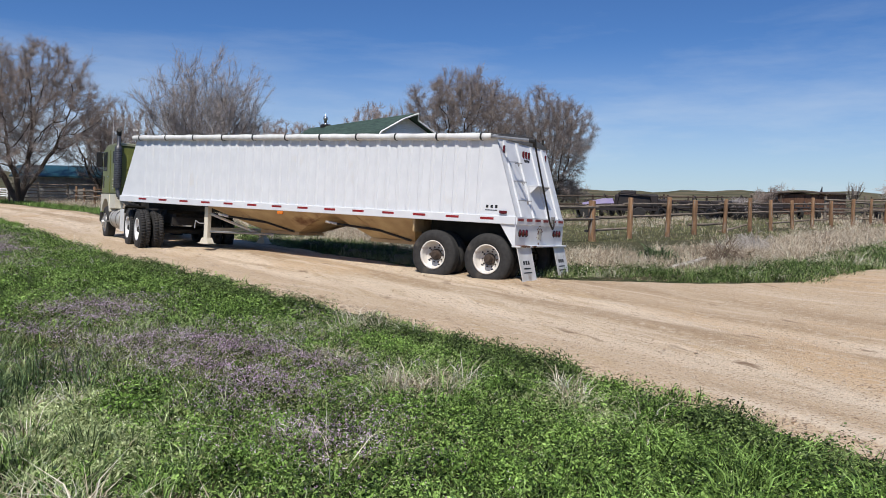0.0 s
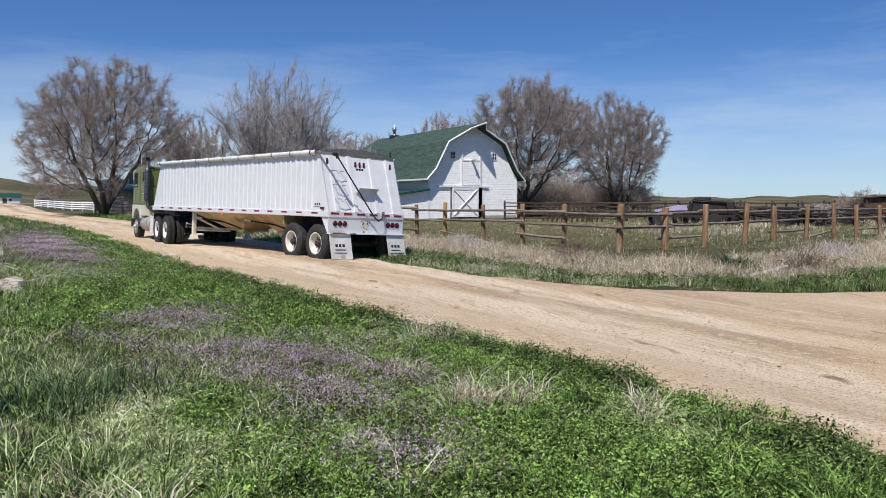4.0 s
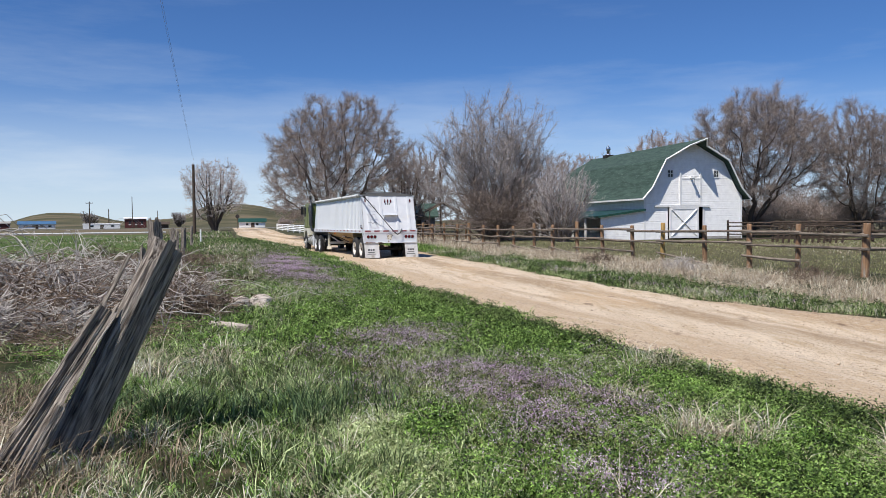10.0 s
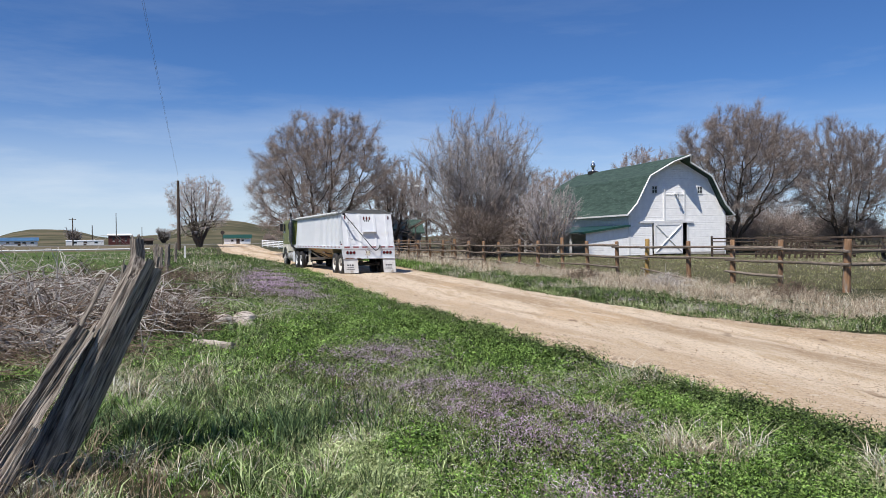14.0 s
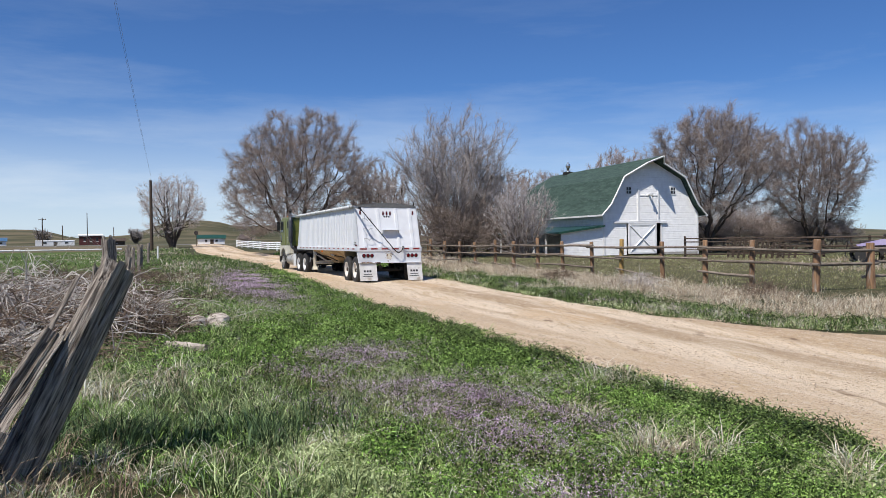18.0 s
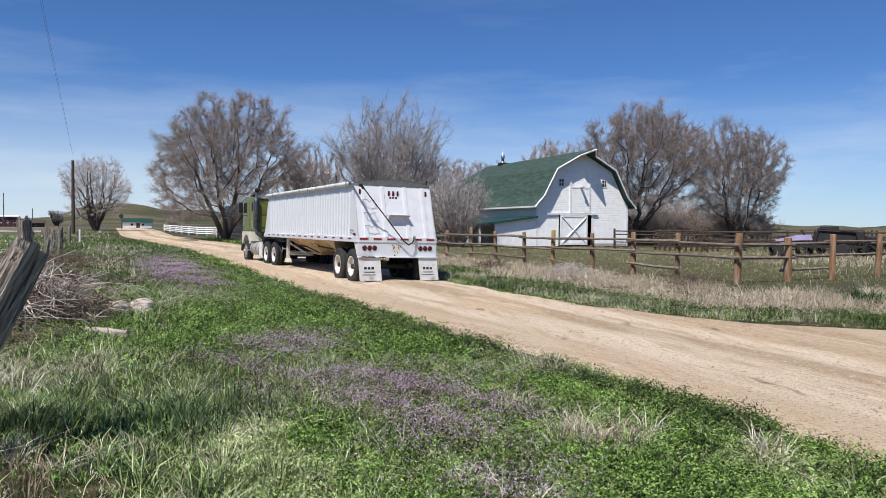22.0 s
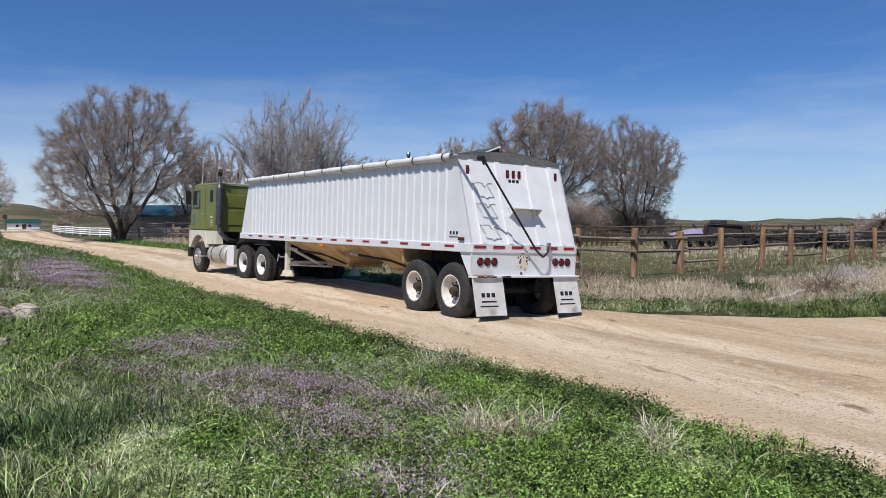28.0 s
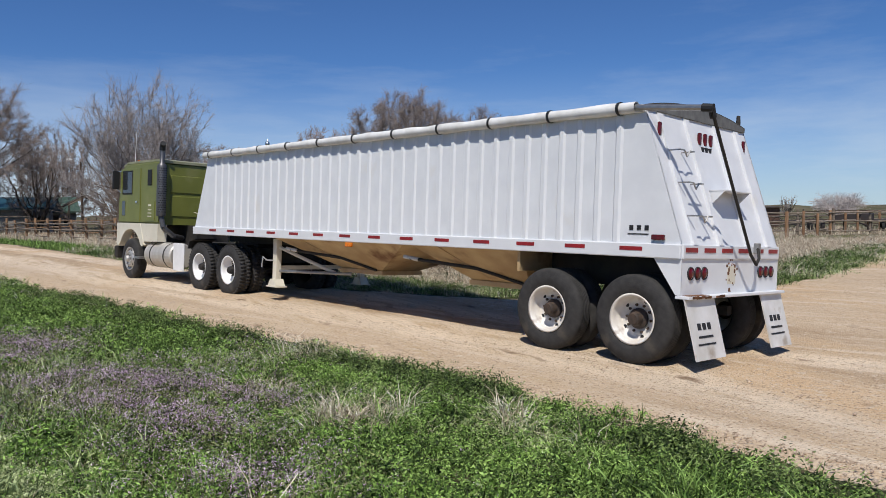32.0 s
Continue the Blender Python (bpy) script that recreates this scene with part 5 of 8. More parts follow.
TRAILER, TRACTOR = make_trailer(), make_tractor()
# ---- barn ----
def siding(mat_name, color, board):
    """White clapboard: fine horizontal laps as relief."""
    m = material(mat_name, color, 0.6, second=tuple(c * 0.9 for c in color), scale=2.5, spots=tuple(c * 0.76 for c in color), spots_scale=1.1, spots_at=0.66)
    n, l = m.node_tree.nodes, m.node_tree.links
    tc, w, b = n.new("ShaderNodeTexCoord"), n.new("ShaderNodeTexWave"), n.new("ShaderNodeBump")
    w.bands_direction, w.wave_profile = "Z", "SAW"
    w.inputs["Scale"].default_value = 0.314 / board
    l.new(tc.outputs["Object"], w.inputs["Vector"])
    l.new(w.outputs["Fac"], b.inputs["Height"])
    b.invert = True
    b.inputs["Strength"].default_value, b.inputs["Distance"].default_value = 0.9, 0.02
    l.new(b.outputs[0], n["Principled BSDF"].inputs["Normal"])
    return m


M_CLAP = siding("white_clapboard", (0.90, 0.90, 0.89), 0.15)


def make_barn():
    b = empty("barn", pose(16.1, 63.0, 0.06, 0, 0, 15), "white gambrel-roofed barn with green shingles and a lean-to", "barn")
    W, L = 9.3, 19.0
    prof = [(0, 3.6), (0.55, 4.25), (1.75, 6.5), (4.65, 8.05), (7.55, 6.5), (8.75, 4.25), (9.3, 3.6)]
    # front wall with openings left free: pieces butt against one another
    front = bmesh.new()
    prism(front, [(0, 0), (0, 2.72), (2.2, 2.72), (2.2, 0)], 0, 0.15)
    prism(front, [(5.62, 0), (5.62, 2.72), (9.3, 2.72), (9.3, 0)], 0, 0.15)
    prism(front, [(0, 2.72)] + prof + [(9.3, 2.72)], 0, 0.15)
    part("front_wall", front, M_CLAP, b)
    part("back_wall", prism(bmesh.new(), [(0, 0)] + prof + [(9.3, 0)], L - 0.15, L), M_CLAP, b)
    for x in (0.0, W - 0.15):
        part("side_wall", boxed(x, 0.15, 0, x + 0.15, L - 0.15, 3.6), M_CLAP, b)
    part("floor", boxed(0.15, 0.15, -0.1, W - 0.15, L - 0.15, 0.05), M_DARKWOOD, b)
    # roof planes; the front edge reaches out furthest at the ridge
    outer = [(-0.45, 3.42), (0.42, 4.35), (1.68, 6.66), (3.85, 7.84), (4.65, 8.28), (5.45, 7.84), (7.62, 6.66), (8.88, 4.35), (9.75, 3.42)]
    fore = [-0.62, -0.62, -0.62, -0.66, -1.9, -0.66, -0.62, -0.62, -0.62]
    for k in range(8):
        (x0, z0), (x1, z1) = outer[k], outer[k + 1]
        bm = bmesh.new()
        v = []
        for dz in (0.0, -0.12):
            v += [bm.verts.new((x0, fore[k], z0 + dz)), bm.verts.new((x1, fore[k + 1], z1 + dz)), bm.verts.new((x1, L + 0.4, z1 + dz)), bm.verts.new((x0, L + 0.4, z0 + dz))]
        for q in ((0, 1, 2, 3), (7, 6, 5, 4), (0, 4, 5, 1), (1, 5, 6, 2), (2, 6, 7, 3), (3, 7, 4, 0)):
            bm.faces.new([v[i] for i in q])
        roof = part("roof_slope", bm, M_GREENROOF, b)
        tr = bmesh.new()
        a, c = Vector((x0, fore[k] - 0.02, z0 - 0.07)), Vector((x1, fore[k + 1] - 0.02, z1 - 0.07))
        tube(tr, a, c, 0.075, seg=4)
        part("rake_trim", tr, M_BARNWHITE, roof)
    for x in (-0.47, 9.77):
        part("eave_trim", boxed(x - 0.05, -0.7, 3.28, x + 0.05, L + 0.35, 3.42), M_BARNWHITE, b)
    # soffit of the hay hood
    part("track_rail", boxed(0.9, -0.14, 2.70, 6.1, -0.02, 2.84), M_BARNWHITE, b)
    door = part("sliding_door", boxed(2.3, -0.13, 0.1, 5.02, -0.06, 2.68), M_CLAP, b, "white plank sliding door with a cross brace, part open")
    for x0, z0, x1, z1 in ((2.3, 0.1, 5.02, 0.26), (2.3, 2.5, 5.02, 2.68), (2.3, 0.26, 2.46, 2.5), (4.86, 0.26, 5.02, 2.5)):
        part("door_rail", boxed(x0, -0.165, z0, x1, -0.131, z1), M_BARNWHITE, door)
    for a, c in (((2.46, -0.15, 0.26), (4.86, -0.15, 2.5)), ((4.86, -0.15, 0.26), (2.46, -0.15, 2.5))):
        bm = bmesh.new()
        tube(bm, a, c, 0.075, seg=4)
        part("cross_brace", bm, M_BARNWHITE, door)
    part("door_post", boxed(5.5, -0.05, 0, 5.64, 0.0, 2.7), M_BARNWHITE, b)
    loft = part("loft_door", boxed(3.42, -0.06, 2.9, 5.2, -0.003, 5.0), M_CLAP, b)
    for x in (3.28, 5.2):
        part("door_frame", boxed(x, -0.09, 2.85, x + 0.14, -0.003, 5.6), M_BARNWHITE, loft)
    part("door_frame", boxed(3.42, -0.09, 5.0, 5.2, -0.003, 5.12), M_BARNWHITE, loft)
    part("hay_hook", run(bmesh.new(), [(4.35, -0.5, 5.1), (4.35, -0.5, 4.85), (4.4, -0.45, 4.7)], 0.06, 6), M_BARNWHITE, b)
    part("hay_beam", boxed(4.25, -0.75, 5.1, 4.45, -0.003, 5.2), M_BARNWHITE, b)
    for x in (2.2, 6.55):
        w = part("window", boxed(x, -0.02, 5.2, x + 0.44, -0.003, 5.76), M_DARKGLASS, b)
        for x0, z0, x1, z1 in ((x - 0.06, 5.14, x + 0.5, 5.2), (x - 0.06, 5.76, x + 0.5, 5.82), (x - 0.06, 5.2, x, 5.76), (x + 0.44, 5.2, x + 0.5, 5.76), (x + 0.205, 5.2, x + 0.235, 5.76), (x, 5.465, x + 0.44, 5.495)):
            part("window_frame", boxed(x0, -0.055, z0, x1, -0.022, z1), M_BARNWHITE, w)
    for x in (0.0, 9.16):
        part("corner_board", boxed(x - 0.01, -0.035, 0, x + 0.15, -0.003, 3.55), M_BARNWHITE, b)
    part("base_board", boxed(5.7, -0.05, 0.0, 9.2, -0.003, 0.22), M_GREYWALL, b)
    # lean-to
    lt = bmesh.new()
    prism(lt, [(-4.3, 1.86), (-0.02, 2.42), (-0.02, 2.54), (-4.3, 1.98)], -0.3, 15.0)
    part("lean_to_roof", lt, M_LEANTO, b)
    part("lean_to_trim", prism(bmesh.new(), [(-4.3, 1.84), (-0.02, 2.40), (-0.02, 2.56), (-4.3, 2.0)], -0.36, -0.31), M_DARKGREEN, b)
    part("lean_to_wall", prism(bmesh.new(), [(-3.9, 0), (-3.9, 1.88), (-0.02, 2.38), (-0.02, 0)], 0.0, 0.12), M_CLAP, b)
    for y in (2.6, 5.2, 7.8, 10.4, 13.0):
        part("lean_to_post", boxed(-4.1, y, 0, -3.95, y + 0.15, 1.88), M_BARNWHITE, b)
    part("lean_to_back", boxed(-3.9, 14.5, 0, -0.02, 14.6, 1.9), M_DARKWOOD, b)
    # ventilator on the ridge
    v = part("ventilator", lathe(bmesh.new(), [(0.0, 9.5), (0.05, 9.45), (0.06, 9.3), (0.18, 9.25), (0.26, 9.05), (0.18, 8.85), (0.12, 8.8), (0.12, 8.55), (0.3, 8.45), (0.34, 8.2)], 16, "Z", (4.65, 15.6, 0)), M_CHROME, b, "silver and black ridge ventilator", smooth=True)
    part("vent_base", boxed(4.25, 15.2, 8.1, 5.05, 16.0, 8.42), M_FRAME, v)
    part("vent_collar", lathe(bmesh.new(), [(0.13, 8.9), (0.14, 8.75), (0.13, 8.56)], 16, "Z", (4.65, 15.6, 0)), M_FRAME, v)
    return b


make_barn()


# ---- rail fence ----
def rail_fence(name, start, way, gaps, label, tall=1.5, rails=(0.38, 0.82, 1.22), seed=1, new_at=()):
    rng = random.Random(seed)
    f = empty(name, pose(start[0], start[1], 0), label, "fence")
    s, spots = 0.0, []
    for g in [0] + list(gaps):
        s += g
        spots.append((way[0] * s + rng.uniform(-0.05, 0.05), way[1] * s + rng.uniform(-0.05, 0.05)))
    for i, (x, y) in enumerate(spots):
        z = float(height(start[0] + x, start[1] + y))
        r = rng.uniform(0.08, 0.105) * (1.25 if i == 0 else 1)
        bm = bmesh.new()
        h = tall * rng.uniform(0.95, 1.08)
        lathe(bm, [(0.001, h), (r * 0.86, h - 0.003), (r * 0.97, h - 0.03), (r * 1.0, h * 0.5), (r * 1.04, -0.3)], 10, "Z")
        for v in bm.verts:
            v.co += Vector((rng.uniform(-0.006, 0.006), rng.uniform(-0.006, 0.006), 0.02 * v.co.x))
        p = part("post", bm, M_POSTNEW if i in new_at else M_POST, f, smooth=True)
        p.matrix_basis = pose(x, y, z, rng.uniform(-2.5, 2.5), rng.uniform(-2.5, 2.5), rng.uniform(0, 360))
    for (x0, y0), (x1, y1) in zip(spots, spots[1:]):
        za, zb = float(height(start[0] + x0, start[1] + y0)), float(height(start[0] + x1, start[1] + y1))
        n = Vector((y1 - y0, x0 - x1, 0)).normalized() * -0.13
        d = Vector((x1 - x0, y1 - y0, 0)).normalized() * 0.22
        for k, h in enumerate(rails):
            if k == 0 and rng.random() < 0.35:
                continue
            j = [rng.uniform(-0.05, 0.05) for _ in range(4)]
            a = Vector((x0, y0, za + h + j[0])) + n - d
            c = Vector((x1, y1, zb + h + j[1])) + n + d
            if k == 0 and rng.random() < 0.4:
                a.z = za + 0.06
            r = rng.uniform(0.036, 0.052)
            mid = (a + c) / 2 + Vector((0, 0, rng.uniform(-0.04, 0.02)))
            bm = bmesh.new()
            tube(bm, a, mid, r * 1.1, r, 8)
            tube(bm, mid, c, r, r * 0.85, 8)
            part("rail", bm, M_RAIL, f)
    return f


CORNER = (11.8, 21.6)
rail_fence("rail_fence", CORNER, (-0.36, 0.93), (2.44, 2.14, 2.11, 2.58, 2.13, 2.27, 2.18, 2.44, 2.0, 2.5, 2.1, 2.1, 2.3, 2.3, 2.3, 2.3, 2.3, 2.3, 2.3, 2.3, 2.3, 2.3), "log rail fence with brown round posts along the dirt road", new_at=(4,), seed=3)
rail_fence("rail_fence", (CORNER[0] + 2.3 * 0.93, CORNER[1] + 2.3 * 0.36), (0.93, 0.36), (2.2, 2.5, 2.0, 2.3, 2.2, 2.1, 2.3, 2.3, 2.4, 2.6, 2.6, 2.4, 2.7, 2.7, 2.7, 2.7, 2.7, 2.7, 2.7), "log rail fence with brown round posts before a weedy yard", tall=1.42, seed=5)
joint = bmesh.new()
for h in (0.8, 1.2):
    tube(joint, (-0.2, -0.05, h), (2.4, 0.9, h - 0.03), 0.055, 0.045, 8)
jr = part("fence_rail", joint, M_RAIL)
jr.matrix_basis = pose(*CORNER, float(height(*CORNER)))
tagged(jr, "pair of weathered log rails at the fence corner", "rail")


# ---- corral, machinery and sheds beyond the fence ----
def corral(at, turn, length, label, seed, tall=1.45, rails=5, mat=None):
    rng = random.Random(seed)
    f = empty("corral_fence", pose(*at, float(height(*at)), 0, 0, turn), label, "fence")
    n = max(2, int(length / 2.4))
    for i in range(n + 1):
        x = length * i / n
        bm = bmesh.new()
        tube(bm, (x, 0, -0.2), (x + rng.uniform(-0.05, 0.05), rng.uniform(-0.05, 0.05), tall * rng.uniform(0.95, 1.15)), 0.09, 0.075, 8)
        part("post", bm, mat or M_DARKWOOD, f)
    for k in range(rails):
        for i in range(n):
            if rng.random() < 0.12:
                continue
            z = 0.25 + (tall - 0.3) * k / (rails - 1)
            x0, x1 = length * i / n - 0.1, length * (i + 1) / n + 0.1
            bm = bmesh.new()
            tube(bm, (x0, -0.09, z + rng.uniform(-0.05, 0.05)), (x1, -0.09, z + rng.uniform(-0.05, 0.05)), 0.045, seg=6)
            part("rail", bm, mat or M_DARKWOOD, f)
    return f


corral((20.5, 56.0), -22, 9.0, "dark weathered pole corral under bare trees", 1)
corral((26.5, 53.5), -30, 14.0, "dark weathered pole corral beside the yard", 2, rails=3)
corral((30.0, 60.0), -25, 22.0, "dark weathered pole corral at the back of the yard", 3, rails=4)
corral((46.0, 62.0), -40, 26.0, "dark pole corral by the pasture", 4, rails=4)
corral((38.0, 35.0), -20, 12.0, "grey pole corral behind dry weeds", 5, rails=3, mat=M_RAIL)
g = empty("leaning_gate", pose(22.5, 52.5, 0.05, 12, 0, -20), "dark slatted gate panel leaning on the corral", "gate")
for i in range(12):
    part("slat", boxed(i * 0.36, -0.03, 0.05, i * 0.36 + 0.14, 0.03, 1.45, Matrix.Rotation(radians(8), 4, "Y")), M_DARKWOOD, g)
for z in (0.3, 1.2):
    part("batten", boxed(-0.1, 0.035, z, 4.4, 0.09, z + 0.12), M_DARKWOOD, g)


def rake_wheel(parent, at, r, turn):
    bm = bmesh.new()
    lathe(bm, [(r * 0.72, -0.012), (r * 0.75, 0.0), (r * 0.72, 0.012), (r * 0.69, 0.0), (r * 0.72, -0.012)], 20, "X")
    for i in range(18):
        a = 2 * math.pi * i / 18
        tube(bm, (0, 0.08 * math.cos(a), 0.08 * math.sin(a)), (0.03, r * math.cos(a), r * math.sin(a)), 0.011, seg=4)
    w = part("rake_wheel", bm, M_MACHINE, parent)
    w.matrix_basis = pose(*at, 0, 12, turn)


def implement(at, turn, kind, label, seed):
    rng = random.Random(seed)
    m = empty("farm_implement", pose(*at, float(height(*at)), 0, 0, turn), label, "machine")
    part("beam", tube(bmesh.new(), (-2.6, 0, 0.75), (2.6, 0, 0.8), 0.06, seg=8), M_MACHINE, m)
    part("draw_bar", tube(bmesh.new(), (0, 0, 0.75), (0.3, -2.4, 0.45), 0.05, seg=8), M_MACHINE, m)
    for x in (-1.9, 1.9):
        part("tyre", lathe(bmesh.new(), [(0.2, -0.08), (0.36, -0.09), (0.38, 0.0), (0.36, 0.09), (0.2, 0.08)], 18, "X", (x, 0.4, 0.38)), M_TYRE, m)
    if kind == "rake":
        for i in range(6):
            rake_wheel(m, (-2.4 + i * 0.95, -0.3 + 0.12 * i, 0.62), 0.62, 35)
    else:
        for i in range(6):
            x = -2.3 + i * 0.9
            part("shank", run(bmesh.new(), [(x, 0, 0.78), (x, 0.5, 0.95 + rng.random() * 0.3), (x, 0.75, 0.35), (x, 0.55, 0.08)], 0.035, 6), M_MACHINE, m)
        part("seed_box", boxed(-1.3, -0.4, 0.72, 1.2, 0.5, 1.12 + 0.2 * rng.random(), bevel=0.08), M_MACHINE, m)
        part("mast", run(bmesh.new(), [(-0.5, 0, 0.75), (0, 0.1, 1.3 + rng.random() * 0.4), (0.5, 0, 0.75)], 0.04, 6), M_MACHINE, m)
    return m


for k, (x, y, turn, kind) in enumerate(((31.5, 42.0, 60, "plough"), (33.2, 41.0, -30, "rake"), (34.8, 40.2, 40, "plough"), (36.2, 40.2, -35, "rake"), (37.8, 40.4, 20, "rake"), (40.5, 41.5, -20, "plough"), (29.5, 46.0, 10, "plough"), (33.0, 47.0, -10, "rake"), (44.0, 38.5, -30, "rake"), (48.5, 36.5, -40, "plough"), (30.6, 44.6, -25, "plough"), (35.5, 43.8, 15, "plough"), (38.8, 43.0, -30, "plough"))):
    implement((x, y), turn, kind, "dark rusty hay rake with spoked wheels in dry weeds" if kind == "rake" else "dark rusty field implement parked in dry weeds", k)
wg = empty("farm_wagon", pose(28.4, 43.4, float(height(28.4, 43.4)), 0, 0, -33), "dark flatbed wagon loaded with machinery under a lilac tarp", "wagon")
part("bed", boxed(-2.4, -1.0, 0.55, 2.4, 1.0, 0.72), M_MACHINE, wg)
part("load", boxed(0.15, -0.8, 0.72, 2.9, 0.8, 1.62, bevel=0.12), M_MACHINE, wg)
part("engine_block", boxed(0.5, -0.5, 1.62, 1.5, 0.5, 1.85, bevel=0.06), M_MACHINE, wg)
part("bed_extension", boxed(2.4, -1.0, 0.55, 3.6, 1.0, 0.7), M_MACHINE, wg)
cover = bmesh.new()
prism(cover, [(-2.0, 1.0), (-0.7, 1.3), (0.0, 1.32), (0.1, 1.0), (-0.6, 0.98), (-1.9, 0.9)], -0.9, 0.9)
part("tarp", cover, M_LILAC, wg, "lilac tarp")
for x in (-1.7, 1.7):
    for y in (-1.05, 1.05):
        part("wheel", lathe(bmesh.new(), [(0.0, -0.1), (0.36, -0.1), (0.4, 0.0), (0.36, 0.1), (0.0, 0.1)], 18, "Y", (x, y, 0.4)), M_TYRE, wg)
for a, c in (((0.2, -0.9, 0.7), (0.4, -0.9, 1.7)), ((0.4, -0.9, 1.7), (2.4, -0.9, 1.5)), ((2.4, -0.9, 1.5), (2.6, -0.9, 0.7)), ((1.2, 0.9, 0.7), (1.2, 0.9, 1.75)), ((-2.4, 0.0, 0.65), (-4.6, 0.2, 0.4))):
    part("frame_bar", tube(bmesh.new(), a, c, 0.05, seg=6), M_MACHINE, wg)


def board_shed(at, turn, size, label, mat, roof, name="shed", pitch=0.35, boards=True):
    """A plank shed: walls of single boards, a low roof."""
    w, d, h = size
    s = empty(name, pose(*at, float(height(*at)) - 0.02, 0, 0, turn), label, "shed")
    if boards:
        rng = random.Random(7)
        n = int(w / 0.3)
        for i in range(n):
            part("board", boxed(w * i / n + 0.008, 0, 0, w * (i + 1) / n - 0.008, 0.04, h + pitch * rng.uniform(-0.1, 0.02)), mat, s)
        n = int(d / 0.3)
        for i in range(n):
            for x in (0.0, w - 0.04):
                part("board", boxed(x, 0.04 + (d - 0.04) * i / n + 0.008, 0, x + 0.04, 0.04 + (d - 0.04) * (i + 1) / n - 0.008, h), mat, s)
        part("back_wall", boxed(0.04, d - 0.05, 0, w - 0.04, d, h), mat, s)
    else:
        part("wall", boxed(0, 0, 0, w, d, h), mat, s)
    part("roof", prism(bmesh.new(), [(-0.25, h), (d / 2, h + pitch), (d + 0.25, h), (d + 0.25, h + 0.08), (d / 2, h + pitch + 0.09), (-0.25, h + 0.08)], -0.25, w + 0.25, "X"), roof, s)
    return s


board_shed((53.6, 49.4), 19, (4.0, 4.2, 1.8), "old brown plank shed with a low roof", M_BROWNBOARD, M_DARKWOOD, pitch=0.15)
make_tree("brush_heap", (53.0, 54.6), 40, 2.6, 4.0, "thicket", "grey brush heaped against a dark shed", M_TWIG_FAR, fine=0.7, category="brush", thick_twig=0.016)
make_tree("brush_heap", (36.5, 41.3), 41, 1.5, 3.4, "thicket", "pale heap of sticks and scrap behind old machinery", M_TWIG_GREY, fine=0.7, category="brush", thick_twig=0.014)
au = empty("loader_arm", pose(57.5, 53.5, float(height(57.5, 53.5)), 0, 0, 40), "thin dark lifting arm standing behind the shed", "machine")
for a, c in (((0, 0, 0), (0.1, 0, 2.5)), ((0.1, 0, 2.5), (0.2, 0.0, 1.9)), ((-2.6, 0, 1.9), (0.05, 0, 2.35)), ((-2.6, 0, 1.7), (-2.6, 0, 2.0)), ((0, 0.4, 0), (0.1, 0.0, 2.2))):
    part("arm", tube(bmesh.new(), a, c, 0.05, seg=6), M_MACHINE, au)
# ---- the weathered fence line and brush ----
def split_log(name, a, b, r, label, seed, parent=None, teeth=0.22, mat=None, category="post", seg=84, rings=30):
    """An old split log from a to b with deep grooves and a splintered end."""
    rng = random.Random(seed)
    a, b = Vector(a), Vector(b)
    ln = (b - a).length
    ph = [rng.uniform(0, 6.28) for _ in range(6)]
    tooth = [rng.random() ** 1.5 for _ in range(seg)]
    tooth = [max(tooth[i], 0.7 * tooth[i - 1]) for i in range(seg)]
    bm = bmesh.new()
    rows = []
    for j in range(rings + 1):
        t = j / rings
        row = []
        for i in range(seg):
            q = 2 * math.pi * i / seg
            g = 0.82 + 0.07 * math.sin(3 * q + ph[0] + t * 0.5) + 0.055 * math.sin(7 * q + ph[1] - t * 0.6) + 0.06 * math.sin(13 * q + ph[2] + t * 0.3) + 0.05 * math.sin(9 * t * 3 + ph[3] + q) + 0.045 * math.sin(29 * q + ph[3] + t * 2) + 0.16 * noise.noise(Vector((3.2 * math.cos(q), 3.2 * math.sin(q), t * ln * 2.2 + ph[4]))) - 0.55 * max(0.0, noise.noise(Vector((7 * math.cos(q), 7 * math.sin(q), t * ln * 1.1 + ph[5]))) - 0.1)
            ridge = q - 1.95
            rr = r * g * (1.12 - 0.25 * t) * 1.3 / (abs(math.cos(ridge)) + abs(math.sin(ridge))) ** 0.85
            z = ln * t if j < rings else ln * (1 - teeth * tooth[i] / max(ln, 1) * 2.2)
            if j == rings - 1:
                z = min(z, ln * (1 - teeth * tooth[i] / max(ln, 1) * 2.2) - 0.02)
            row.append(bm.verts.new((rr * math.cos(q), 0.9 * rr * math.sin(q), z)))
        rows.append(row)
    for u, w in zip(rows, rows[1:]):
        for i in range(seg):
            k = (i + 1) % seg
            bm.faces.new((u[i], u[k], w[k], w[i]))
    bm.faces.new(rows[0][::-1])
    c = bm.verts.new((0, 0, ln * (1 - teeth * 0.8 / max(ln, 1) * 2)))
    for i in range(seg):
        bm.faces.new((rows[-1][i], rows[-1][(i + 1) % seg], c))
    ob = part(name, bm, mat or M_OLD, parent, "" if parent else label)
    ob.matrix_basis = Matrix.Translation(a) @ (b - a).to_track_quat("Z", "Y").to_matrix().to_4x4()
    if not parent:
        tagged(ob, label, category)
    return ob


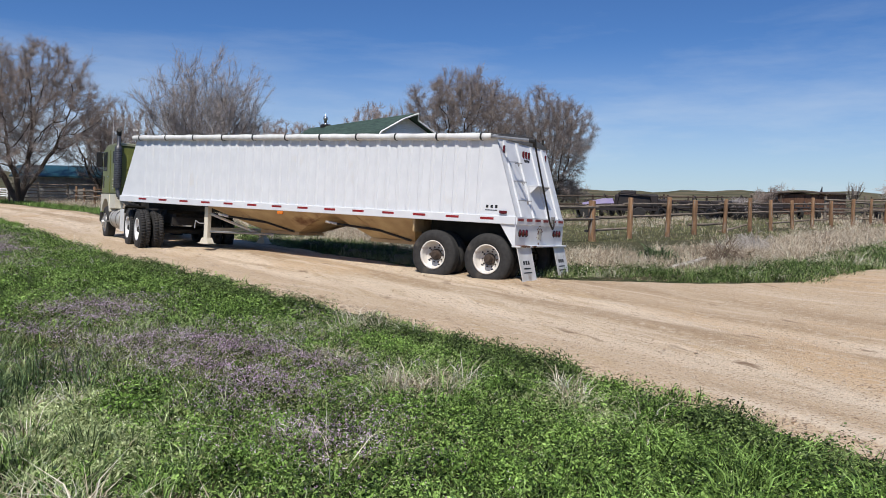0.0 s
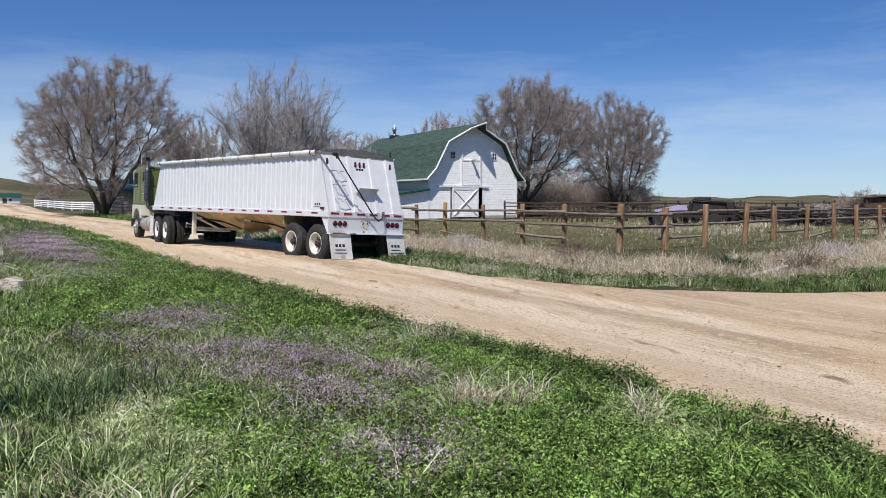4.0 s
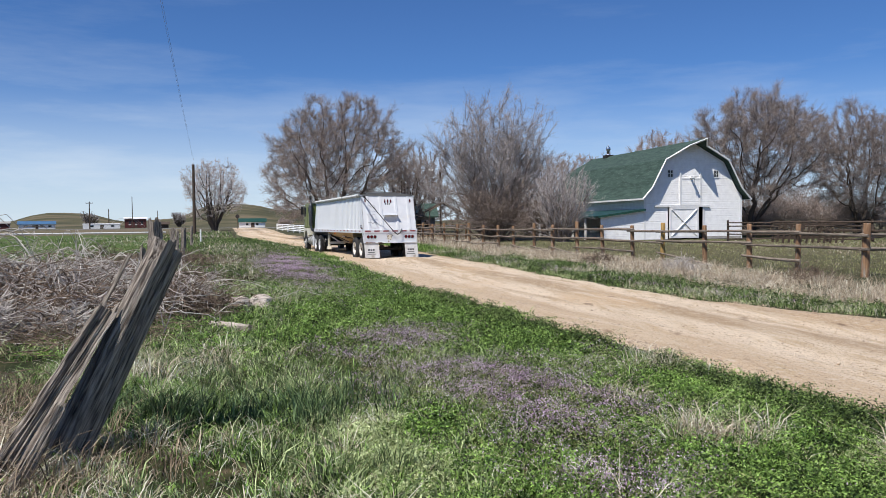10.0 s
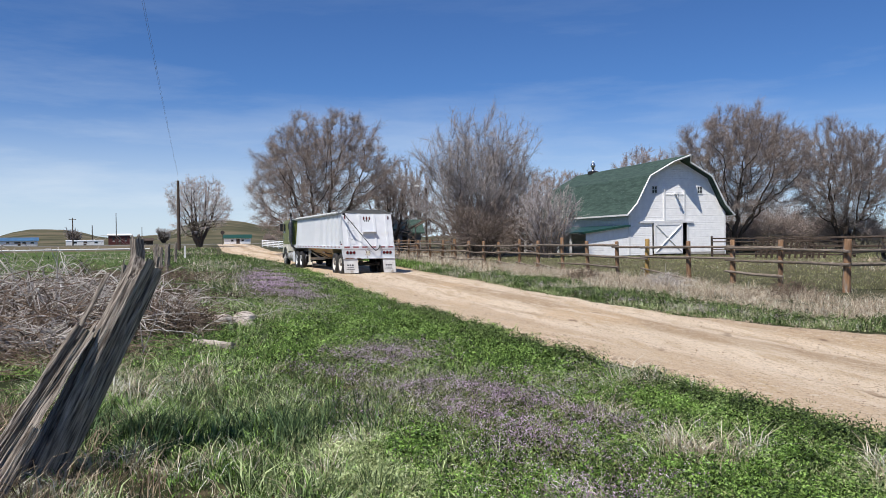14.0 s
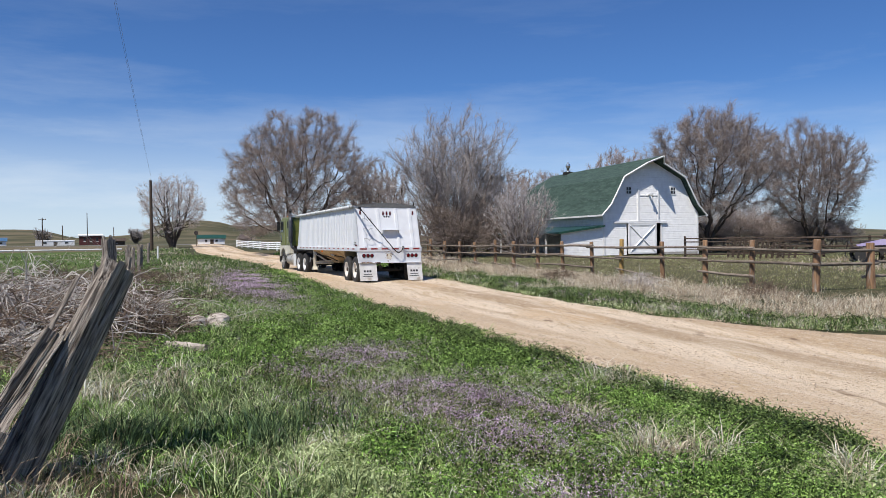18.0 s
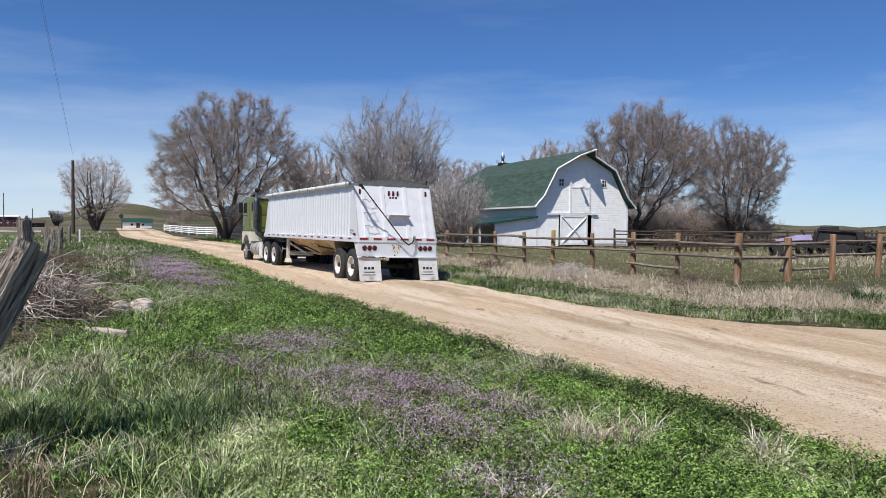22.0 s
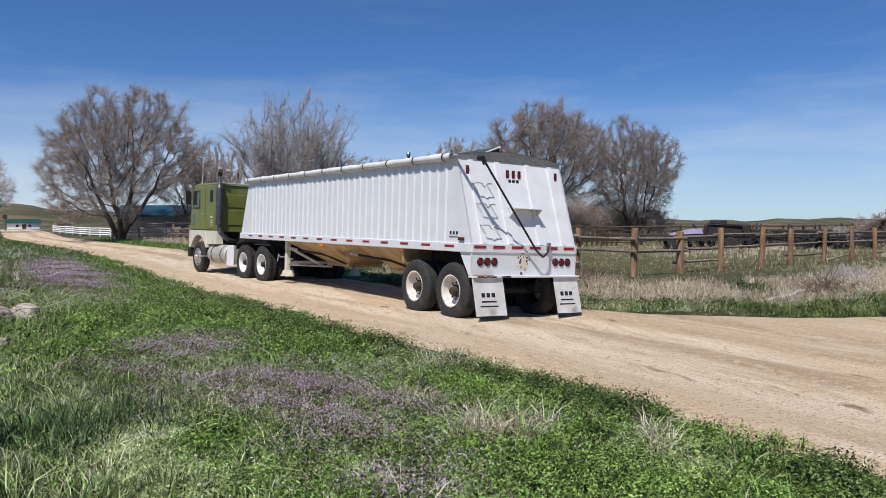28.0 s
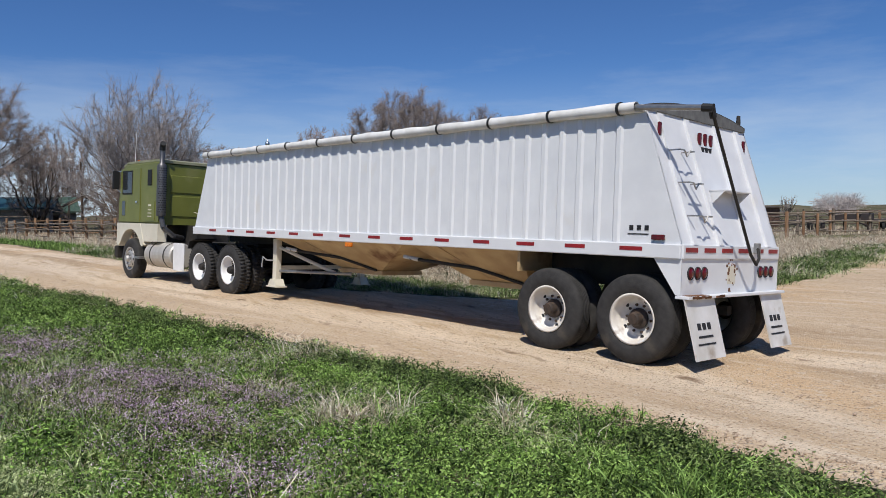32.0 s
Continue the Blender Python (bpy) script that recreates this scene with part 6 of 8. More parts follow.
def beam(name, a, b, wx, wy, face, seed, parent, cracks=9, seg=110, rings=44, round_=4.5):
    """A squared old timber from a to b, wx and wy half its sides, one side towards face, with long drying cracks and a splintered end."""
    rng = random.Random(seed)
    a, b = Vector(a), Vector(b)
    z = (b - a).normalized()
    x = (Vector(face) - z * z.dot(Vector(face))).normalized()
    y = z.cross(x)
    ln = (b - a).length
    lines_ = [(rng.uniform(0, 6.28), rng.uniform(-0.2, 0.2), rng.uniform(0.03, 0.09), rng.uniform(0.010, 0.034), rng.uniform(0, 0.7), rng.uniform(0.3, 1.0)) for _ in range(cracks)]
    drop = [rng.random() ** 2 for _ in range(9)]
    bm = bmesh.new()
    rows = []
    for j in range(rings + 1):
        t = j / rings
        row = []
        for i in range(seg):
            q = 2 * math.pi * i / seg
            c, d = math.cos(q), math.sin(q)
            k = 1 / (abs(c) ** round_ + abs(d) ** round_) ** (1 / round_)
            k *= 0.93 + 0.13 * noise.noise(Vector((2.2 * c, 2.2 * d, t * ln * 1.4 + seed))) + 0.05 * noise.noise(Vector((8 * c, 8 * d, t * ln * 1.5 + seed)))
            cut = 0.0
            for q0, turn, width, depth, t0, t1 in lines_:
                off = (q - q0 - turn * t + math.pi) % (2 * math.pi) - math.pi
                if t0 < t < t0 + t1:
                    cut += depth * math.exp(-(off / width) ** 2) * min(1, 8 * (t - t0), 8 * (t0 + t1 - t))
            k *= 1.06 - 0.16 * t
            p = ((wx * k - cut) * c, (wy * k - cut) * d)
            s = ln * t
            if t > 0.9:                      # splinters of uneven length
                s -= (t - 0.9) * 10 * 0.30 * drop[int((q / 6.2832) * 9) % 9] * ln * 0.5 + 0.02 * noise.noise(Vector((9 * c, 9 * d, seed)))
            row.append(bm.verts.new((*p, s)))
        rows.append(row)
    for u, w in zip(rows, rows[1:]):
        for i in range(seg):
            k = (i + 1) % seg
            bm.faces.new((u[i], u[k], w[k], w[i]))
    bm.faces.new(rows[0][::-1])
    bm.faces.new(rows[-1])
    ob = part(name, bm, M_OLD, parent)
    turn = Matrix((x, y, z)).transposed().to_4x4()
    ob.matrix_basis = Matrix.Translation(a) @ turn
    return ob


lp = empty("leaning_post", pose(-2.6, 5.1, 0), "massive grey split fence post leaning over, splintered at the top", "post")
beam("log", (-0.105, -0.075, -0.10), (0.50, 0.53, 1.49), 0.085, 0.150, (0.8, -0.45, -0.3), 5, lp)
split_log("split_half", (-0.31, -0.58, -0.10), (0.20, 0.24, 1.11), 0.088, "", 9, lp, teeth=0.3)
split_log("sliver", (-0.20, 0.03, 0.35), (0.241, 0.481, 1.455), 0.024, "", 12, lp, teeth=0.05, seg=12)
split_log("broken_stub", (-0.08, -0.75, -0.08), (0.15, -0.39, 0.537), 0.052, "", 14, lp, teeth=0.1, seg=40)
for k, (x, y, h, r, lx, ly) in enumerate(((-5.87, 14.9, 1.85, 0.15, 0.03, 0.0), (-6.15, 15.6, 1.6, 0.09, 0.12, 0.1), (-4.56, 11.1, 1.42, 0.045, 0.02, 0.05), (-8.9, 23.5, 1.35, 0.09, -0.25, 0.1), (-9.1, 24.2, 1.3, 0.08, 0.3, 0.0), (-10.4, 28.1, 1.62, 0.10, 0.1, 0.1), (-11.5, 31.5, 1.5, 0.09, -0.12, 0.0), (-12.7, 35.0, 1.5, 0.10, 0.06, 0.1), (-13.8, 39.0, 1.55, 0.09, 0.1, 0.0), (-15.0, 42.4, 1.6, 0.10, -0.05, 0.1), (-17.2, 49.0, 1.6, 0.10, 0.05, 0.0), (-19.5, 57.0, 1.6, 0.10, 0.08, 0.0))):
    z = float(height(x, y))
    split_log("fence_post", (x, y, z - 0.2), (x + lx, y + ly, z + h), r, "old grey split wooden fence post in dry weeds" if r > 0.06 else "thin bleached wooden stake in dry weeds", 20 + k, teeth=0.12, seg=16)
mk = part("road_marker", boxed(-0.06, -0.06, 0, 0.06, 0.06, 1.1, bevel=0.01), M_BARNWHITE)
mk.matrix_basis = pose(-21.9, 66.5, float(height(-21.9, 66.5)))
tagged(mk, "small white wooden marker post beside the road", "post")
wires = empty("wire_strand", pose(-2.15, 5.6, 1.22), "sagging rusty fence wire between old posts", "wire")
for h, sag in ((0.1, 0.1), (-0.35, 0.18)):
    a, b = Vector((0, 0, h)), Vector((-3.68, 9.3, h + 0.1))
    pts = [a.lerp(b, t / 10) - Vector((0, 0, sag * 4 * (t / 10) * (1 - t / 10))) for t in range(11)]
    part("wire", run(bmesh.new(), pts, 0.004, 4), M_WIRE, wires)
    a, b = Vector((0, 0, h - 0.05)), Vector((-6.78, 19.8, h))
    pts = [a.lerp(b, t / 12) - Vector((0, 0, sag * 5 * (t / 12) * (1 - t / 12))) for t in range(13)]
    part("wire", run(bmesh.new(), pts, 0.004, 4), M_WIRE, wires)


def canes(name, at, count, reach, tall, seed, label, mat, r=0.011, category="brush"):
    """Arching dead canes and twigs, as one tangle."""
    rng = np.random.default_rng(seed)
    seg = []
    for _ in range(count):
        p = np.array([rng.normal(0, reach * 0.42), rng.normal(0, reach * 0.36), 0.0])
        a, ln = rng.random() * 6.28, rng.uniform(0.5, 1.5) * reach * 0.5
        h = tall * rng.uniform(0.25, 1.0) * np.exp(-np.hypot(p[0], p[1]) / reach)
        low = rng.random() ** 2 * 0.45 * h            # some lie on top of the others
        n, last = 9, None
        w, u, ph = rng.normal(0, 1.0), rng.normal(0, 0.16) * h, rng.random() * 6.28
        rr = r * rng.uniform(0.35, 1.25)
        for i in range(n + 1):
            t = i / n
            q = p + np.array([np.cos(a + w * t) * ln * t, np.sin(a + w * t) * ln * t, low + 4 * h * t * (1 - 0.75 * t) * 0.55 + u * np.sin(7 * t + ph) + rng.normal(0, 0.012)])
            q[2] = max(q[2], 0.01)
            if last is not None:
                seg.append((*last, *q, rr * (1.1 - 0.7 * t), rr * (1.05 - 0.75 * t)))
            last = q
    v, f = tubes(seg, 4)
    v[:, 2] += height(v[:, 0] + at[0], v[:, 1] + at[1])
    ob = fast(name, v, f, mat)
    ob.matrix_basis = pose(*at, 0)
    return tagged(ob, label, category, kind="stuff")


M_CANE = material("bleached_canes", (0.66, 0.62, 0.57), 0.85, second=(0.25, 0.21, 0.185), scale=5, vary=0.35)
M_LITTER_AND_SHADE = material("tan_dead_stalks", (0.52, 0.43, 0.34), 0.9, second=(0.22, 0.165, 0.12), scale=5, vary=0.35)
M_CANEDARK = material("brown_brush", (0.27, 0.195, 0.14), 0.9, second=(0.08, 0.055, 0.038), scale=5, vary=0.35)
canes("brush_pile", (-6.6, 13.0), 520, 2.5, 1.7, 1, "tangle of bleached dead canes along the old fence", M_CANE, 0.0135)
canes("brush_pile", (-9.6, 14.0), 520, 2.6, 2.0, 2, "tangle of bleached dead canes along the old fence", M_CANE, 0.0135)
canes("brush_pile", (-8.6, 11.9), 380, 2.3, 2.2, 10, "tangle of bleached dead canes along the old fence", M_CANE, 0.0135)
canes("brush_pile", (-5.0, 13.4), 700, 1.3, 0.95, 3, "low heap of brown twigs and dead weeds", M_CANEDARK, 0.008)
# dense brown brush, thickened so its colour gives the pile a shaded inside
canes("brush_pile", (-7.0, 12.4), 1300, 2.4, 1.3, 4, "brown dead brush under the bleached canes, also their inner shade", M_CANEDARK, 0.012)
canes("brush_pile", (-5.2, 10.2), 300, 1.6, 0.45, 5, "low heap of brown twigs and dead weeds", M_CANEDARK, 0.007)
canes("brush_pile", (-4.9, 6.6), 260, 1.2, 0.35, 6, "low heap of brown twigs and dead weeds", M_CANEDARK, 0.006)
canes("brush_pile", (-3.55, 5.5), 330, 0.95, 0.26, 15, "low litter of tan dead stalks beside a leaning post", M_LITTER_AND_SHADE, 0.0055)
canes("brush_pile", (-2.75, 4.85), 130, 0.5, 0.26, 16, "dead stalks round the foot of a leaning post", M_LITTER_AND_SHADE, 0.004)
canes("brush_pile", (-8.4, 20.5), 420, 2.4, 0.9, 7, "tangle of dead weeds along the old fence", M_CANEDARK, 0.010)
canes("brush_pile", (-11.8, 31.0), 320, 3.2, 0.9, 8, "tangle of dead weeds along the old fence", M_CANEDARK, 0.014)
canes("brush_pile", (-6.9, 13.2), 46, 2.8, 1.9, 9, "long arching bleached canes above the brush", M_CANE, 0.011)
for k, (x, y, h, w) in enumerate(((-7.3, 13.4, 1.25, 4.4), (-10.4, 14.6, 1.5, 5.0), (-5.4, 14.0, 0.8, 2.2), (-8.6, 18.0, 1.2, 4.5), (-6.2, 10.6, 0.7, 3.0))):
    make_tree("dead_shrub", (x, y), 70 + k, h, w, "thicket", "grey leafless shrub tangled in dead canes", (M_CANE, M_CANEDARK)[k % 2], category="shrub", thick_twig=0.006, haze=1.0)
# where dark leaves are added to stand for shade inside the brush
brush_shade_spots = []
for x, y, w, n in ((-6.8, 12.8, 1.5, 5000), (-9.6, 14.0, 1.6, 4000), (-5.2, 13.4, 0.8, 1800), (-8.4, 19.5, 1.6, 2500)):
    brush_shade_spots.append((x, y, w, n))
rng = random.Random(8)
for k, (x, y, s) in enumerate(((-3.95, 14.2, 0.24), (-3.62, 14.35, 0.17), (-4.2, 14.5, 0.2), (-3.75, 14.75, 0.22), (-3.5, 13.95, 0.13), (-4.35, 14.1, 0.15), (-3.2, 13.9, 0.1), (-4.9, 11.3, 0.14))):
    bm = bmesh.new()
    bmesh.ops.create_icosphere(bm, subdivisions=2, radius=s)
    for v in bm.verts:
        v.co = Vector((v.co.x * 1.2, v.co.y, v.co.z * 0.75)) * (1 + 0.28 * noise.noise(v.co * 5 + Vector((k * 7, 0, 0))))
    ob = part("rock", bm, M_ROCK)
    ob.matrix_basis = pose(x, y, float(height(x, y)) + s * 0.35, 0, 0, rng.uniform(0, 360))
    tagged(ob, "pale angular field stone among dead brush", "rock", "stone heap")
split_log("plank", (-3.75, 11.75, 0.06), (-2.95, 11.2, 0.09), 0.075, "short pale weathered plank lying in grass", 51, teeth=0.06, mat=M_ROCK, category="plank", seg=12)
split_log("fallen_log", (10.9, 14.6, 0.0 + float(height(10.9, 14.6))), (12.9, 15.4, 0.16 + float(height(12.9, 15.4))), 0.06, "bleached fallen rail lying in dry weeds", 52, teeth=0.06, mat=M_CANE, category="log", seg=12)


# ---- far left: poles, pipe, buildings ----
def utility_pole(at, h, label, arm=True, r=0.14):
    z = float(height(*at))
    p = empty("utility_pole", pose(*at, z), label, "pole")
    part("pole", tube(bmesh.new(), (0, 0, -0.3), (0, 0, h), r, r * 0.7, 10), M_DARKWOOD, p)
    if arm:
        part("cross_arm", boxed(-1.1, -0.06, h - 0.6, 1.1, 0.06, h - 0.45), M_DARKWOOD, p)
        for x in (-1.0, -0.4, 0.4, 1.0):
            part("insulator", tube(bmesh.new(), (x, 0, h - 0.45), (x, 0, h - 0.28), 0.04, seg=6), M_GREYWALL, p)
    return p


utility_pole((-32.6, 96.7), 8.9, "dark wooden utility pole beside a bare tree", arm=False, r=0.22)
utility_pole((-111.7, 234.7), 8.5, "distant wooden utility pole with a transformer", r=0.2)
utility_pole((-108.2, 258.2), 10.8, "distant thin pole by a red building", arm=False, r=0.16)
utility_pole((-123.2, 273.5), 7.0, "distant wooden utility pole", arm=False, r=0.2)
utility_pole((-101.0, 262.0), 6.0, "distant short wooden pole beyond a field", arm=False, r=0.15)
lines = empty("power_line", pose(-10.0, 25.0, 12.0), "pair of thin dark overhead wires crossing the sky", "wire")
for off in (0.0, 0.10):
    a, b = Vector((11.05 + off, -35, 2.0)), Vector((-22.6 + off * 0.5, 71.7, -2.0))
    pts = [a.lerp(b, t / 16) - Vector((0, 0, 0.5 * 4 * (t / 16) * (1 - t / 16))) for t in range(17)]
    part("wire", run(bmesh.new(), pts, 0.0055, 4), M_WIRE, lines)
pl = empty("irrigation_pipe", pose(0, 0, 0), "long white irrigation pipe across a green field", "pipe")
for i in range(11):
    x0, y0 = -112 + 5.4 * i, 111.5 + 2.6 * i
    part("pipe", tube(bmesh.new(), (x0, y0, 0.42), (x0 + 5.4, y0 + 2.6, 0.42), 0.13, seg=8), M_BARNWHITE, pl)
for i in range(12):
    x0, y0 = -112 + 5.4 * i, 111.5 + 2.6 * i
    z0 = float(height(x0, y0))
    part("stand", boxed(x0 - 0.05, y0 - 0.05, z0 - 0.1, x0 + 0.05, y0 + 0.05, max(z0 + 0.05, 0.36)), M_GREYWALL, pl)


def field():
    n = 40
    u, v = np.meshgrid(np.linspace(0, 1, n), np.linspace(0, 1, n), indexing="ij")
    c = np.array([[-12.5, 30.0], [-52.0, 136.0], [-118.0, 106.0], [-75.0, 22.0]])
    P = (c[0] * (1 - u)[..., None] + c[1] * u[..., None]) * (1 - v)[..., None] + (c[3] * (1 - u)[..., None] + c[2] * u[..., None]) * v[..., None]
    X, Y = P[..., 0], P[..., 1]
    ve = np.stack([X, Y, height(X, Y) + 0.09], -1).reshape(-1, 3)
    i, j = np.meshgrid(np.arange(n - 1), np.arange(n - 1), indexing="ij")
    f = np.stack([i * n + j, (i + 1) * n + j, (i + 1) * n + j + 1, i * n + j + 1], -1).reshape(-1, 4)
    return tagged(fast("field", ve, f, M_FIELD, smooth=True), "bright green irrigated field", "field", kind="structure")


M_FIELD = material("green_field", (0.095, 0.14, 0.038), 0.95, second=(0.065, 0.10, 0.027), scale=0.12, spots=(0.09, 0.11, 0.04), spots_scale=0.05, spots_at=0.55, bump=0.4, bump_scale=3, spec=0.1)
field()


def house(name, at, turn, w, d, h, rise, wall, roof, label, category="house", windows=2, overhang=0.4, door=True):
    z = float(height(*at))
    b = empty(name, pose(*at, z - 0.03, 0, 0, turn), label, category)
    part("wall", prism(bmesh.new(), [(0, 0), (0, h), (d / 2, h + rise * (1 - 0.12)), (d, h), (d, 0)], 0, w, "X"), wall, b)
    o = overhang
    part("roof", prism(bmesh.new(), [(-o, h - 0.05), (d / 2, h + rise), (d + o, h - 0.05), (d + o, h + 0.1), (d / 2, h + rise + 0.15), (-o, h + 0.1)], -o, w + o, "X"), roof, b)
    for i in range(windows):
        x = w * (i + 0.7) / (windows + 0.6)
        wn = part("window", boxed(x, -0.03, h * 0.42, x + w * 0.09, -0.004, h * 0.78), M_DARKGLASS, b)
        part("window_frame", boxed(x - 0.08, -0.05, h * 0.36, x + w * 0.09 + 0.08, -0.032, h * 0.42), M_BARNWHITE, wn)
    if door:
        part("door", boxed(w * 0.46, -0.04, 0.0, w * 0.46 + 0.95, -0.004, min(2.05, h * 0.85)), M_DARKWOOD, b)
    return b


house("shed", (-59.0, 212.0), 14, 7.2, 5.0, 1.6, 0.9, M_BARNWHITE, M_DARKGREEN, "white shed with a dark green metal roof at the road's end", "shed")
house("store_building", (-118.5, 275.8), 22, 7.4, 6.0, 3.4, 0.5, M_DARKRED, M_BARNWHITE, "dark red and white building far across a field", "building", 3)
house("mobile_home", (-122.3, 252.0), 24, 11.5, 3.0, 1.5, 0.12, M_BARNWHITE, M_BARNWHITE, "long white trailer parked beyond a field", "trailer", 3, 0.1)
house("metal_building", (-163.6, 286.5), 28, 12.5, 8.0, 1.8, 1.2, M_BARNWHITE, M_BLUEWALL, "white building with a blue metal roof far off", "building", 4)
house("metal_building", (-176.0, 280.0), 28, 11.0, 8.0, 2.2, 0.7, M_DARKRED, M_GREYWALL, "red building with a grey roof far off", "building", 2)
house("hut", (-87.5, 223.5), 20, 4.2, 4.0, 1.2, 0.7, M_DARKWOOD, M_DARKWOOD, "small dark brown hut beyond a field", "hut", 1)
tl = house("open_barn", (-12.6, 83.0), -3, 8.6, 6.0, 2.35, 1.05, M_GREYWALL, M_TEAL, "low grey outbuilding with a teal metal roof behind a tree", "barn", 0, 0.6, door=False)
hs = house("farmhouse", (-6.4, 86.5), 8, 4.8, 6.0, 2.0, 1.5, M_GREYWALL, M_GREENROOF, "small grey house with a dark green gable roof among trees", "house", 3)
gp = empty("porch", pose(-0.6, 80.0, float(height(-0.6, 80)), 0, 0, 8), "wooden porch gable beside the house", "porch")
for a, c in (((-1.6, 0, 2.6), (0, 0, 3.5)), ((0, 0, 3.5), (1.6, 0, 2.6)), ((-1.5, 0, 0), (-1.5, 0, 2.6)), ((1.5, 0, 0), (1.5, 0, 2.6))):
    part("beam", tube(bmesh.new(), a, c, 0.07, seg=6), M_RAIL, gp)
part("porch_roof", prism(bmesh.new(), [(-1.9, 2.5), (0, 3.55), (1.9, 2.5), (1.9, 2.6), (0, 3.65), (-1.9, 2.6)], 0.1, 3.0), M_DARKWOOD, gp)
lamp = empty("yard_lamp", pose(-0.9, 76.0, float(height(-0.9, 76))), "thin dark pole with a white yard lamp", "lamp")
part("pole", tube(bmesh.new(), (0, 0, 0), (0, 0, 6.5), 0.11, 0.08, 8), M_DARKWOOD, lamp)
part("arm", run(bmesh.new(), [(0, 0, 6.4), (-0.4, -0.1, 6.7), (-0.8, -0.2, 6.7)], 0.03, 6), M_STEEL, lamp)
part("lamp_head", boxed(-1.15, -0.32, 6.62, -0.7, -0.08, 6.78, bevel=0.04), M_BARNWHITE, lamp)
corral((-12.0, 74.5), -18, 7.5, "grey pole corral before the teal-roofed shed", 11, 1.7, 6, M_RAIL)
corral((-5.0, 72.0), -22, 7.0, "brown pole fence before the house", 12, 1.35, 3, M_POST)


# ---- white rail fence by the road's end ----
wf = empty("white_fence", pose(-14.8, 90.8, 0), "curving white painted three-rail fence by the road", "fence")
spots = [(0, 0), (-1.6, 2.6), (-3.2, 5.4), (-4.9, 9.0), (-6.6, 13.0), (-8.3, 17.5), (-10.2, 22.5), (-12.3, 28.2)]
zs = [float(height(x - 14.8, y + 90.8)) for x, y in spots]
for (x, y), z in zip(spots, zs):
    part("post", boxed(x - 0.08, y - 0.08, z - 0.1, x + 0.08, y + 0.08, z + 1.05), M_BARNWHITE, wf)
for ((x0, y0), z0), ((x1, y1), z1) in zip(zip(spots, zs), zip(spots[1:], zs[1:])):
    for h in (0.22, 0.46, 0.70, 0.94):
        bm = bmesh.new()
        tube(bm, (x0, y0 - 0.1, z0 + h), (x1, y1 - 0.1, z1 + h), 0.075, seg=4)
        part("rail", bm, M_BARNWHITE, wf)
# ---- the highway at the road's end, and the truck that passes on it ----
HEAD = Vector((-0.968, -0.251, 0))             # the way of the passing truck
CROSS = Vector((-44.4, 198.1, 0))              # its trailer's front at 25.0 s
SPEED, BEND_AT, TURN = 26.2, -92.0, 70.0       # metres a second; where the highway bends, over how many metres


def highway(s):
    """Place and heading (degrees) s metres past CROSS: straight, after a bend from the far north."""
    ang = math.degrees(math.atan2(-HEAD.x, HEAD.y))
    if s >= BEND_AT:
        return CROSS + HEAD * s, ang
    p, left, step_m = CROSS + HEAD * BEND_AT, BEND_AT - s, 2.0
    gone = 0.0
    while gone < left:
        d = min(step_m, left - gone)
        a = ang + 61.0 * min(1.0, (gone + d / 2) / TURN)
        p = p - Vector((-math.sin(radians(a)), math.cos(radians(a)), 0)) * d
        gone += d
    return p, ang + 61.0 * min(1.0, left / TURN)


def make_highway():
    v = []
    for i in range(120):
        s = -560 + i * 7.2
        p, a = highway(s)
        n = Vector((math.cos(radians(a)), math.sin(radians(a)), 0))
        for k in (-5.5, -2.0, 2.0, 5.5):
            q = p + n * k
            v.append((q.x, q.y, float(height(q.x, q.y)) + (0.10 if abs(k) < 5 else 0.02)))
    i, j = np.meshgrid(np.arange(119), np.arange(3), indexing="ij")
    f = np.stack([i * 4 + j, i * 4 + j + 1, (i + 1) * 4 + j + 1, (i + 1) * 4 + j], -1).reshape(-1, 4)
    return tagged(fast("highway", v, f, M_ASPHALT, smooth=True), "grey paved highway crossing beyond the dirt road", "road", kind="structure")


M_ASPHALT = material("worn_asphalt", (0.24, 0.23, 0.215), 0.9, second=(0.17, 0.163, 0.152), scale=0.6, bump=0.2)
M_NAVY = material("dark_truck_paint", (0.018, 0.018, 0.03), 0.25, second=(0.012, 0.012, 0.02), scale=2)
make_highway()


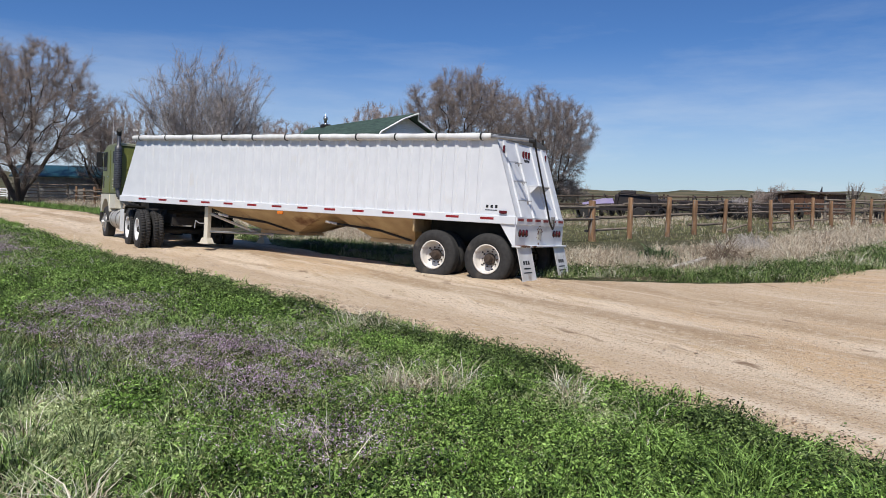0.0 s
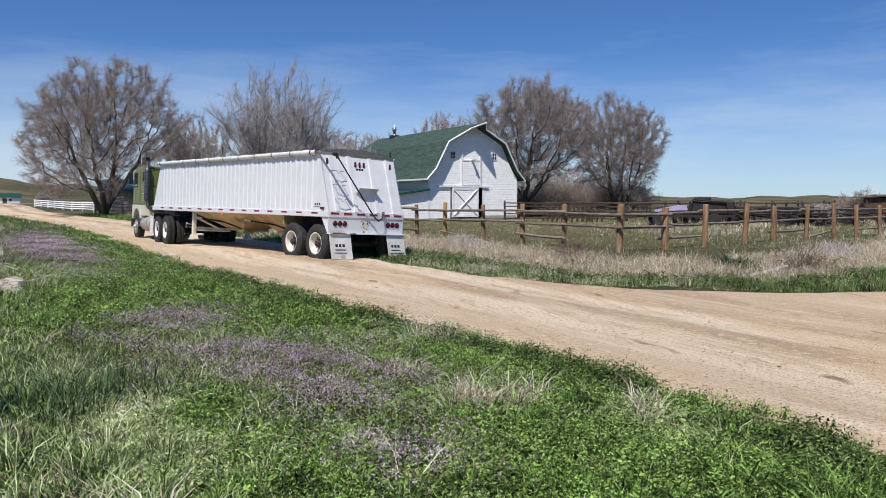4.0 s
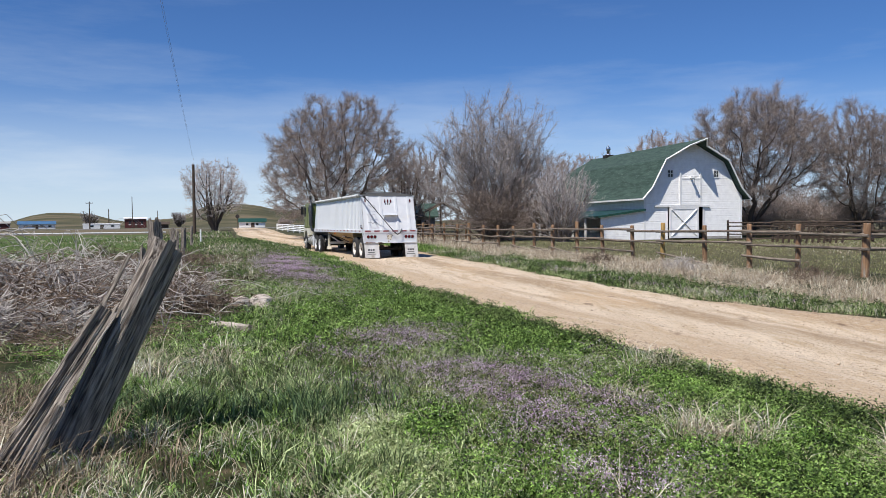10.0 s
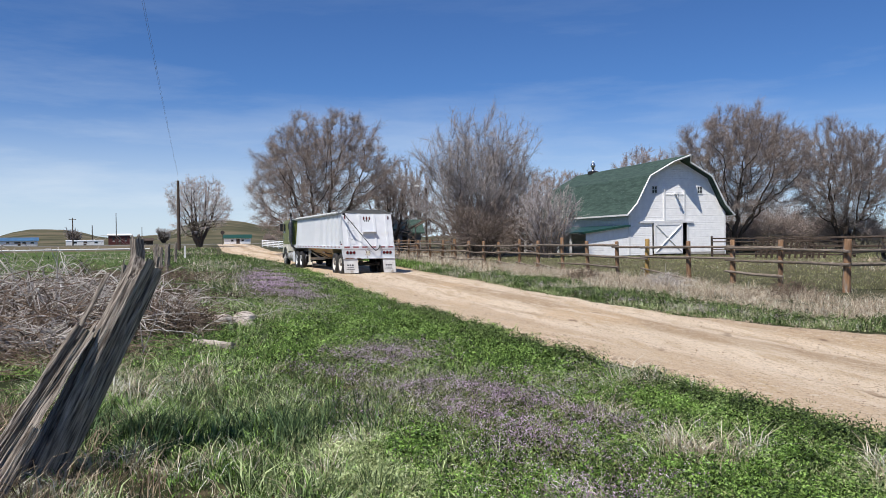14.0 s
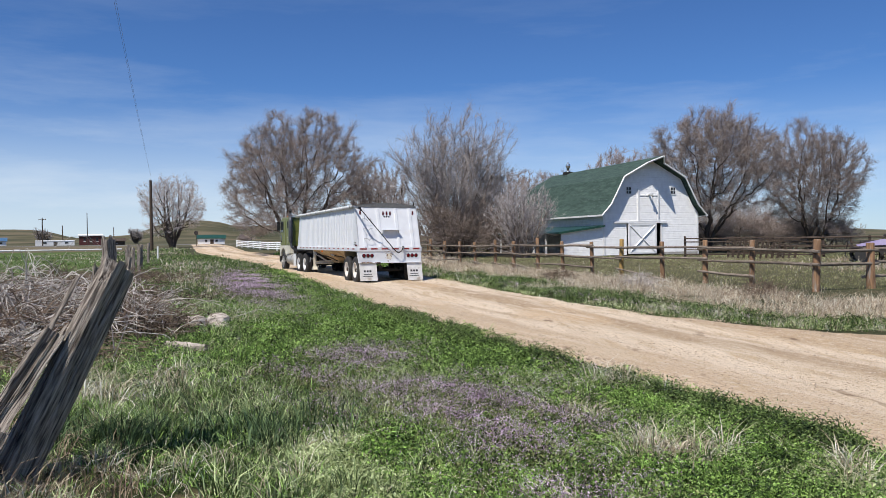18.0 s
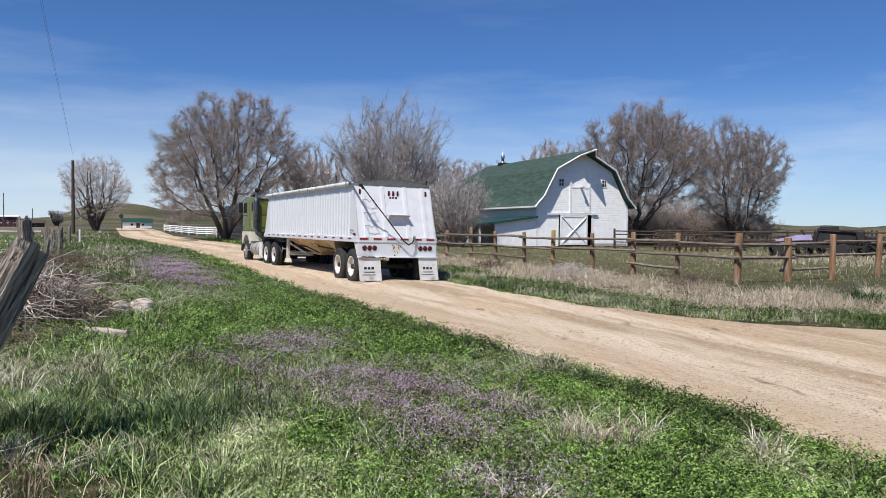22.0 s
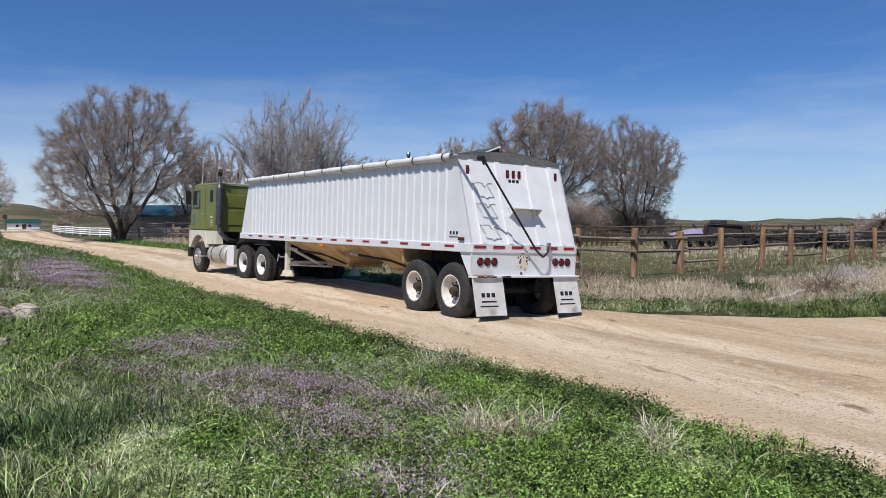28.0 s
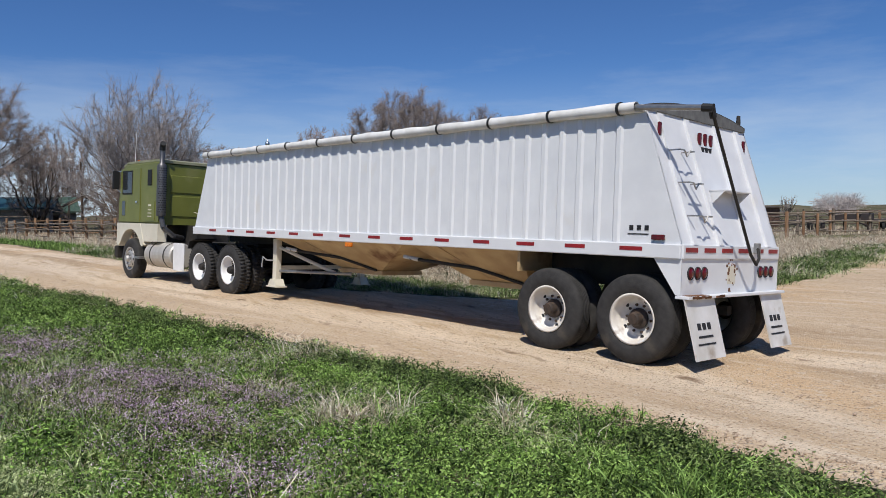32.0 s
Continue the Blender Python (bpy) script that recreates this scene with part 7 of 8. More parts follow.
def make_semi():
    """Origin on the road below the trailer's front wall; +y is forward."""
    k = empty("semi_truck", pose(0, 0, 0), "dark long-nosed truck hauling a white box trailer", "truck")
    body = part("van_body", boxed(-1.29, -14.6, 1.18, 1.29, 0, 4.0, bevel=0.04), M_WHITE, k)
    for x in (-1.295, 1.295):
        part("bottom_rail", boxed(x - 0.012, -14.55, 1.12, x + 0.012, -0.05, 1.30), M_ALU, body)
        part("skirt", boxed(x * 0.93 - 0.015, -10.0, 0.55, x * 0.93 + 0.015, -4.0, 1.17), M_TARPTOP, body)
    part("rear_guard", boxed(-1.2, -14.55, 0.5, 1.2, -14.45, 0.62), M_FRAME, k)
    for x in (-0.5, 0.5):
        part("frame_rail", boxed(x - 0.06, -14.5, 0.95, x + 0.06, 5.0, 1.17), M_FRAME, k)
        part("landing_leg", boxed(x * 1.6 - 0.06, -3.2, 0.25, x * 1.6 + 0.06, -3.05, 1.15), M_FRAME, k)
    part("sleeper", boxed(-1.15, 0.75, 1.1, 1.15, 2.3, 3.55, bevel=0.1), M_NAVY, k)
    cab = part("cab", prism(bmesh.new(), [(2.3, 1.1), (2.3, 3.05), (2.5, 3.15), (3.45, 3.05), (3.85, 2.25), (3.85, 1.1)], -1.05, 1.05, "X"), M_NAVY, k)
    for x in (-1.06, 1.06):
        part("side_window", prism(bmesh.new(), [(2.55, 2.25), (2.55, 2.85), (3.3, 2.85), (3.6, 2.25)], x - 0.01, x + 0.01, "X"), M_GLASS, cab)
        part("exhaust_pipe", tube(bmesh.new(), (x * 0.95, 0.6, 1.0), (x * 0.95, 0.6, 4.0), 0.08), M_CHROME, k)
        part("fuel_tank", lathe(bmesh.new(), [(0.0, 1.5), (0.3, 1.5), (0.32, 1.55), (0.32, 3.0), (0.3, 3.05), (0.0, 3.05)], 16, "Y", (x * 0.85, 0, 0.72)), M_CHROME, k)
        part("fender", prism(bmesh.new(), [(4.25, 0.75), (4.35, 1.2), (4.9, 1.4), (5.45, 1.2), (5.55, 0.8), (5.4, 0.8), (5.25, 1.1), (4.9, 1.22), (4.5, 1.1), (4.4, 0.75)], x - 0.2, x + 0.1, "X"), M_NAVY, k)
    part("hood", prism(bmesh.new(), [(3.85, 1.0), (3.85, 2.2), (5.55, 1.95), (5.7, 1.8), (5.7, 0.8), (3.85, 0.8)], -0.72, 0.72, "X"), M_NAVY, k)
    part("bumper", boxed(-1.2, 5.7, 0.45, 1.2, 5.85, 0.85, bevel=0.03), M_CHROME, k)
    for y, dual in ((4.9, False), (0.3, True), (-1.0, True), (-12.1, True), (-13.4, True)):
        for s in (-1, 1):
            w = part("wheel", lathe(bmesh.new(), [(0.0, -0.06), (0.14, -0.06), (0.28, 0.02), (0.46, 0.0), (0.51, 0.04), (0.51, 0.56 if dual else 0.26), (0.0, 0.56 if dual else 0.26)], 20, "X"), M_TYRE, k)
            w.matrix_basis = pose(s * 1.24, y, 0.51, 0, 0, 0 if s < 0 else 180)
            part("rim", lathe(bmesh.new(), [(0.0, -0.07), (0.15, -0.07), (0.27, 0.012)], 16, "X"), M_ALU, w)
    return k


SEMI = make_semi()


def semi_pose(t):
    p, a = highway((t - 25.0) * SPEED)
    return pose(p.x, p.y, float(height(p.x, p.y)) + 0.1, 0, 0, a)


sg = empty("road_sign", pose(-37.5, 134.0, float(height(-37.5, 134.0))), "small dark road sign on a thin post", "sign")
part("post", tube(bmesh.new(), (0, 0, -0.2), (0, 0, 2.4), 0.05, seg=6), M_DARKWOOD, sg)
part("panel", tube(bmesh.new(), (0, -0.06, 2.3), (0, -0.04, 2.3), 0.38, seg=8), M_MACHINE, sg)
# ---- grass, weeds and flowers ----
def leafy(name, color, second, spread=1.0, through=0.12):
    """Leaves from dark to pale: each blade has its own shade, and patches drift in tone."""
    m = bpy.data.materials.new(name)
    m.use_nodes = True
    n, l = m.node_tree.nodes, m.node_tree.links
    out, b = n["Material Output"], n["Principled BSDF"]
    b.inputs["Roughness"].default_value, b.inputs["Specular IOR Level"].default_value = 0.6, 0.2
    tc, patch, geo, add, ramp = n.new("ShaderNodeTexCoord"), n.new("ShaderNodeTexNoise"), n.new("ShaderNodeNewGeometry"), n.new("ShaderNodeMath"), n.new("ShaderNodeValToRGB")
    patch.inputs["Scale"].default_value, patch.inputs["Detail"].default_value = 3.0, 4
    l.new(tc.outputs["Object"], patch.inputs["Vector"])
    add.operation = "MULTIPLY_ADD"
    add.inputs[1].default_value = 0.7
    l.new(geo.outputs["Random Per Island"], add.inputs[0])
    half = n.new("ShaderNodeMath")
    half.operation = "MULTIPLY_ADD"
    half.inputs[1].default_value, half.inputs[2].default_value = 1.0, -0.85
    clump = n.new("ShaderNodeTexNoise")
    clump.inputs["Scale"].default_value, clump.inputs["Detail"].default_value = 11.0, 2
    l.new(tc.outputs["Object"], clump.inputs["Vector"])
    both = n.new("ShaderNodeMath")
    both.operation = "ADD"
    l.new(patch.outputs[0], both.inputs[0])
    l.new(clump.outputs[0], both.inputs[1])
    l.new(both.outputs[0], half.inputs[0])
    l.new(half.outputs[0], add.inputs[2])
    l.new(add.outputs[0], ramp.inputs[0])
    e = ramp.color_ramp.elements
    while len(e) < 4:
        e.new(0.5)
    for k, (p, c) in enumerate(((0.08, tuple(v * (1 - 0.75 * spread) for v in second)), (0.40, second), (0.70, color), (0.96, tuple(min(0.85, v * (1 + 0.65 * spread) + 0.03) for v in color)))):
        e[k].position, e[k].color = p, (*c, 1)
    l.new(ramp.outputs[0], b.inputs["Base Color"])
    tr, mx = n.new("ShaderNodeBsdfTranslucent"), n.new("ShaderNodeMixShader")
    l.new(ramp.outputs[0], tr.inputs[0])
    mx.inputs[0].default_value = through
    l.new(b.outputs[0], mx.inputs[1])
    l.new(tr.outputs[0], mx.inputs[2])
    l.new(mx.outputs[0], out.inputs[0])
    return m


M_GRASS = leafy("fresh_grass", (0.245, 0.385, 0.10), (0.085, 0.15, 0.027))
M_BLUEGRASS = leafy("blue_green_grass", (0.42, 0.50, 0.24), (0.11, 0.165, 0.055))
M_DEEPGRASS = leafy("deep_green_grass", (0.20, 0.28, 0.09), (0.06, 0.105, 0.03))
M_DARKGRASS = leafy("dark_green_grass", (0.14, 0.21, 0.09), (0.04, 0.075, 0.03))
M_DRYGRASS = leafy("bleached_grass", (0.72, 0.66, 0.52), (0.45, 0.38, 0.26), 0.6)
M_STRAW = leafy("tan_weeds", (0.74, 0.63, 0.48), (0.45, 0.35, 0.25), 0.6)
M_LEAF = leafy("weed_leaves", (0.225, 0.345, 0.08), (0.047, 0.09, 0.017))
M_LEAFDEEP = leafy("deep_weed_leaves", (0.15, 0.21, 0.06), (0.045, 0.075, 0.018))
M_LEAFLIGHT = leafy("bright_leaves", (0.235, 0.385, 0.08), (0.105, 0.195, 0.032))
M_LEAFDUSK = leafy("dusky_leaves", (0.21, 0.235, 0.085), (0.07, 0.088, 0.026))
# dark brown that paints the brush piles' inner shade
M_LITTER_AND_SHADE = leafy("brush_shade_leaves", (0.13, 0.095, 0.065), (0.045, 0.032, 0.022), 0.6)
M_DEAD = leafy("brown_dead_stems", (0.42, 0.33, 0.23), (0.16, 0.115, 0.075), 0.8)
M_SAGE = leafy("sage_leaves", (0.50, 0.56, 0.30), (0.29, 0.35, 0.145), 0.6)
M_YARD = leafy("short_yard_grass", (0.36, 0.37, 0.18), (0.17, 0.175, 0.075), 0.6)
M_PURPLE = leafy("purple_petals", (0.63, 0.48, 0.60), (0.38, 0.25, 0.36), 0.6)


def scatter(seed, n, x0, x1, y0, y1, weight, power=1.0):
    """n places in a rectangle, kept with a chance of weight(x, y); thinned with distance."""
    rng = np.random.default_rng(seed)
    X, Y, got = [], [], 0
    for _ in range(60):
        x = rng.uniform(x0, x1, n)
        y = y0 + (y1 - y0) * rng.random(n) ** power
        k = rng.random(n) < weight(x, y)
        X.append(x[k])
        Y.append(y[k])
        got += int(k.sum())
        if got >= n:
            break
    return np.concatenate(X)[:n], np.concatenate(Y)[:n]


def blades(name, places, tall, width, lean, mat, label, seed, category="grass", per=1, clump=0.0):
    """Bent tapering blades; width grows with distance so that thin far blades still count."""
    rng = np.random.default_rng(seed)
    x, y = np.repeat(places[0], per), np.repeat(places[1], per)
    n = len(x)
    far = np.maximum(1, np.hypot(x, y) / 12)
    dx, dy = rng.normal(0, 1, n) * clump * far, rng.normal(0, 1, n) * clump * far
    x, y = x + dx, y + dy
    own = np.repeat(np.clip(rng.lognormal(-0.12, 0.36, len(places[0])), 0.4, 1.8), per)
    h = own * tall * rng.uniform(0.45, 1.2, n) * (0.8 + 0.4 * wob(x, y, 1.7, seed))
    a, t = rng.random(n) * 2 * np.pi, rng.random(n) * 2 * np.pi
    if per > 1:
        t = np.arctan2(dy, dx) + rng.normal(0, 0.7, n)
    w = width * rng.uniform(0.6, 1.3, n) * far
    ox, oy = np.cos(a) * w / 2, np.sin(a) * w / 2
    ln = lean * h * rng.uniform(0.2, 1.3, n)
    lx, ly = np.cos(t) * ln, np.sin(t) * ln
    z = height(x, y) - 0.01
    base = np.stack([x, y, z], 1)
    side = np.stack([ox, oy, 0 * ox], 1)
    mid = base + np.stack([lx * 0.3, ly * 0.3, h * 0.58], 1)
    tip = base + np.stack([lx, ly, h * (1 - 0.12 * lean)], 1)
    v = np.stack([base - side, base + side, mid - side * 0.75, mid + side * 0.75, tip], 1).reshape(-1, 3)
    o = np.arange(n)[:, None] * 5
    f = np.concatenate([o + [[0, 1, 3]], o + [[0, 3, 2]], o + [[2, 3, 4]]])
    return tagged(fast(name, v, f, mat), label, category, kind="stuff")


def leaves(name, places, tall, size, per, mat, label, seed, flat=0.5, category="weeds", low=0.1, spread=0.06):
    """Small folded leaves or petals, several to a plant, from low * tall to tall."""
    rng = np.random.default_rng(seed)
    x, y = np.repeat(places[0], per), np.repeat(places[1], per)
    n = len(x)
    hh = np.repeat(tall * rng.uniform(0.5, 1.2, len(places[0])), per)
    z = height(x, y) + hh * rng.uniform(low, 1.0, n)
    grow_ = np.maximum(1, np.hypot(x, y) / 17)
    s = size * rng.uniform(0.6, 1.4, n) * grow_
    c = np.stack([x + rng.normal(0, spread, n) * grow_, y + rng.normal(0, spread, n) * grow_, z], 1)
    a = rng.random(n) * 2 * np.pi
    tilt = rng.normal(0.35, flat, n)
    u = np.stack([np.cos(a) * np.cos(tilt), np.sin(a) * np.cos(tilt), np.sin(tilt)], 1)
    w = np.cross(u, rng.normal(0, 0.35, (n, 3)) + [0, 0, 1.0])
    w /= np.linalg.norm(w, axis=1, keepdims=True)
    s = s[:, None]
    v = np.stack([c - u * s, c + w * s * 0.42, c + u * s, c - w * s * 0.42], 1).reshape(-1, 3)
    f = np.arange(n)[:, None] * 4 + [[0, 1, 2, 3]]
    return tagged(fast(name, v, f, mat), label, category, kind="stuff")


def mounds(name, places, radius, leaf, per, mat, label, seed, category="weeds"):
    """Low domed plants with gaps between them: leaves lie like scales on each dome."""
    rng = np.random.default_rng(seed)
    m = len(places[0])
    own = radius * rng.lognormal(0, 0.32, m)
    x, y, R = np.repeat(places[0], per), np.repeat(places[1], per), np.repeat(own, per)
    n = len(x)
    d = rng.normal(0, 1, (n, 3))
    d[:, 2] = np.abs(d[:, 2]) * 1.2
    d /= np.linalg.norm(d, axis=1, keepdims=True)
    c = np.stack([x, y, height(x, y) + 0.01], 1) + d * (R * rng.uniform(0.75, 1.12, n))[:, None] * [1, 1, 1.25]
    nrm = d + rng.normal(0, 0.35, (n, 3)) + [0, 0, 0.35]
    u = np.cross(nrm, rng.normal(0, 1, (n, 3)))
    u /= np.linalg.norm(u, axis=1, keepdims=True)
    w = np.cross(nrm, u)
    w /= np.linalg.norm(w, axis=1, keepdims=True)
    s = (leaf * rng.uniform(0.6, 1.4, n) * np.maximum(1, np.hypot(x, y) / 17))[:, None]
    v = np.stack([c - u * s, c + w * s * 0.5, c + u * s, c - w * s * 0.5], 1).reshape(-1, 3)
    f = np.arange(n)[:, None] * 4 + [[0, 1, 2, 3]]
    return tagged(fast(name, v, f, mat), label, category, kind="stuff")


def blob(x, y, cx, cy, rx, ry, turn=0.0):
    c, s = math.cos(radians(turn)), math.sin(radians(turn))
    u, v = (x - cx) * c + (y - cy) * s, -(x - cx) * s + (y - cy) * c
    return np.exp(-((u / rx) ** 2 + (v / ry) ** 2))


def verge(x, y):
    """1 on the near verge, fading raggedly at the road's edge."""
    return step(side_of_road(x, y) + 0.30 * wob(x, y, 2.1) + 0.28 * wob(x, y, 0.9, 3.0) + 0.12 * wob(x, y, 5.0, 1.0), -0.15, 0.4)


def flowers_here(x, y):
    p = blob(x, y, -5.4, 26.5, 0.95, 9.5, 16) * 1.0 + blob(x, y, -0.75, 10.2, 0.75, 1.3, -20) * 1.2
    p = p + blob(x, y, 0.35, 7.6, 1.15, 1.05, -10) * 1.3 + blob(x, y, 0.85, 5.7, 0.55, 1.5, 8) * 0.95 + blob(x, y, 1.15, 4.5, 0.6, 0.5) * 0.32 + blob(x, y, 1.9, 9.2, 0.5, 1.0) * 0.35 + blob(x, y, 1.6, 6.3, 0.5, 0.5) * 0.5
    return np.clip(p * (0.85 + 0.45 * wob(x, y, 2.4, 5.0)), 0, 1)


def dry_here(x, y):
    p = blob(x, y, 2.0, 5.75, 0.33, 0.28) * 1.3 + blob(x, y, -0.7, 5.6, 0.35, 0.65) * 0.25 + blob(x, y, 3.1, 5.0, 0.25, 0.6, -12) * 0.35 + blob(x, y, 1.55, 7.0, 0.22, 0.22) * 0.8
    p = p + blob(x, y, -3.3, 4.9, 1.0, 0.9) * 0.6 + blob(x, y, -2.0, 3.9, 1.0, 0.5) * 0.35 + blob(x, y, -0.2, 3.6, 0.7, 0.5) * 0.3 + blob(x, y, -3.4, 9.0, 0.8, 1.2) * 0.5 + blob(x, y, -0.6, 17.5, 0.5, 4.0, 18) * 0.8 + blob(x, y, -3.3, 17.0, 0.7, 2.0) * 0.5 + blob(x, y, 2.4, 8.4, 0.35, 0.7, 25) * 0.5
    return np.clip(p, 0, 1)


def weeds_here(x, y):
    s = side_of_road(x, y)
    p = np.exp(-((s - 0.7) / 0.9) ** 2) * (0.7 + 0.5 * wob(x, y, 1.1, 2.0)) + 0.25 * step(s, 0, 1) * (1 - step(x, -4, -2)) * 0 + 0.5 * blob(x, y, -0.15, 6.3, 0.25, 0.25)
    p = p + 0.55 * blob(x, y, 1.3, 5.2, 2.2, 1.4)
    return np.clip(p * (1 - 0.7 * dry_here(x, y)), 0, 1)


NEAR, MID, FAR = (-4.6, 5.2, 2.3, 9.0), (-9.0, 3.0, 9.0, 20.0), (-22.0, 1.0, 20.0, 75.0)
clear = lambda x, y: verge(x, y) * (1 - 0.8 * flowers_here(x, y)) * (1 - 0.85 * dry_here(x, y)) * (1 - 0.85 * blob(x, y, -0.7, 5.7, 0.3, 0.6)) * (1 - 0.7 * blob(x, y, -0.25, 4.9, 0.3, 0.35))
leftness = lambda x, y: step(-x, -1.0, 0.7)
# tufts of grass: fresh, blue-green and dark
sage_here = lambda x, y: np.clip(1.3 * blob(x, y, -0.62, 5.75, 0.24, 0.55) + blob(x, y, -0.25, 4.9, 0.25, 0.35) + 0.4 * blob(x, y, 2.4, 6.6, 0.3, 0.5) + 0.9 * blob(x, y, 3.1, 5.0, 0.28, 0.7, -12), 0, 1) ** 1.5
leaves("sage_mat", scatter(19, 2800, -2.0, 3.5, 4.0, 8.0, lambda x, y: verge(x, y) * sage_here(x, y)), 0.075, 0.014, 20, M_SAGE, "low mat of pale grey-green weeds", 19, 0.7, spread=0.035)
blades("verge_grass", scatter(1, 2300, *NEAR, lambda x, y: clear(x, y) * (0.45 + 0.6 * (wob(x, y, 1.3, 4) > -0.1))), 0.14, 0.0105, 0.95, M_GRASS, "fresh green grass on the road verge", 1, per=17, clump=0.03)
blades("verge_grass", scatter(2, 3600, *MID, lambda x, y: clear(x, y) * (1 - 0.6 * step(-x, 3.2, 4.6))), 0.15, 0.010, 0.85, M_GRASS, "fresh green grass on the road verge", 2, per=13, clump=0.05)
blades("verge_grass", scatter(3, 9000, *FAR, lambda x, y: verge(x, y) * (side_of_road(x, y) < 9) * (1 - 0.6 * flowers_here(x, y)), 1.5), 0.15, 0.0085, 0.8, M_DEEPGRASS, "fresh green grass along the dirt road", 3, per=7, clump=0.09)
blades("tall_grass", scatter(4, 1700, *NEAR, lambda x, y: verge(x, y) * leftness(x, y) * (1 - 0.5 * dry_here(x, y)) * (1 - 0.8 * blob(x, y, -0.7, 5.7, 0.3, 0.6)) * (wob(x, y, 1.6, 7) > -0.25)), 0.185, 0.0095, 1.0, M_BLUEGRASS, "tall blue-green grass in loose tufts", 4, per=19, clump=0.05)
blades("tall_grass", scatter(5, 1500, -9.0, -1.0, 9.0, 20.0, lambda x, y: step(-x, 1.5 + (y - 9) * 0.2, 3 + (y - 9) * 0.22)), 0.26, 0.009, 0.9, M_BLUEGRASS, "tall blue-green grass by the old fence", 5, per=14, clump=0.08)
blades("tufted_grass", scatter(6, 130, -3.3, 0.0, 4.2, 7.6, lambda x, y: np.clip(1.2 * blob(x, y, -2.05, 6.25, 0.8, 0.3) + blob(x, y, -1.1, 6.6, 0.3, 0.25), 0, 1)), 0.27, 0.011, 0.8, M_DARKGRASS, "clump of tall dark green grass", 6, per=22, clump=0.05)
# dead grass
blades("dry_grass", scatter(7, 600, -4.6, 4.8, 2.3, 9.5, lambda x, y: verge(x, y) * dry_here(x, y) ** 1.2), 0.22, 0.009, 1.3, M_DRYGRASS, "bleached dead grass lying in tufts", 7, per=26, clump=0.04)
blades("dry_grass", scatter(8, 320, -10.0, 1.0, 9.0, 24.0, lambda x, y: verge(x, y) * np.clip(dry_here(x, y) + 0.5 * blob(x, y, -4.4, 12.0, 1.6, 3.0), 0, 1)), 0.25, 0.006, 1.0, M_DRYGRASS, "bleached dead grass by the brush", 8, per=14, clump=0.08)
blades("dry_grass", scatter(9, 420, *NEAR, lambda x, y: verge(x, y) * (0.35 + 0.5 * leftness(x, y))), 0.16, 0.007, 1.4, M_DRYGRASS, "stray dead stems among green grass", 9, per=9, clump=0.06)
blades("dead_stems", scatter(38, 260, -4.6, -1.6, 3.2, 7.2, lambda x, y: np.clip(blob(x, y, -2.9, 5.0, 0.7, 0.7) + 0.7 * blob(x, y, -4.0, 6.2, 0.8, 0.9), 0, 1)), 0.34, 0.008, 1.1, M_DEAD, "brown dead stems round the leaning post", 38, "weeds", per=16, clump=0.07)
blades("dry_grass", scatter(39, 900, -48.0, -6.0, 36.0, 110.0, lambda x, y: (side_of_road(x, y) > 2.2) * (0.3 + 0.7 * (wob(x, y, 0.25, 4) > 0))), 0.3, 0.007, 0.9, M_DRYGRASS, "dead grass on the flat beyond the fence", 39, per=8, clump=0.12)
blades("far_grass", scatter(40, 4200, -48.0, -6.0, 36.0, 110.0, lambda x, y: (side_of_road(x, y) > 1.5) * (0.4 + 0.6 * (wob(x, y, 0.25, 7) > 0))), 0.22, 0.008, 0.9, M_DEEPGRASS, "green grass on the flat beyond the fence", 40, per=8, clump=0.12)
# low leafy weeds in rosettes
leafy_near = lambda x, y: (1 - 0.9 * sage_here(x, y)) * verge(x, y) * np.clip(0.35 + 0.65 * weeds_here(x, y) - 0.42 * leftness(x, y), 0.02, 1) * (1 - 0.75 * dry_here(x, y)) * (1 - 0.6 * flowers_here(x, y))
leaves("verge_weeds", scatter(10, 2800, *NEAR, lambda x, y: leafy_near(x, y) * (0.45 + 0.55 * (wob(x, y, 2.2, 3) > -0.2))), 0.125, 0.0115, 28, M_LEAF, "low leafy green weeds on the verge", 10, 0.55, spread=0.045)
mounds("mounded_weeds", scatter(44, 2300, *NEAR, lambda x, y: leafy_near(x, y) * (0.6 + 0.4 * (wob(x, y, 2.2, 3) > -0.2))), 0.062, 0.014, 46, M_LEAF, "low mounds of leafy green weeds", 44)
mounds("mounded_weeds", scatter(45, 700, *NEAR, lambda x, y: leafy_near(x, y)), 0.052, 0.013, 40, M_LEAFLIGHT, "low mounds of bright green weeds", 45)
mounds("mounded_weeds", scatter(46, 1900, -6.0, 3.2, 9.0, 20.0, lambda x, y: verge(x, y) * (0.35 + 0.6 * weeds_here(x, y)) * (1 - 0.7 * flowers_here(x, y))), 0.085, 0.02, 34, M_LEAF, "low mounds of leafy green weeds", 46)
mounds("edge_mounds", scatter(47, 620, -1.5, 5.2, 2.3, 18.0, lambda x, y: verge(x, y) ** 2 * np.exp(-((side_of_road(x, y) - 0.35) / 0.3) ** 2) * (wob(x, y, 1.7, 8) > -0.2)), 0.115, 0.015, 100, M_LEAFDEEP, "dark rounded weeds at the road's edge", 47)
mounds("bright_weeds", scatter(58, 26, -0.8, 0.4, 5.3, 6.6, lambda x, y: blob(x, y, -0.2, 5.95, 0.17, 0.2)), 0.085, 0.019, 60, M_LEAFLIGHT, "bright green clump of broad-leaved weeds", 58)
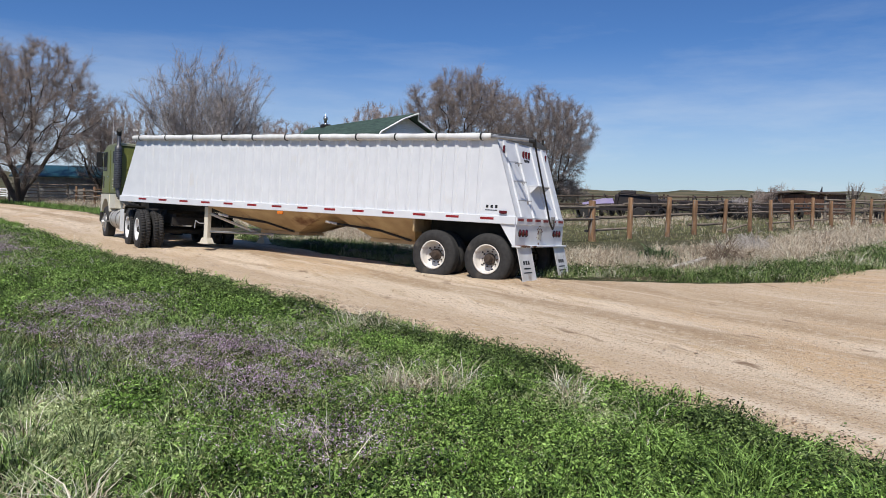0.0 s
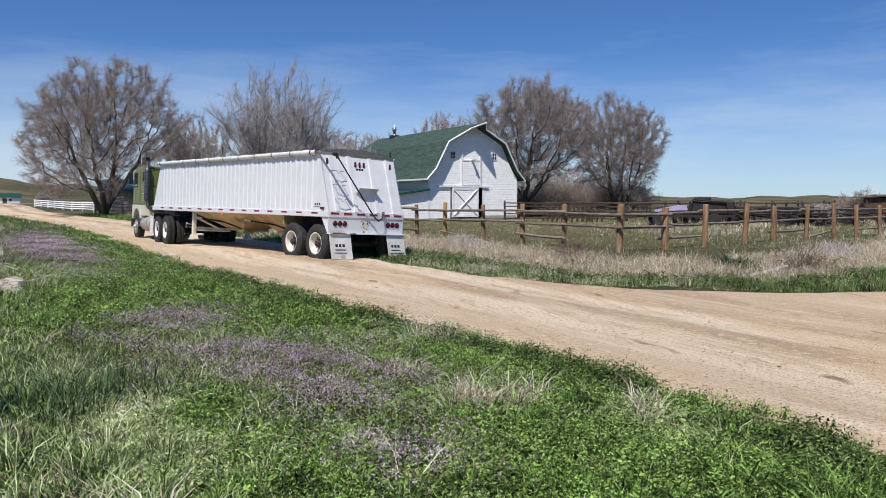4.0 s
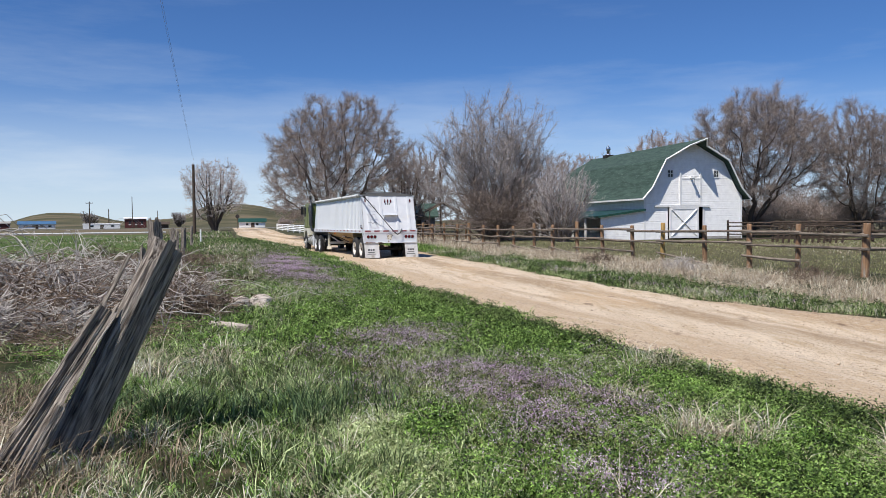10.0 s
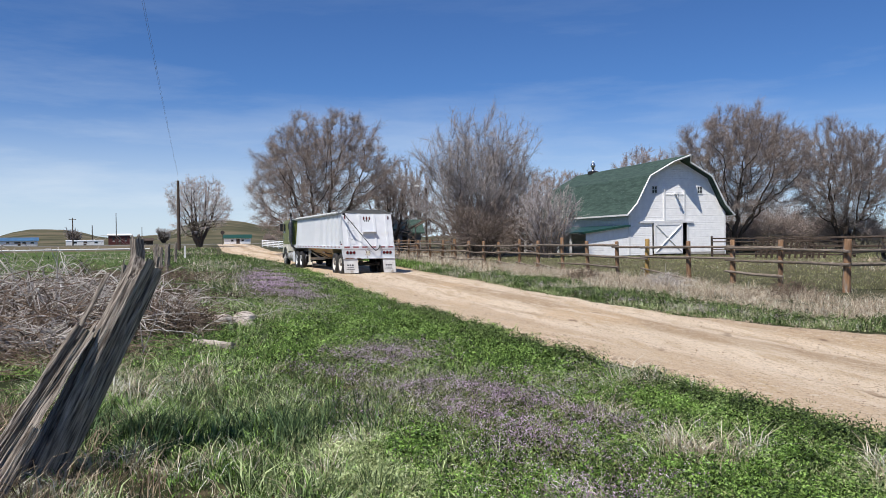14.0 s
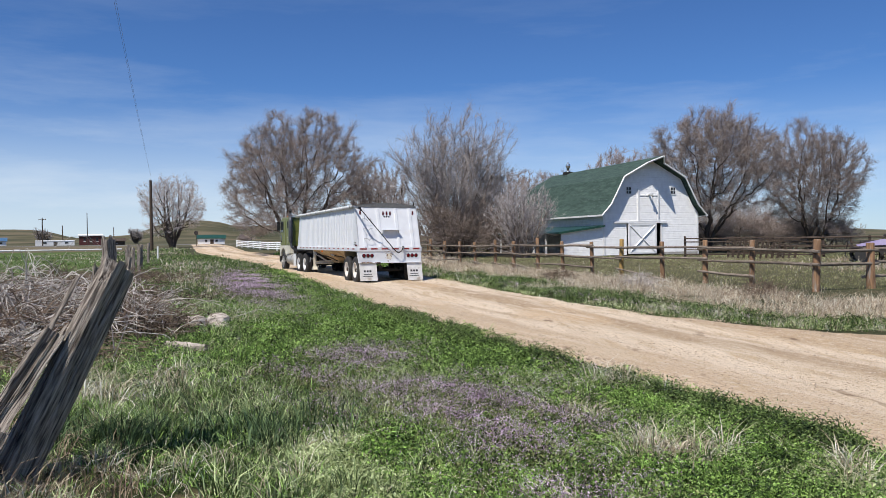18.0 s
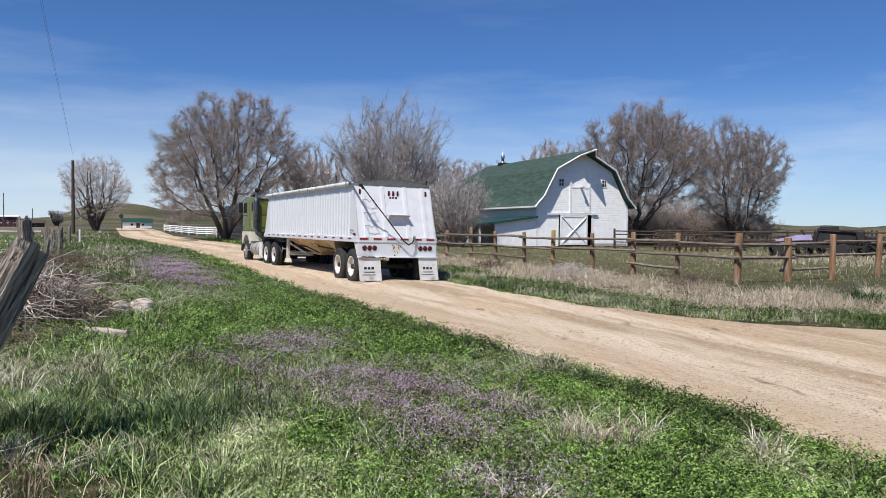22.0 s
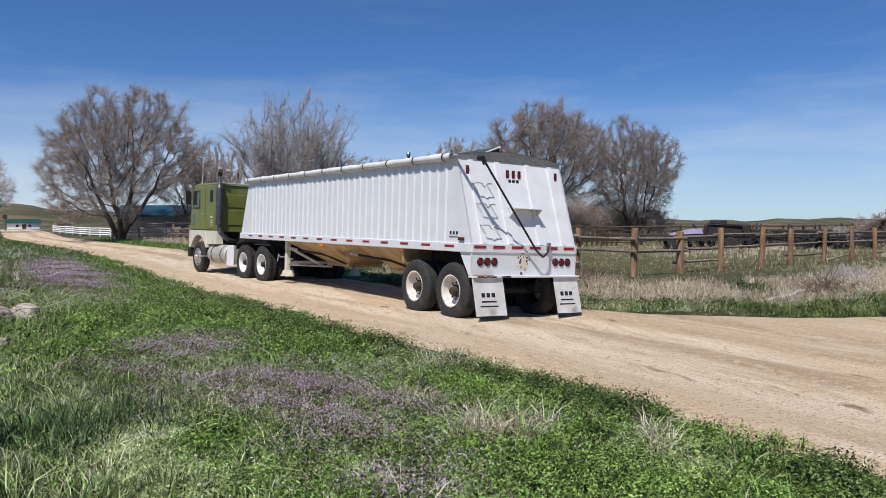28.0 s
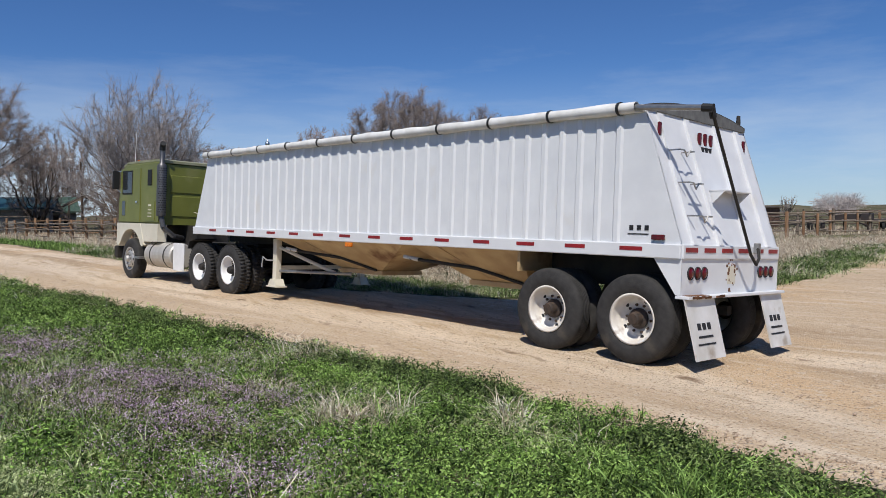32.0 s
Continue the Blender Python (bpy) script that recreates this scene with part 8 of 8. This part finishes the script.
leaves("verge_weeds", scatter(17, 3800, -5.0, 3.2, 9.0, 20.0, lambda x, y: verge(x, y) * (0.3 + 0.6 * weeds_here(x, y))), 0.15, 0.02, 14, M_LEAF, "low leafy green weeds on the verge", 17, 0.55, spread=0.05)
leaves("verge_weeds", scatter(11, 5000, -8.0, 2.0, 18.0, 40.0, lambda x, y: verge(x, y) * np.exp(-((side_of_road(x, y) - 0.6) / 0.8) ** 2) * (wob(x, y, 1.0, 6) > -0.3)), 0.18, 0.02, 8, M_LEAF, "low leafy green weeds at the road's edge", 11)
leaves("bright_weeds", scatter(12, 1500, -2.6, 4.8, 2.3, 9.0, lambda x, y: leafy_near(x, y) * np.clip(0.8 * (wob(x, y, 2.6, 9) > 0.15) + 1.2 * blob(x, y, -0.15, 6.35, 0.28, 0.25) + 0.5 * blob(x, y, 0.6, 4.6, 0.6, 0.4), 0, 1)), 0.15, 0.0135, 26, M_LEAFLIGHT, "bright green broad-leaved weeds", 12, 0.55, spread=0.035)
leaves("bright_weeds", scatter(18, 1400, -5.0, 3.0, 9.0, 20.0, lambda x, y: verge(x, y) * (wob(x, y, 1.6, 9) > 0.1)), 0.16, 0.02, 12, M_LEAFLIGHT, "bright green broad-leaved weeds", 18, 0.55, spread=0.06)
leaves("seed_heads", scatter(20, 2600, *NEAR, lambda x, y: verge(x, y) * (0.25 + 0.75 * (wob(x, y, 2.0, 5) > 0.2)) * step(x, -1.2, 0.2)), 0.16, 0.0065, 5, M_SAGE, "pale seed heads scattered among green weeds", 22, 0.7, "weeds", 0.75, 0.05)
# added dark leaves: the shade under the canes, put in as colour
for k, (x, y, w, n) in enumerate(brush_shade_spots):
    leaves("leaf_litter", scatter(90 + k, n, x - 2 * w, x + 2 * w, y - 2 * w, y + 2 * w, lambda a, b: blob(a, b, x, y, w, w * 0.8)), 0.35, 0.03, 7, M_LITTER_AND_SHADE, "dark leaves standing for the shade under dead canes", 90 + k, 0.8, "litter", 0.0, 0.06)
blades("dry_grass", scatter(31, 380, -16.0, 0.5, 16.0, 60.0, lambda x, y: verge(x, y) * (side_of_road(x, y) < 7) * np.clip(0.15 + 0.85 * (side_of_road(x, y) > 3.4) + (wob(x, y, 0.7, 3) > 0.45), 0, 1), 1.4), 0.3, 0.007, 1.0, M_DRYGRASS, "bleached dead grass along the old fence", 31, per=10, clump=0.07)
leaves("edge_weeds", scatter(32, 520, -1.0, 5.2, 2.3, 16.0, lambda x, y: verge(x, y) ** 2 * np.exp(-((side_of_road(x, y) - 0.25) / 0.25) ** 2) * (wob(x, y, 1.7, 8) > -0.05)), 0.22, 0.0135, 44, M_LEAFDEEP, "dark bushy weeds at the road's edge", 32, 0.6, spread=0.05)
blades("dry_weeds", scatter(33, 1100, -30.0, -8.0, 14.0, 36.0, lambda x, y: (side_of_road(x, y) > 6.5) * (0.4 + 0.6 * (wob(x, y, 0.6, 2) > 0)), 1.3), 0.32, 0.007, 1.0, M_STRAW, "dead weeds before the green field", 33, "weeds", per=14, clump=0.14)
blades("tall_grass", scatter(34, 800, -30.0, -8.0, 12.0, 36.0, lambda x, y: (side_of_road(x, y) > 6.0) * (0.4 + 0.6 * (wob(x, y, 0.6, 6) > 0)), 1.3), 0.3, 0.008, 0.9, M_GRASS, "tall grass before the green field", 34, per=14, clump=0.12)
leaves("flower_foliage", scatter(13, 6000, -3.0, 4.0, 3.2, 12.5, lambda x, y: verge(x, y) * flowers_here(x, y)), 0.13, 0.014, 11, M_LEAFDUSK, "dusky foliage of low flowering weeds", 13, 0.6, spread=0.035)
leaves("purple_flowers", scatter(14, 8500, -3.0, 4.0, 3.2, 12.5, lambda x, y: verge(x, y) * flowers_here(x, y) ** 1.4 * (0.3 + 0.7 * (wob(x, y, 3.1, 2) > -0.1))), 0.15, 0.0078, 6, M_PURPLE, "low purple wildflowers in bloom", 14, 0.6, "flowers", 0.72, 0.018)
leaves("flower_foliage", scatter(15, 9000, -14.0, 0.0, 13.0, 55.0, lambda x, y: verge(x, y) * flowers_here(x, y)), 0.15, 0.013, 8, M_LEAFDUSK, "dusky foliage of low flowering weeds", 15, 0.6)
leaves("purple_flowers", scatter(16, 8000, -14.0, 0.0, 13.0, 55.0, lambda x, y: verge(x, y) * flowers_here(x, y) ** 1.3 * (wob(x, y, 1.4, 2) > -0.2)), 0.17, 0.010, 5, M_PURPLE, "low purple wildflowers in bloom", 16, 0.5, "flowers", 0.8, 0.04)


# the verge round and behind the viewer
AROUND = (-8.0, 6.5, -8.0, 2.4)
blades("verge_grass", scatter(36, 3400, *AROUND, verge), 0.15, 0.015, 0.95, M_GRASS, "fresh green grass on the road verge", 36, per=9, clump=0.04)
blades("tall_grass", scatter(37, 1500, *AROUND, lambda x, y: verge(x, y) * (wob(x, y, 1.6, 7) > -0.2)), 0.2, 0.014, 1.0, M_BLUEGRASS, "tall blue-green grass in loose tufts", 37, per=8, clump=0.05)


CORNER_VERGE = (2.8, 6.2, 0.2, 4.2)
blades("dry_grass", scatter(58, 210, 0.6, 5.0, 4.0, 9.5, lambda x, y: verge(x, y) * np.clip(1.4 * wob(x, y, 1.5, 9) - 0.1, 0.02, 1)), 0.13, 0.0055, 1.3, M_DRYGRASS, "wisps of bleached dead grass among green weeds", 58, per=15, clump=0.06)
blades("verge_grass", scatter(55, 420, *CORNER_VERGE, verge), 0.17, 0.012, 0.9, M_GRASS, "fresh green grass at the road's edge", 55, per=14, clump=0.04)
mounds("mounded_weeds", scatter(56, 420, *CORNER_VERGE, verge), 0.07, 0.013, 44, M_LEAF, "low mounds of leafy green weeds", 56)
mounds("edge_mounds", scatter(57, 130, *CORNER_VERGE, lambda x, y: verge(x, y) * np.exp(-((side_of_road(x, y) - 0.3) / 0.3) ** 2)), 0.09, 0.013, 70, M_LEAFDEEP, "dark rounded weeds at the road's edge", 57)


# the far side of the road
def beyond(x, y):
    """Metres past the road's far edge, by the fence side."""
    p = np.array(RIGHT[:10][::-1], float)
    o = np.argsort(p[:, 1])
    return x - np.interp(y, p[o, 1], p[o, 0])


def past_road(x, y):
    d = np.minimum(beyond(x, y), (y - np.interp(x, [7.0, 9.5, 12.5, 17, 24, 40], [14.1, 13.0, 11.9, 13.0, 16.5, 25])) * 1.0 + np.where(x < 7.0, 99, 0))
    return np.where(x < 7.0, beyond(x, y), d) + 0.25 * wob(x, y, 1.5, 1.0)


band = lambda x, y, a, b, s: step(past_road(x, y), a - s, a + s) * (1 - step(past_road(x, y), b - s, b + s))
blades("roadside_grass", scatter(21, 4200, -1.0, 30.0, 11.0, 44.0, lambda x, y: band(x, y, 0.0, 1.9 + 0.9 * wob(x, y, 0.42, 3), 0.3) * np.clip(0.5 + 0.9 * wob(x, y, 0.7, 2), 0.08, 1), 1.6), 0.2, 0.008, 0.85, M_DEEPGRASS, "green grass between the road and the fence", 21, per=8, clump=0.06)
blades("dry_grass", scatter(30, 2200, -1.0, 30.0, 11.0, 44.0, lambda x, y: band(x, y, 0.1, 2.4, 0.3) * (0.5 - 0.7 * wob(x, y, 0.7, 2)), 1.6), 0.22, 0.0055, 1.1, M_DRYGRASS, "pale dead grass mixed into the roadside green", 30, per=10, clump=0.06)
blades("roadside_grass", scatter(41, 2000, -1.0, 30.0, 11.0, 40.0, lambda x, y: band(x, y, -0.4, 0.5, 0.25) * (wob(x, y, 1.1, 5) > -0.3), 1.6), 0.07, 0.009, 1.1, M_DEEPGRASS, "low green growth creeping on to the dirt road", 41, per=9, clump=0.07)
blades("roadside_grass", scatter(22, 12000, -14.0, 3.0, 40.0, 80.0, lambda x, y: band(x, y, 0.15, 2.6, 0.4)), 0.25, 0.008, 0.7, M_GRASS, "green grass between the road and the fence", 22)
blades("roadside_weeds", scatter(23, 2600, 1.0, 24.0, 11.0, 34.0, lambda x, y: band(x, y, 0.3, 2.4, 0.3) * (wob(x, y, 0.8, 4) > 0.12)), 0.22, 0.007, 0.7, M_DEEPGRASS, "dark green weeds beyond the road", 23, "weeds", per=12, clump=0.06)
leaves("sage_mat", scatter(57, 1500, 1.0, 26.0, 11.0, 34.0, lambda x, y: band(x, y, -0.1, 2.2, 0.3) * (wob(x, y, 0.7, 2) < -0.02)), 0.09, 0.022, 14, M_SAGE, "low pale grey-green weeds beside the road", 57, 0.7, spread=0.07)
mounds("roadside_mounds", scatter(49, 1500, 1.0, 26.0, 11.0, 34.0, lambda x, y: band(x, y, 0.15, 2.3, 0.3) * (wob(x, y, 0.7, 2) > -0.05)), 0.11, 0.02, 40, M_LEAFDEEP, "rounded green weeds between the road and the fence", 49)
leaves("lilac_weeds", scatter(24, 800, 1.0, 10.0, 15.0, 34.0, lambda x, y: band(x, y, 0.3, 1.1, 0.2) * (wob(x, y, 0.9, 8) > -0.1)), 0.16, 0.013, 4, M_PURPLE, "faint lilac wildflowers beyond the road", 24, 0.5, "flowers", 0.6)
blades("dry_weeds", scatter(25, 9000, 0.0, 34.0, 13.5, 46.0, lambda x, y: band(x, y, 2.1 + 0.9 * wob(x, y, 0.42, 3), 6.2, 0.6) * (0.65 + 0.5 * wob(x, y, 0.8, 6)), 1.4), 0.38, 0.0040, 1.25, M_STRAW, "tall tan dead weeds along the rail fence", 25, "weeds")
blades("dry_weeds", scatter(48, 3000, 0.0, 34.0, 13.5, 46.0, lambda x, y: band(x, y, 2.1 + 0.9 * wob(x, y, 0.42, 3), 6.2, 0.6) * np.clip(0.5 + 0.9 * wob(x, y, 0.9, 6), 0.05, 1), 1.4), 0.28, 0.0042, 1.25, M_STRAW, "bushy tan dead weeds along the rail fence", 48, "weeds", per=34, clump=0.075)
blades("dry_weeds", scatter(26, 15000, -14.0, 3.0, 42.0, 82.0, lambda x, y: band(x, y, 2.3, 7.5, 0.6)), 0.5, 0.006, 0.8, M_STRAW, "tall tan dead weeds along the rail fence", 26, "weeds")
blades("dry_weeds", scatter(27, 9000, 10.0, 60.0, 18.0, 46.0, lambda x, y: (past_road(x, y) > 6.0) * (0.06 + 0.94 * (wob(x, y, 0.35, 3) > 0.25)) * step(x, 16, 24)), 0.34, 0.006, 0.8, M_STRAW, "sparse tan dead weeds in the yard", 27, "weeds")
blades("yard_grass", scatter(28, 10000, 4.0, 40.0, 22.0, 64.0, lambda x, y: (past_road(x, y) > 4.6) * (0.45 + 0.5 * (wob(x, y, 0.3, 5) > -0.1)), 1.3), 0.10, 0.007, 0.9, M_YARD, "short green grass in the yard by the barn", 28, per=6, clump=0.09)
blades("yard_grass", scatter(35, 500, 4.0, 40.0, 20.0, 60.0, lambda x, y: (past_road(x, y) > 4.6) * (wob(x, y, 0.4, 8) > 0.1), 1.3), 0.11, 0.006, 1.1, M_DRYGRASS, "dead grass patches in the yard by the barn", 35, per=7, clump=0.09)
blades("green_bush", scatter(29, 26, 11.4, 13.6, 15.8, 17.6, lambda x, y: blob(x, y, 12.5, 16.7, 0.22, 0.2)), 0.42, 0.02, 0.6, M_DARKGRASS, "dark green leafy clump in dry weeds", 29, "bush", per=16, clump=0.06)
for k, (x, y) in enumerate(((13.6, 15.6), (16.2, 17.6), (9.6, 20.5), (7.3, 24.0), (5.5, 28.5))):
    canes("dead_bush", (x, y), 170, 0.9, 0.75, 60 + k, "round grey dead bush in dry weeds", M_CANE if k % 2 else M_CANEDARK, 0.008, "bush")


# ---- stones on the road ----
def pebbles(seed, n, x0, x1, y0, y1, size, keep):
    rng = np.random.default_rng(seed)
    x, y = scatter(seed, n, x0, x1, y0, y1, keep)
    n = len(x)
    s = size * rng.lognormal(0, 0.38, n)
    oct_ = np.array([[1, 0, 0], [0, 1, 0], [-1, 0, 0], [0, -1, 0], [0, 0, 0.7], [0, 0, -0.7]])
    v = oct_[None] * s[:, None, None] * rng.uniform(0.6, 1.3, (n, 6, 1)) + np.stack([x, y, height(x, y) + 0.05], 1)[:, None]
    f = np.array([[0, 1, 4], [1, 2, 4], [2, 3, 4], [3, 0, 4], [1, 0, 5], [2, 1, 5], [3, 2, 5], [0, 3, 5]])
    F = (np.arange(n)[:, None, None] * 6 + f[None]).reshape(-1, 3)
    return tagged(fast("road_stones", v.reshape(-1, 3), F, M_PEBBLE), "small pale stones and clods on the dirt road", "stones", kind="stuff")


M_PEBBLE = material("pebbles", (0.64, 0.51, 0.38), 0.9, second=(0.43, 0.325, 0.24), scale=8, vary=0.4)
on_road = lambda x, y: (side_of_road(x, y) < 0.25) & (past_road(x, y) < 0.1)
windrow = lambda x, y: np.exp(-((side_of_road(x, y) + 0.6) / 0.55) ** 2) + 0.8 * np.exp(-((side_of_road(x, y) + 3.5) / 0.4) ** 2) + 0.5 * np.exp(-((side_of_road(x, y) + 5.7) / 0.5) ** 2)
pebbles(71, 13000, 1.0, 12.0, 2.5, 17.0, 0.0105, lambda x, y: on_road(x, y) * np.clip(0.05 + windrow(x, y), 0, 1))
pebbles(72, 2200, 3.0, 16.0, 3.0, 14.0, 0.008, lambda x, y: on_road(x, y) * 0.6)
pebbles(73, 2000, -6.0, 4.0, 14.0, 34.0, 0.011, lambda x, y: on_road(x, y) * (0.2 + 0.8 * np.exp(-((side_of_road(x, y) + 0.4) / 0.5) ** 2)))
# ---- what moves ----
# seconds, place of the trailer's rear end on the road, heading, pitch, lean
HAUL = [
    (0.0, 7.42, 13.97, -0.32, 39.1, 1.3, 2.9),
    (1.0, 6.39, 15.72, -0.27, 35.3, 1.0, 3.6),
    (2.0, 5.32, 17.40, -0.22, 31.7, 0.8, 3.9),
    (5.0, 2.52, 22.08, -0.09, 24.7, 0.2, 2.0),
    (7.0, 0.30, 26.86, -0.05, 22.3, -0.1, 0.3),
    (9.0, -1.96, 32.50, -0.05, 20.7, 0.0, 0.2),
    (11.0, -3.15, 35.35, -0.06, 20.6, 0.0, 0.3),
    (12.0, -3.33, 35.85, -0.07, 20.6, 0.0, 0.3),
    (13.0, -3.35, 35.95, -0.06, 20.8, 0.1, 0.4),
    (14.0, -3.10, 35.45, -0.05, 20.9, 0.0, 0.5),
    (17.0, -1.40, 30.60, -0.05, 19.9, -0.1, 0.5),
    (20.0, 0.41, 25.47, -0.07, 18.6, 0.0, 0.5),
    (22.0, 1.55, 22.30, -0.08, 18.6, 0.0, 1.0),
    (24.0, 2.75, 19.29, -0.08, 19.7, -0.1, 0.9),
    (28.0, 4.97, 13.12, -0.15, 19.7, 0.5, 2.1),
    (29.0, 5.49, 11.51, -0.16, 18.9, 0.6, 2.4),
    (30.0, 5.97, 9.90, -0.18, 18.4, 0.6, 2.7),
    (32.0, 7.12, 6.90, -0.24, 18.9, 0.8, 2.9),
]

# seconds and the tractor's heading against the trailer's
BEND = [(0, -26.5), (1, -21.3), (2, -16.3), (5, -6), (7, -3), (9, -1.5), (12, 0), (14, 0.8), (17, 2), (20, 2.4), (22, 1.4), (24, 1.2), (28, 4), (29, 4), (30, 3.2), (32, 1)]


def glide(rows, t):
    """Smooth values between rows (monotone slopes, so that a stop stays a stop)."""
    r = np.array(rows, float)
    x, v = r[:, 0], r[:, 1:]
    d = np.diff(v, axis=0) / np.diff(x)[:, None]
    m = np.zeros_like(v)
    m[1:-1] = np.where(d[:-1] * d[1:] > 0, 2 * d[:-1] * d[1:] / (d[:-1] + d[1:] + 1e-12), 0)
    m[0], m[-1] = d[0], d[-1]
    i = int(np.clip(np.searchsorted(x, t, "right") - 1, 0, len(x) - 2))
    h = x[i + 1] - x[i]
    s = (t - x[i]) / h
    return (2 * s ** 3 - 3 * s ** 2 + 1) * v[i] + (s ** 3 - 2 * s ** 2 + s) * h * m[i] + (3 * s ** 2 - 2 * s ** 3) * v[i + 1] + (s ** 3 - s ** 2) * h * m[i + 1]


def haul_pose(t):
    x, y, z, a, pitch, lean = glide(HAUL, t)
    return pose(x, y, z, 0, 0, a) @ pose(0, 0, 0, pitch, lean, 0)


def tractor_pose(t):
    return haul_pose(t) @ pose(0, 10.95, 0, 0, 0, float(glide(BEND, t)[0]))


def motions():
    times = [k * 0.1 for k in range(321)]
    poses = {"trailer": [haul_pose(t) for t in times], "tractor": [tractor_pose(t) for t in times]}
    walk(TRAILER, list(zip(times[::2], poses["trailer"][::2])))
    walk(TRACTOR, list(zip(times[::2], poses["tractor"][::2])))
    walk(SEMI, [(t, semi_pose(t)) for t in times[::5]])
    for w, at, s, who in WHEELS:
        turned, rows, last = 0.0, [], None
        for t, m in zip(times, poses[who]):
            p = m @ Vector(at)
            if last is not None:
                turned += (p - last[0]).dot(m.to_3x3() @ Vector((0, 1, 0))) / 0.52
            last = (p,)
            spin = Matrix.Rotation(-turned, 4, "X")
            rows.append((t, pose(*at) @ spin @ pose(0, 0, 0, 0, 0, 0 if s < 0 else 180)))
        walk(w, rows)


motions()
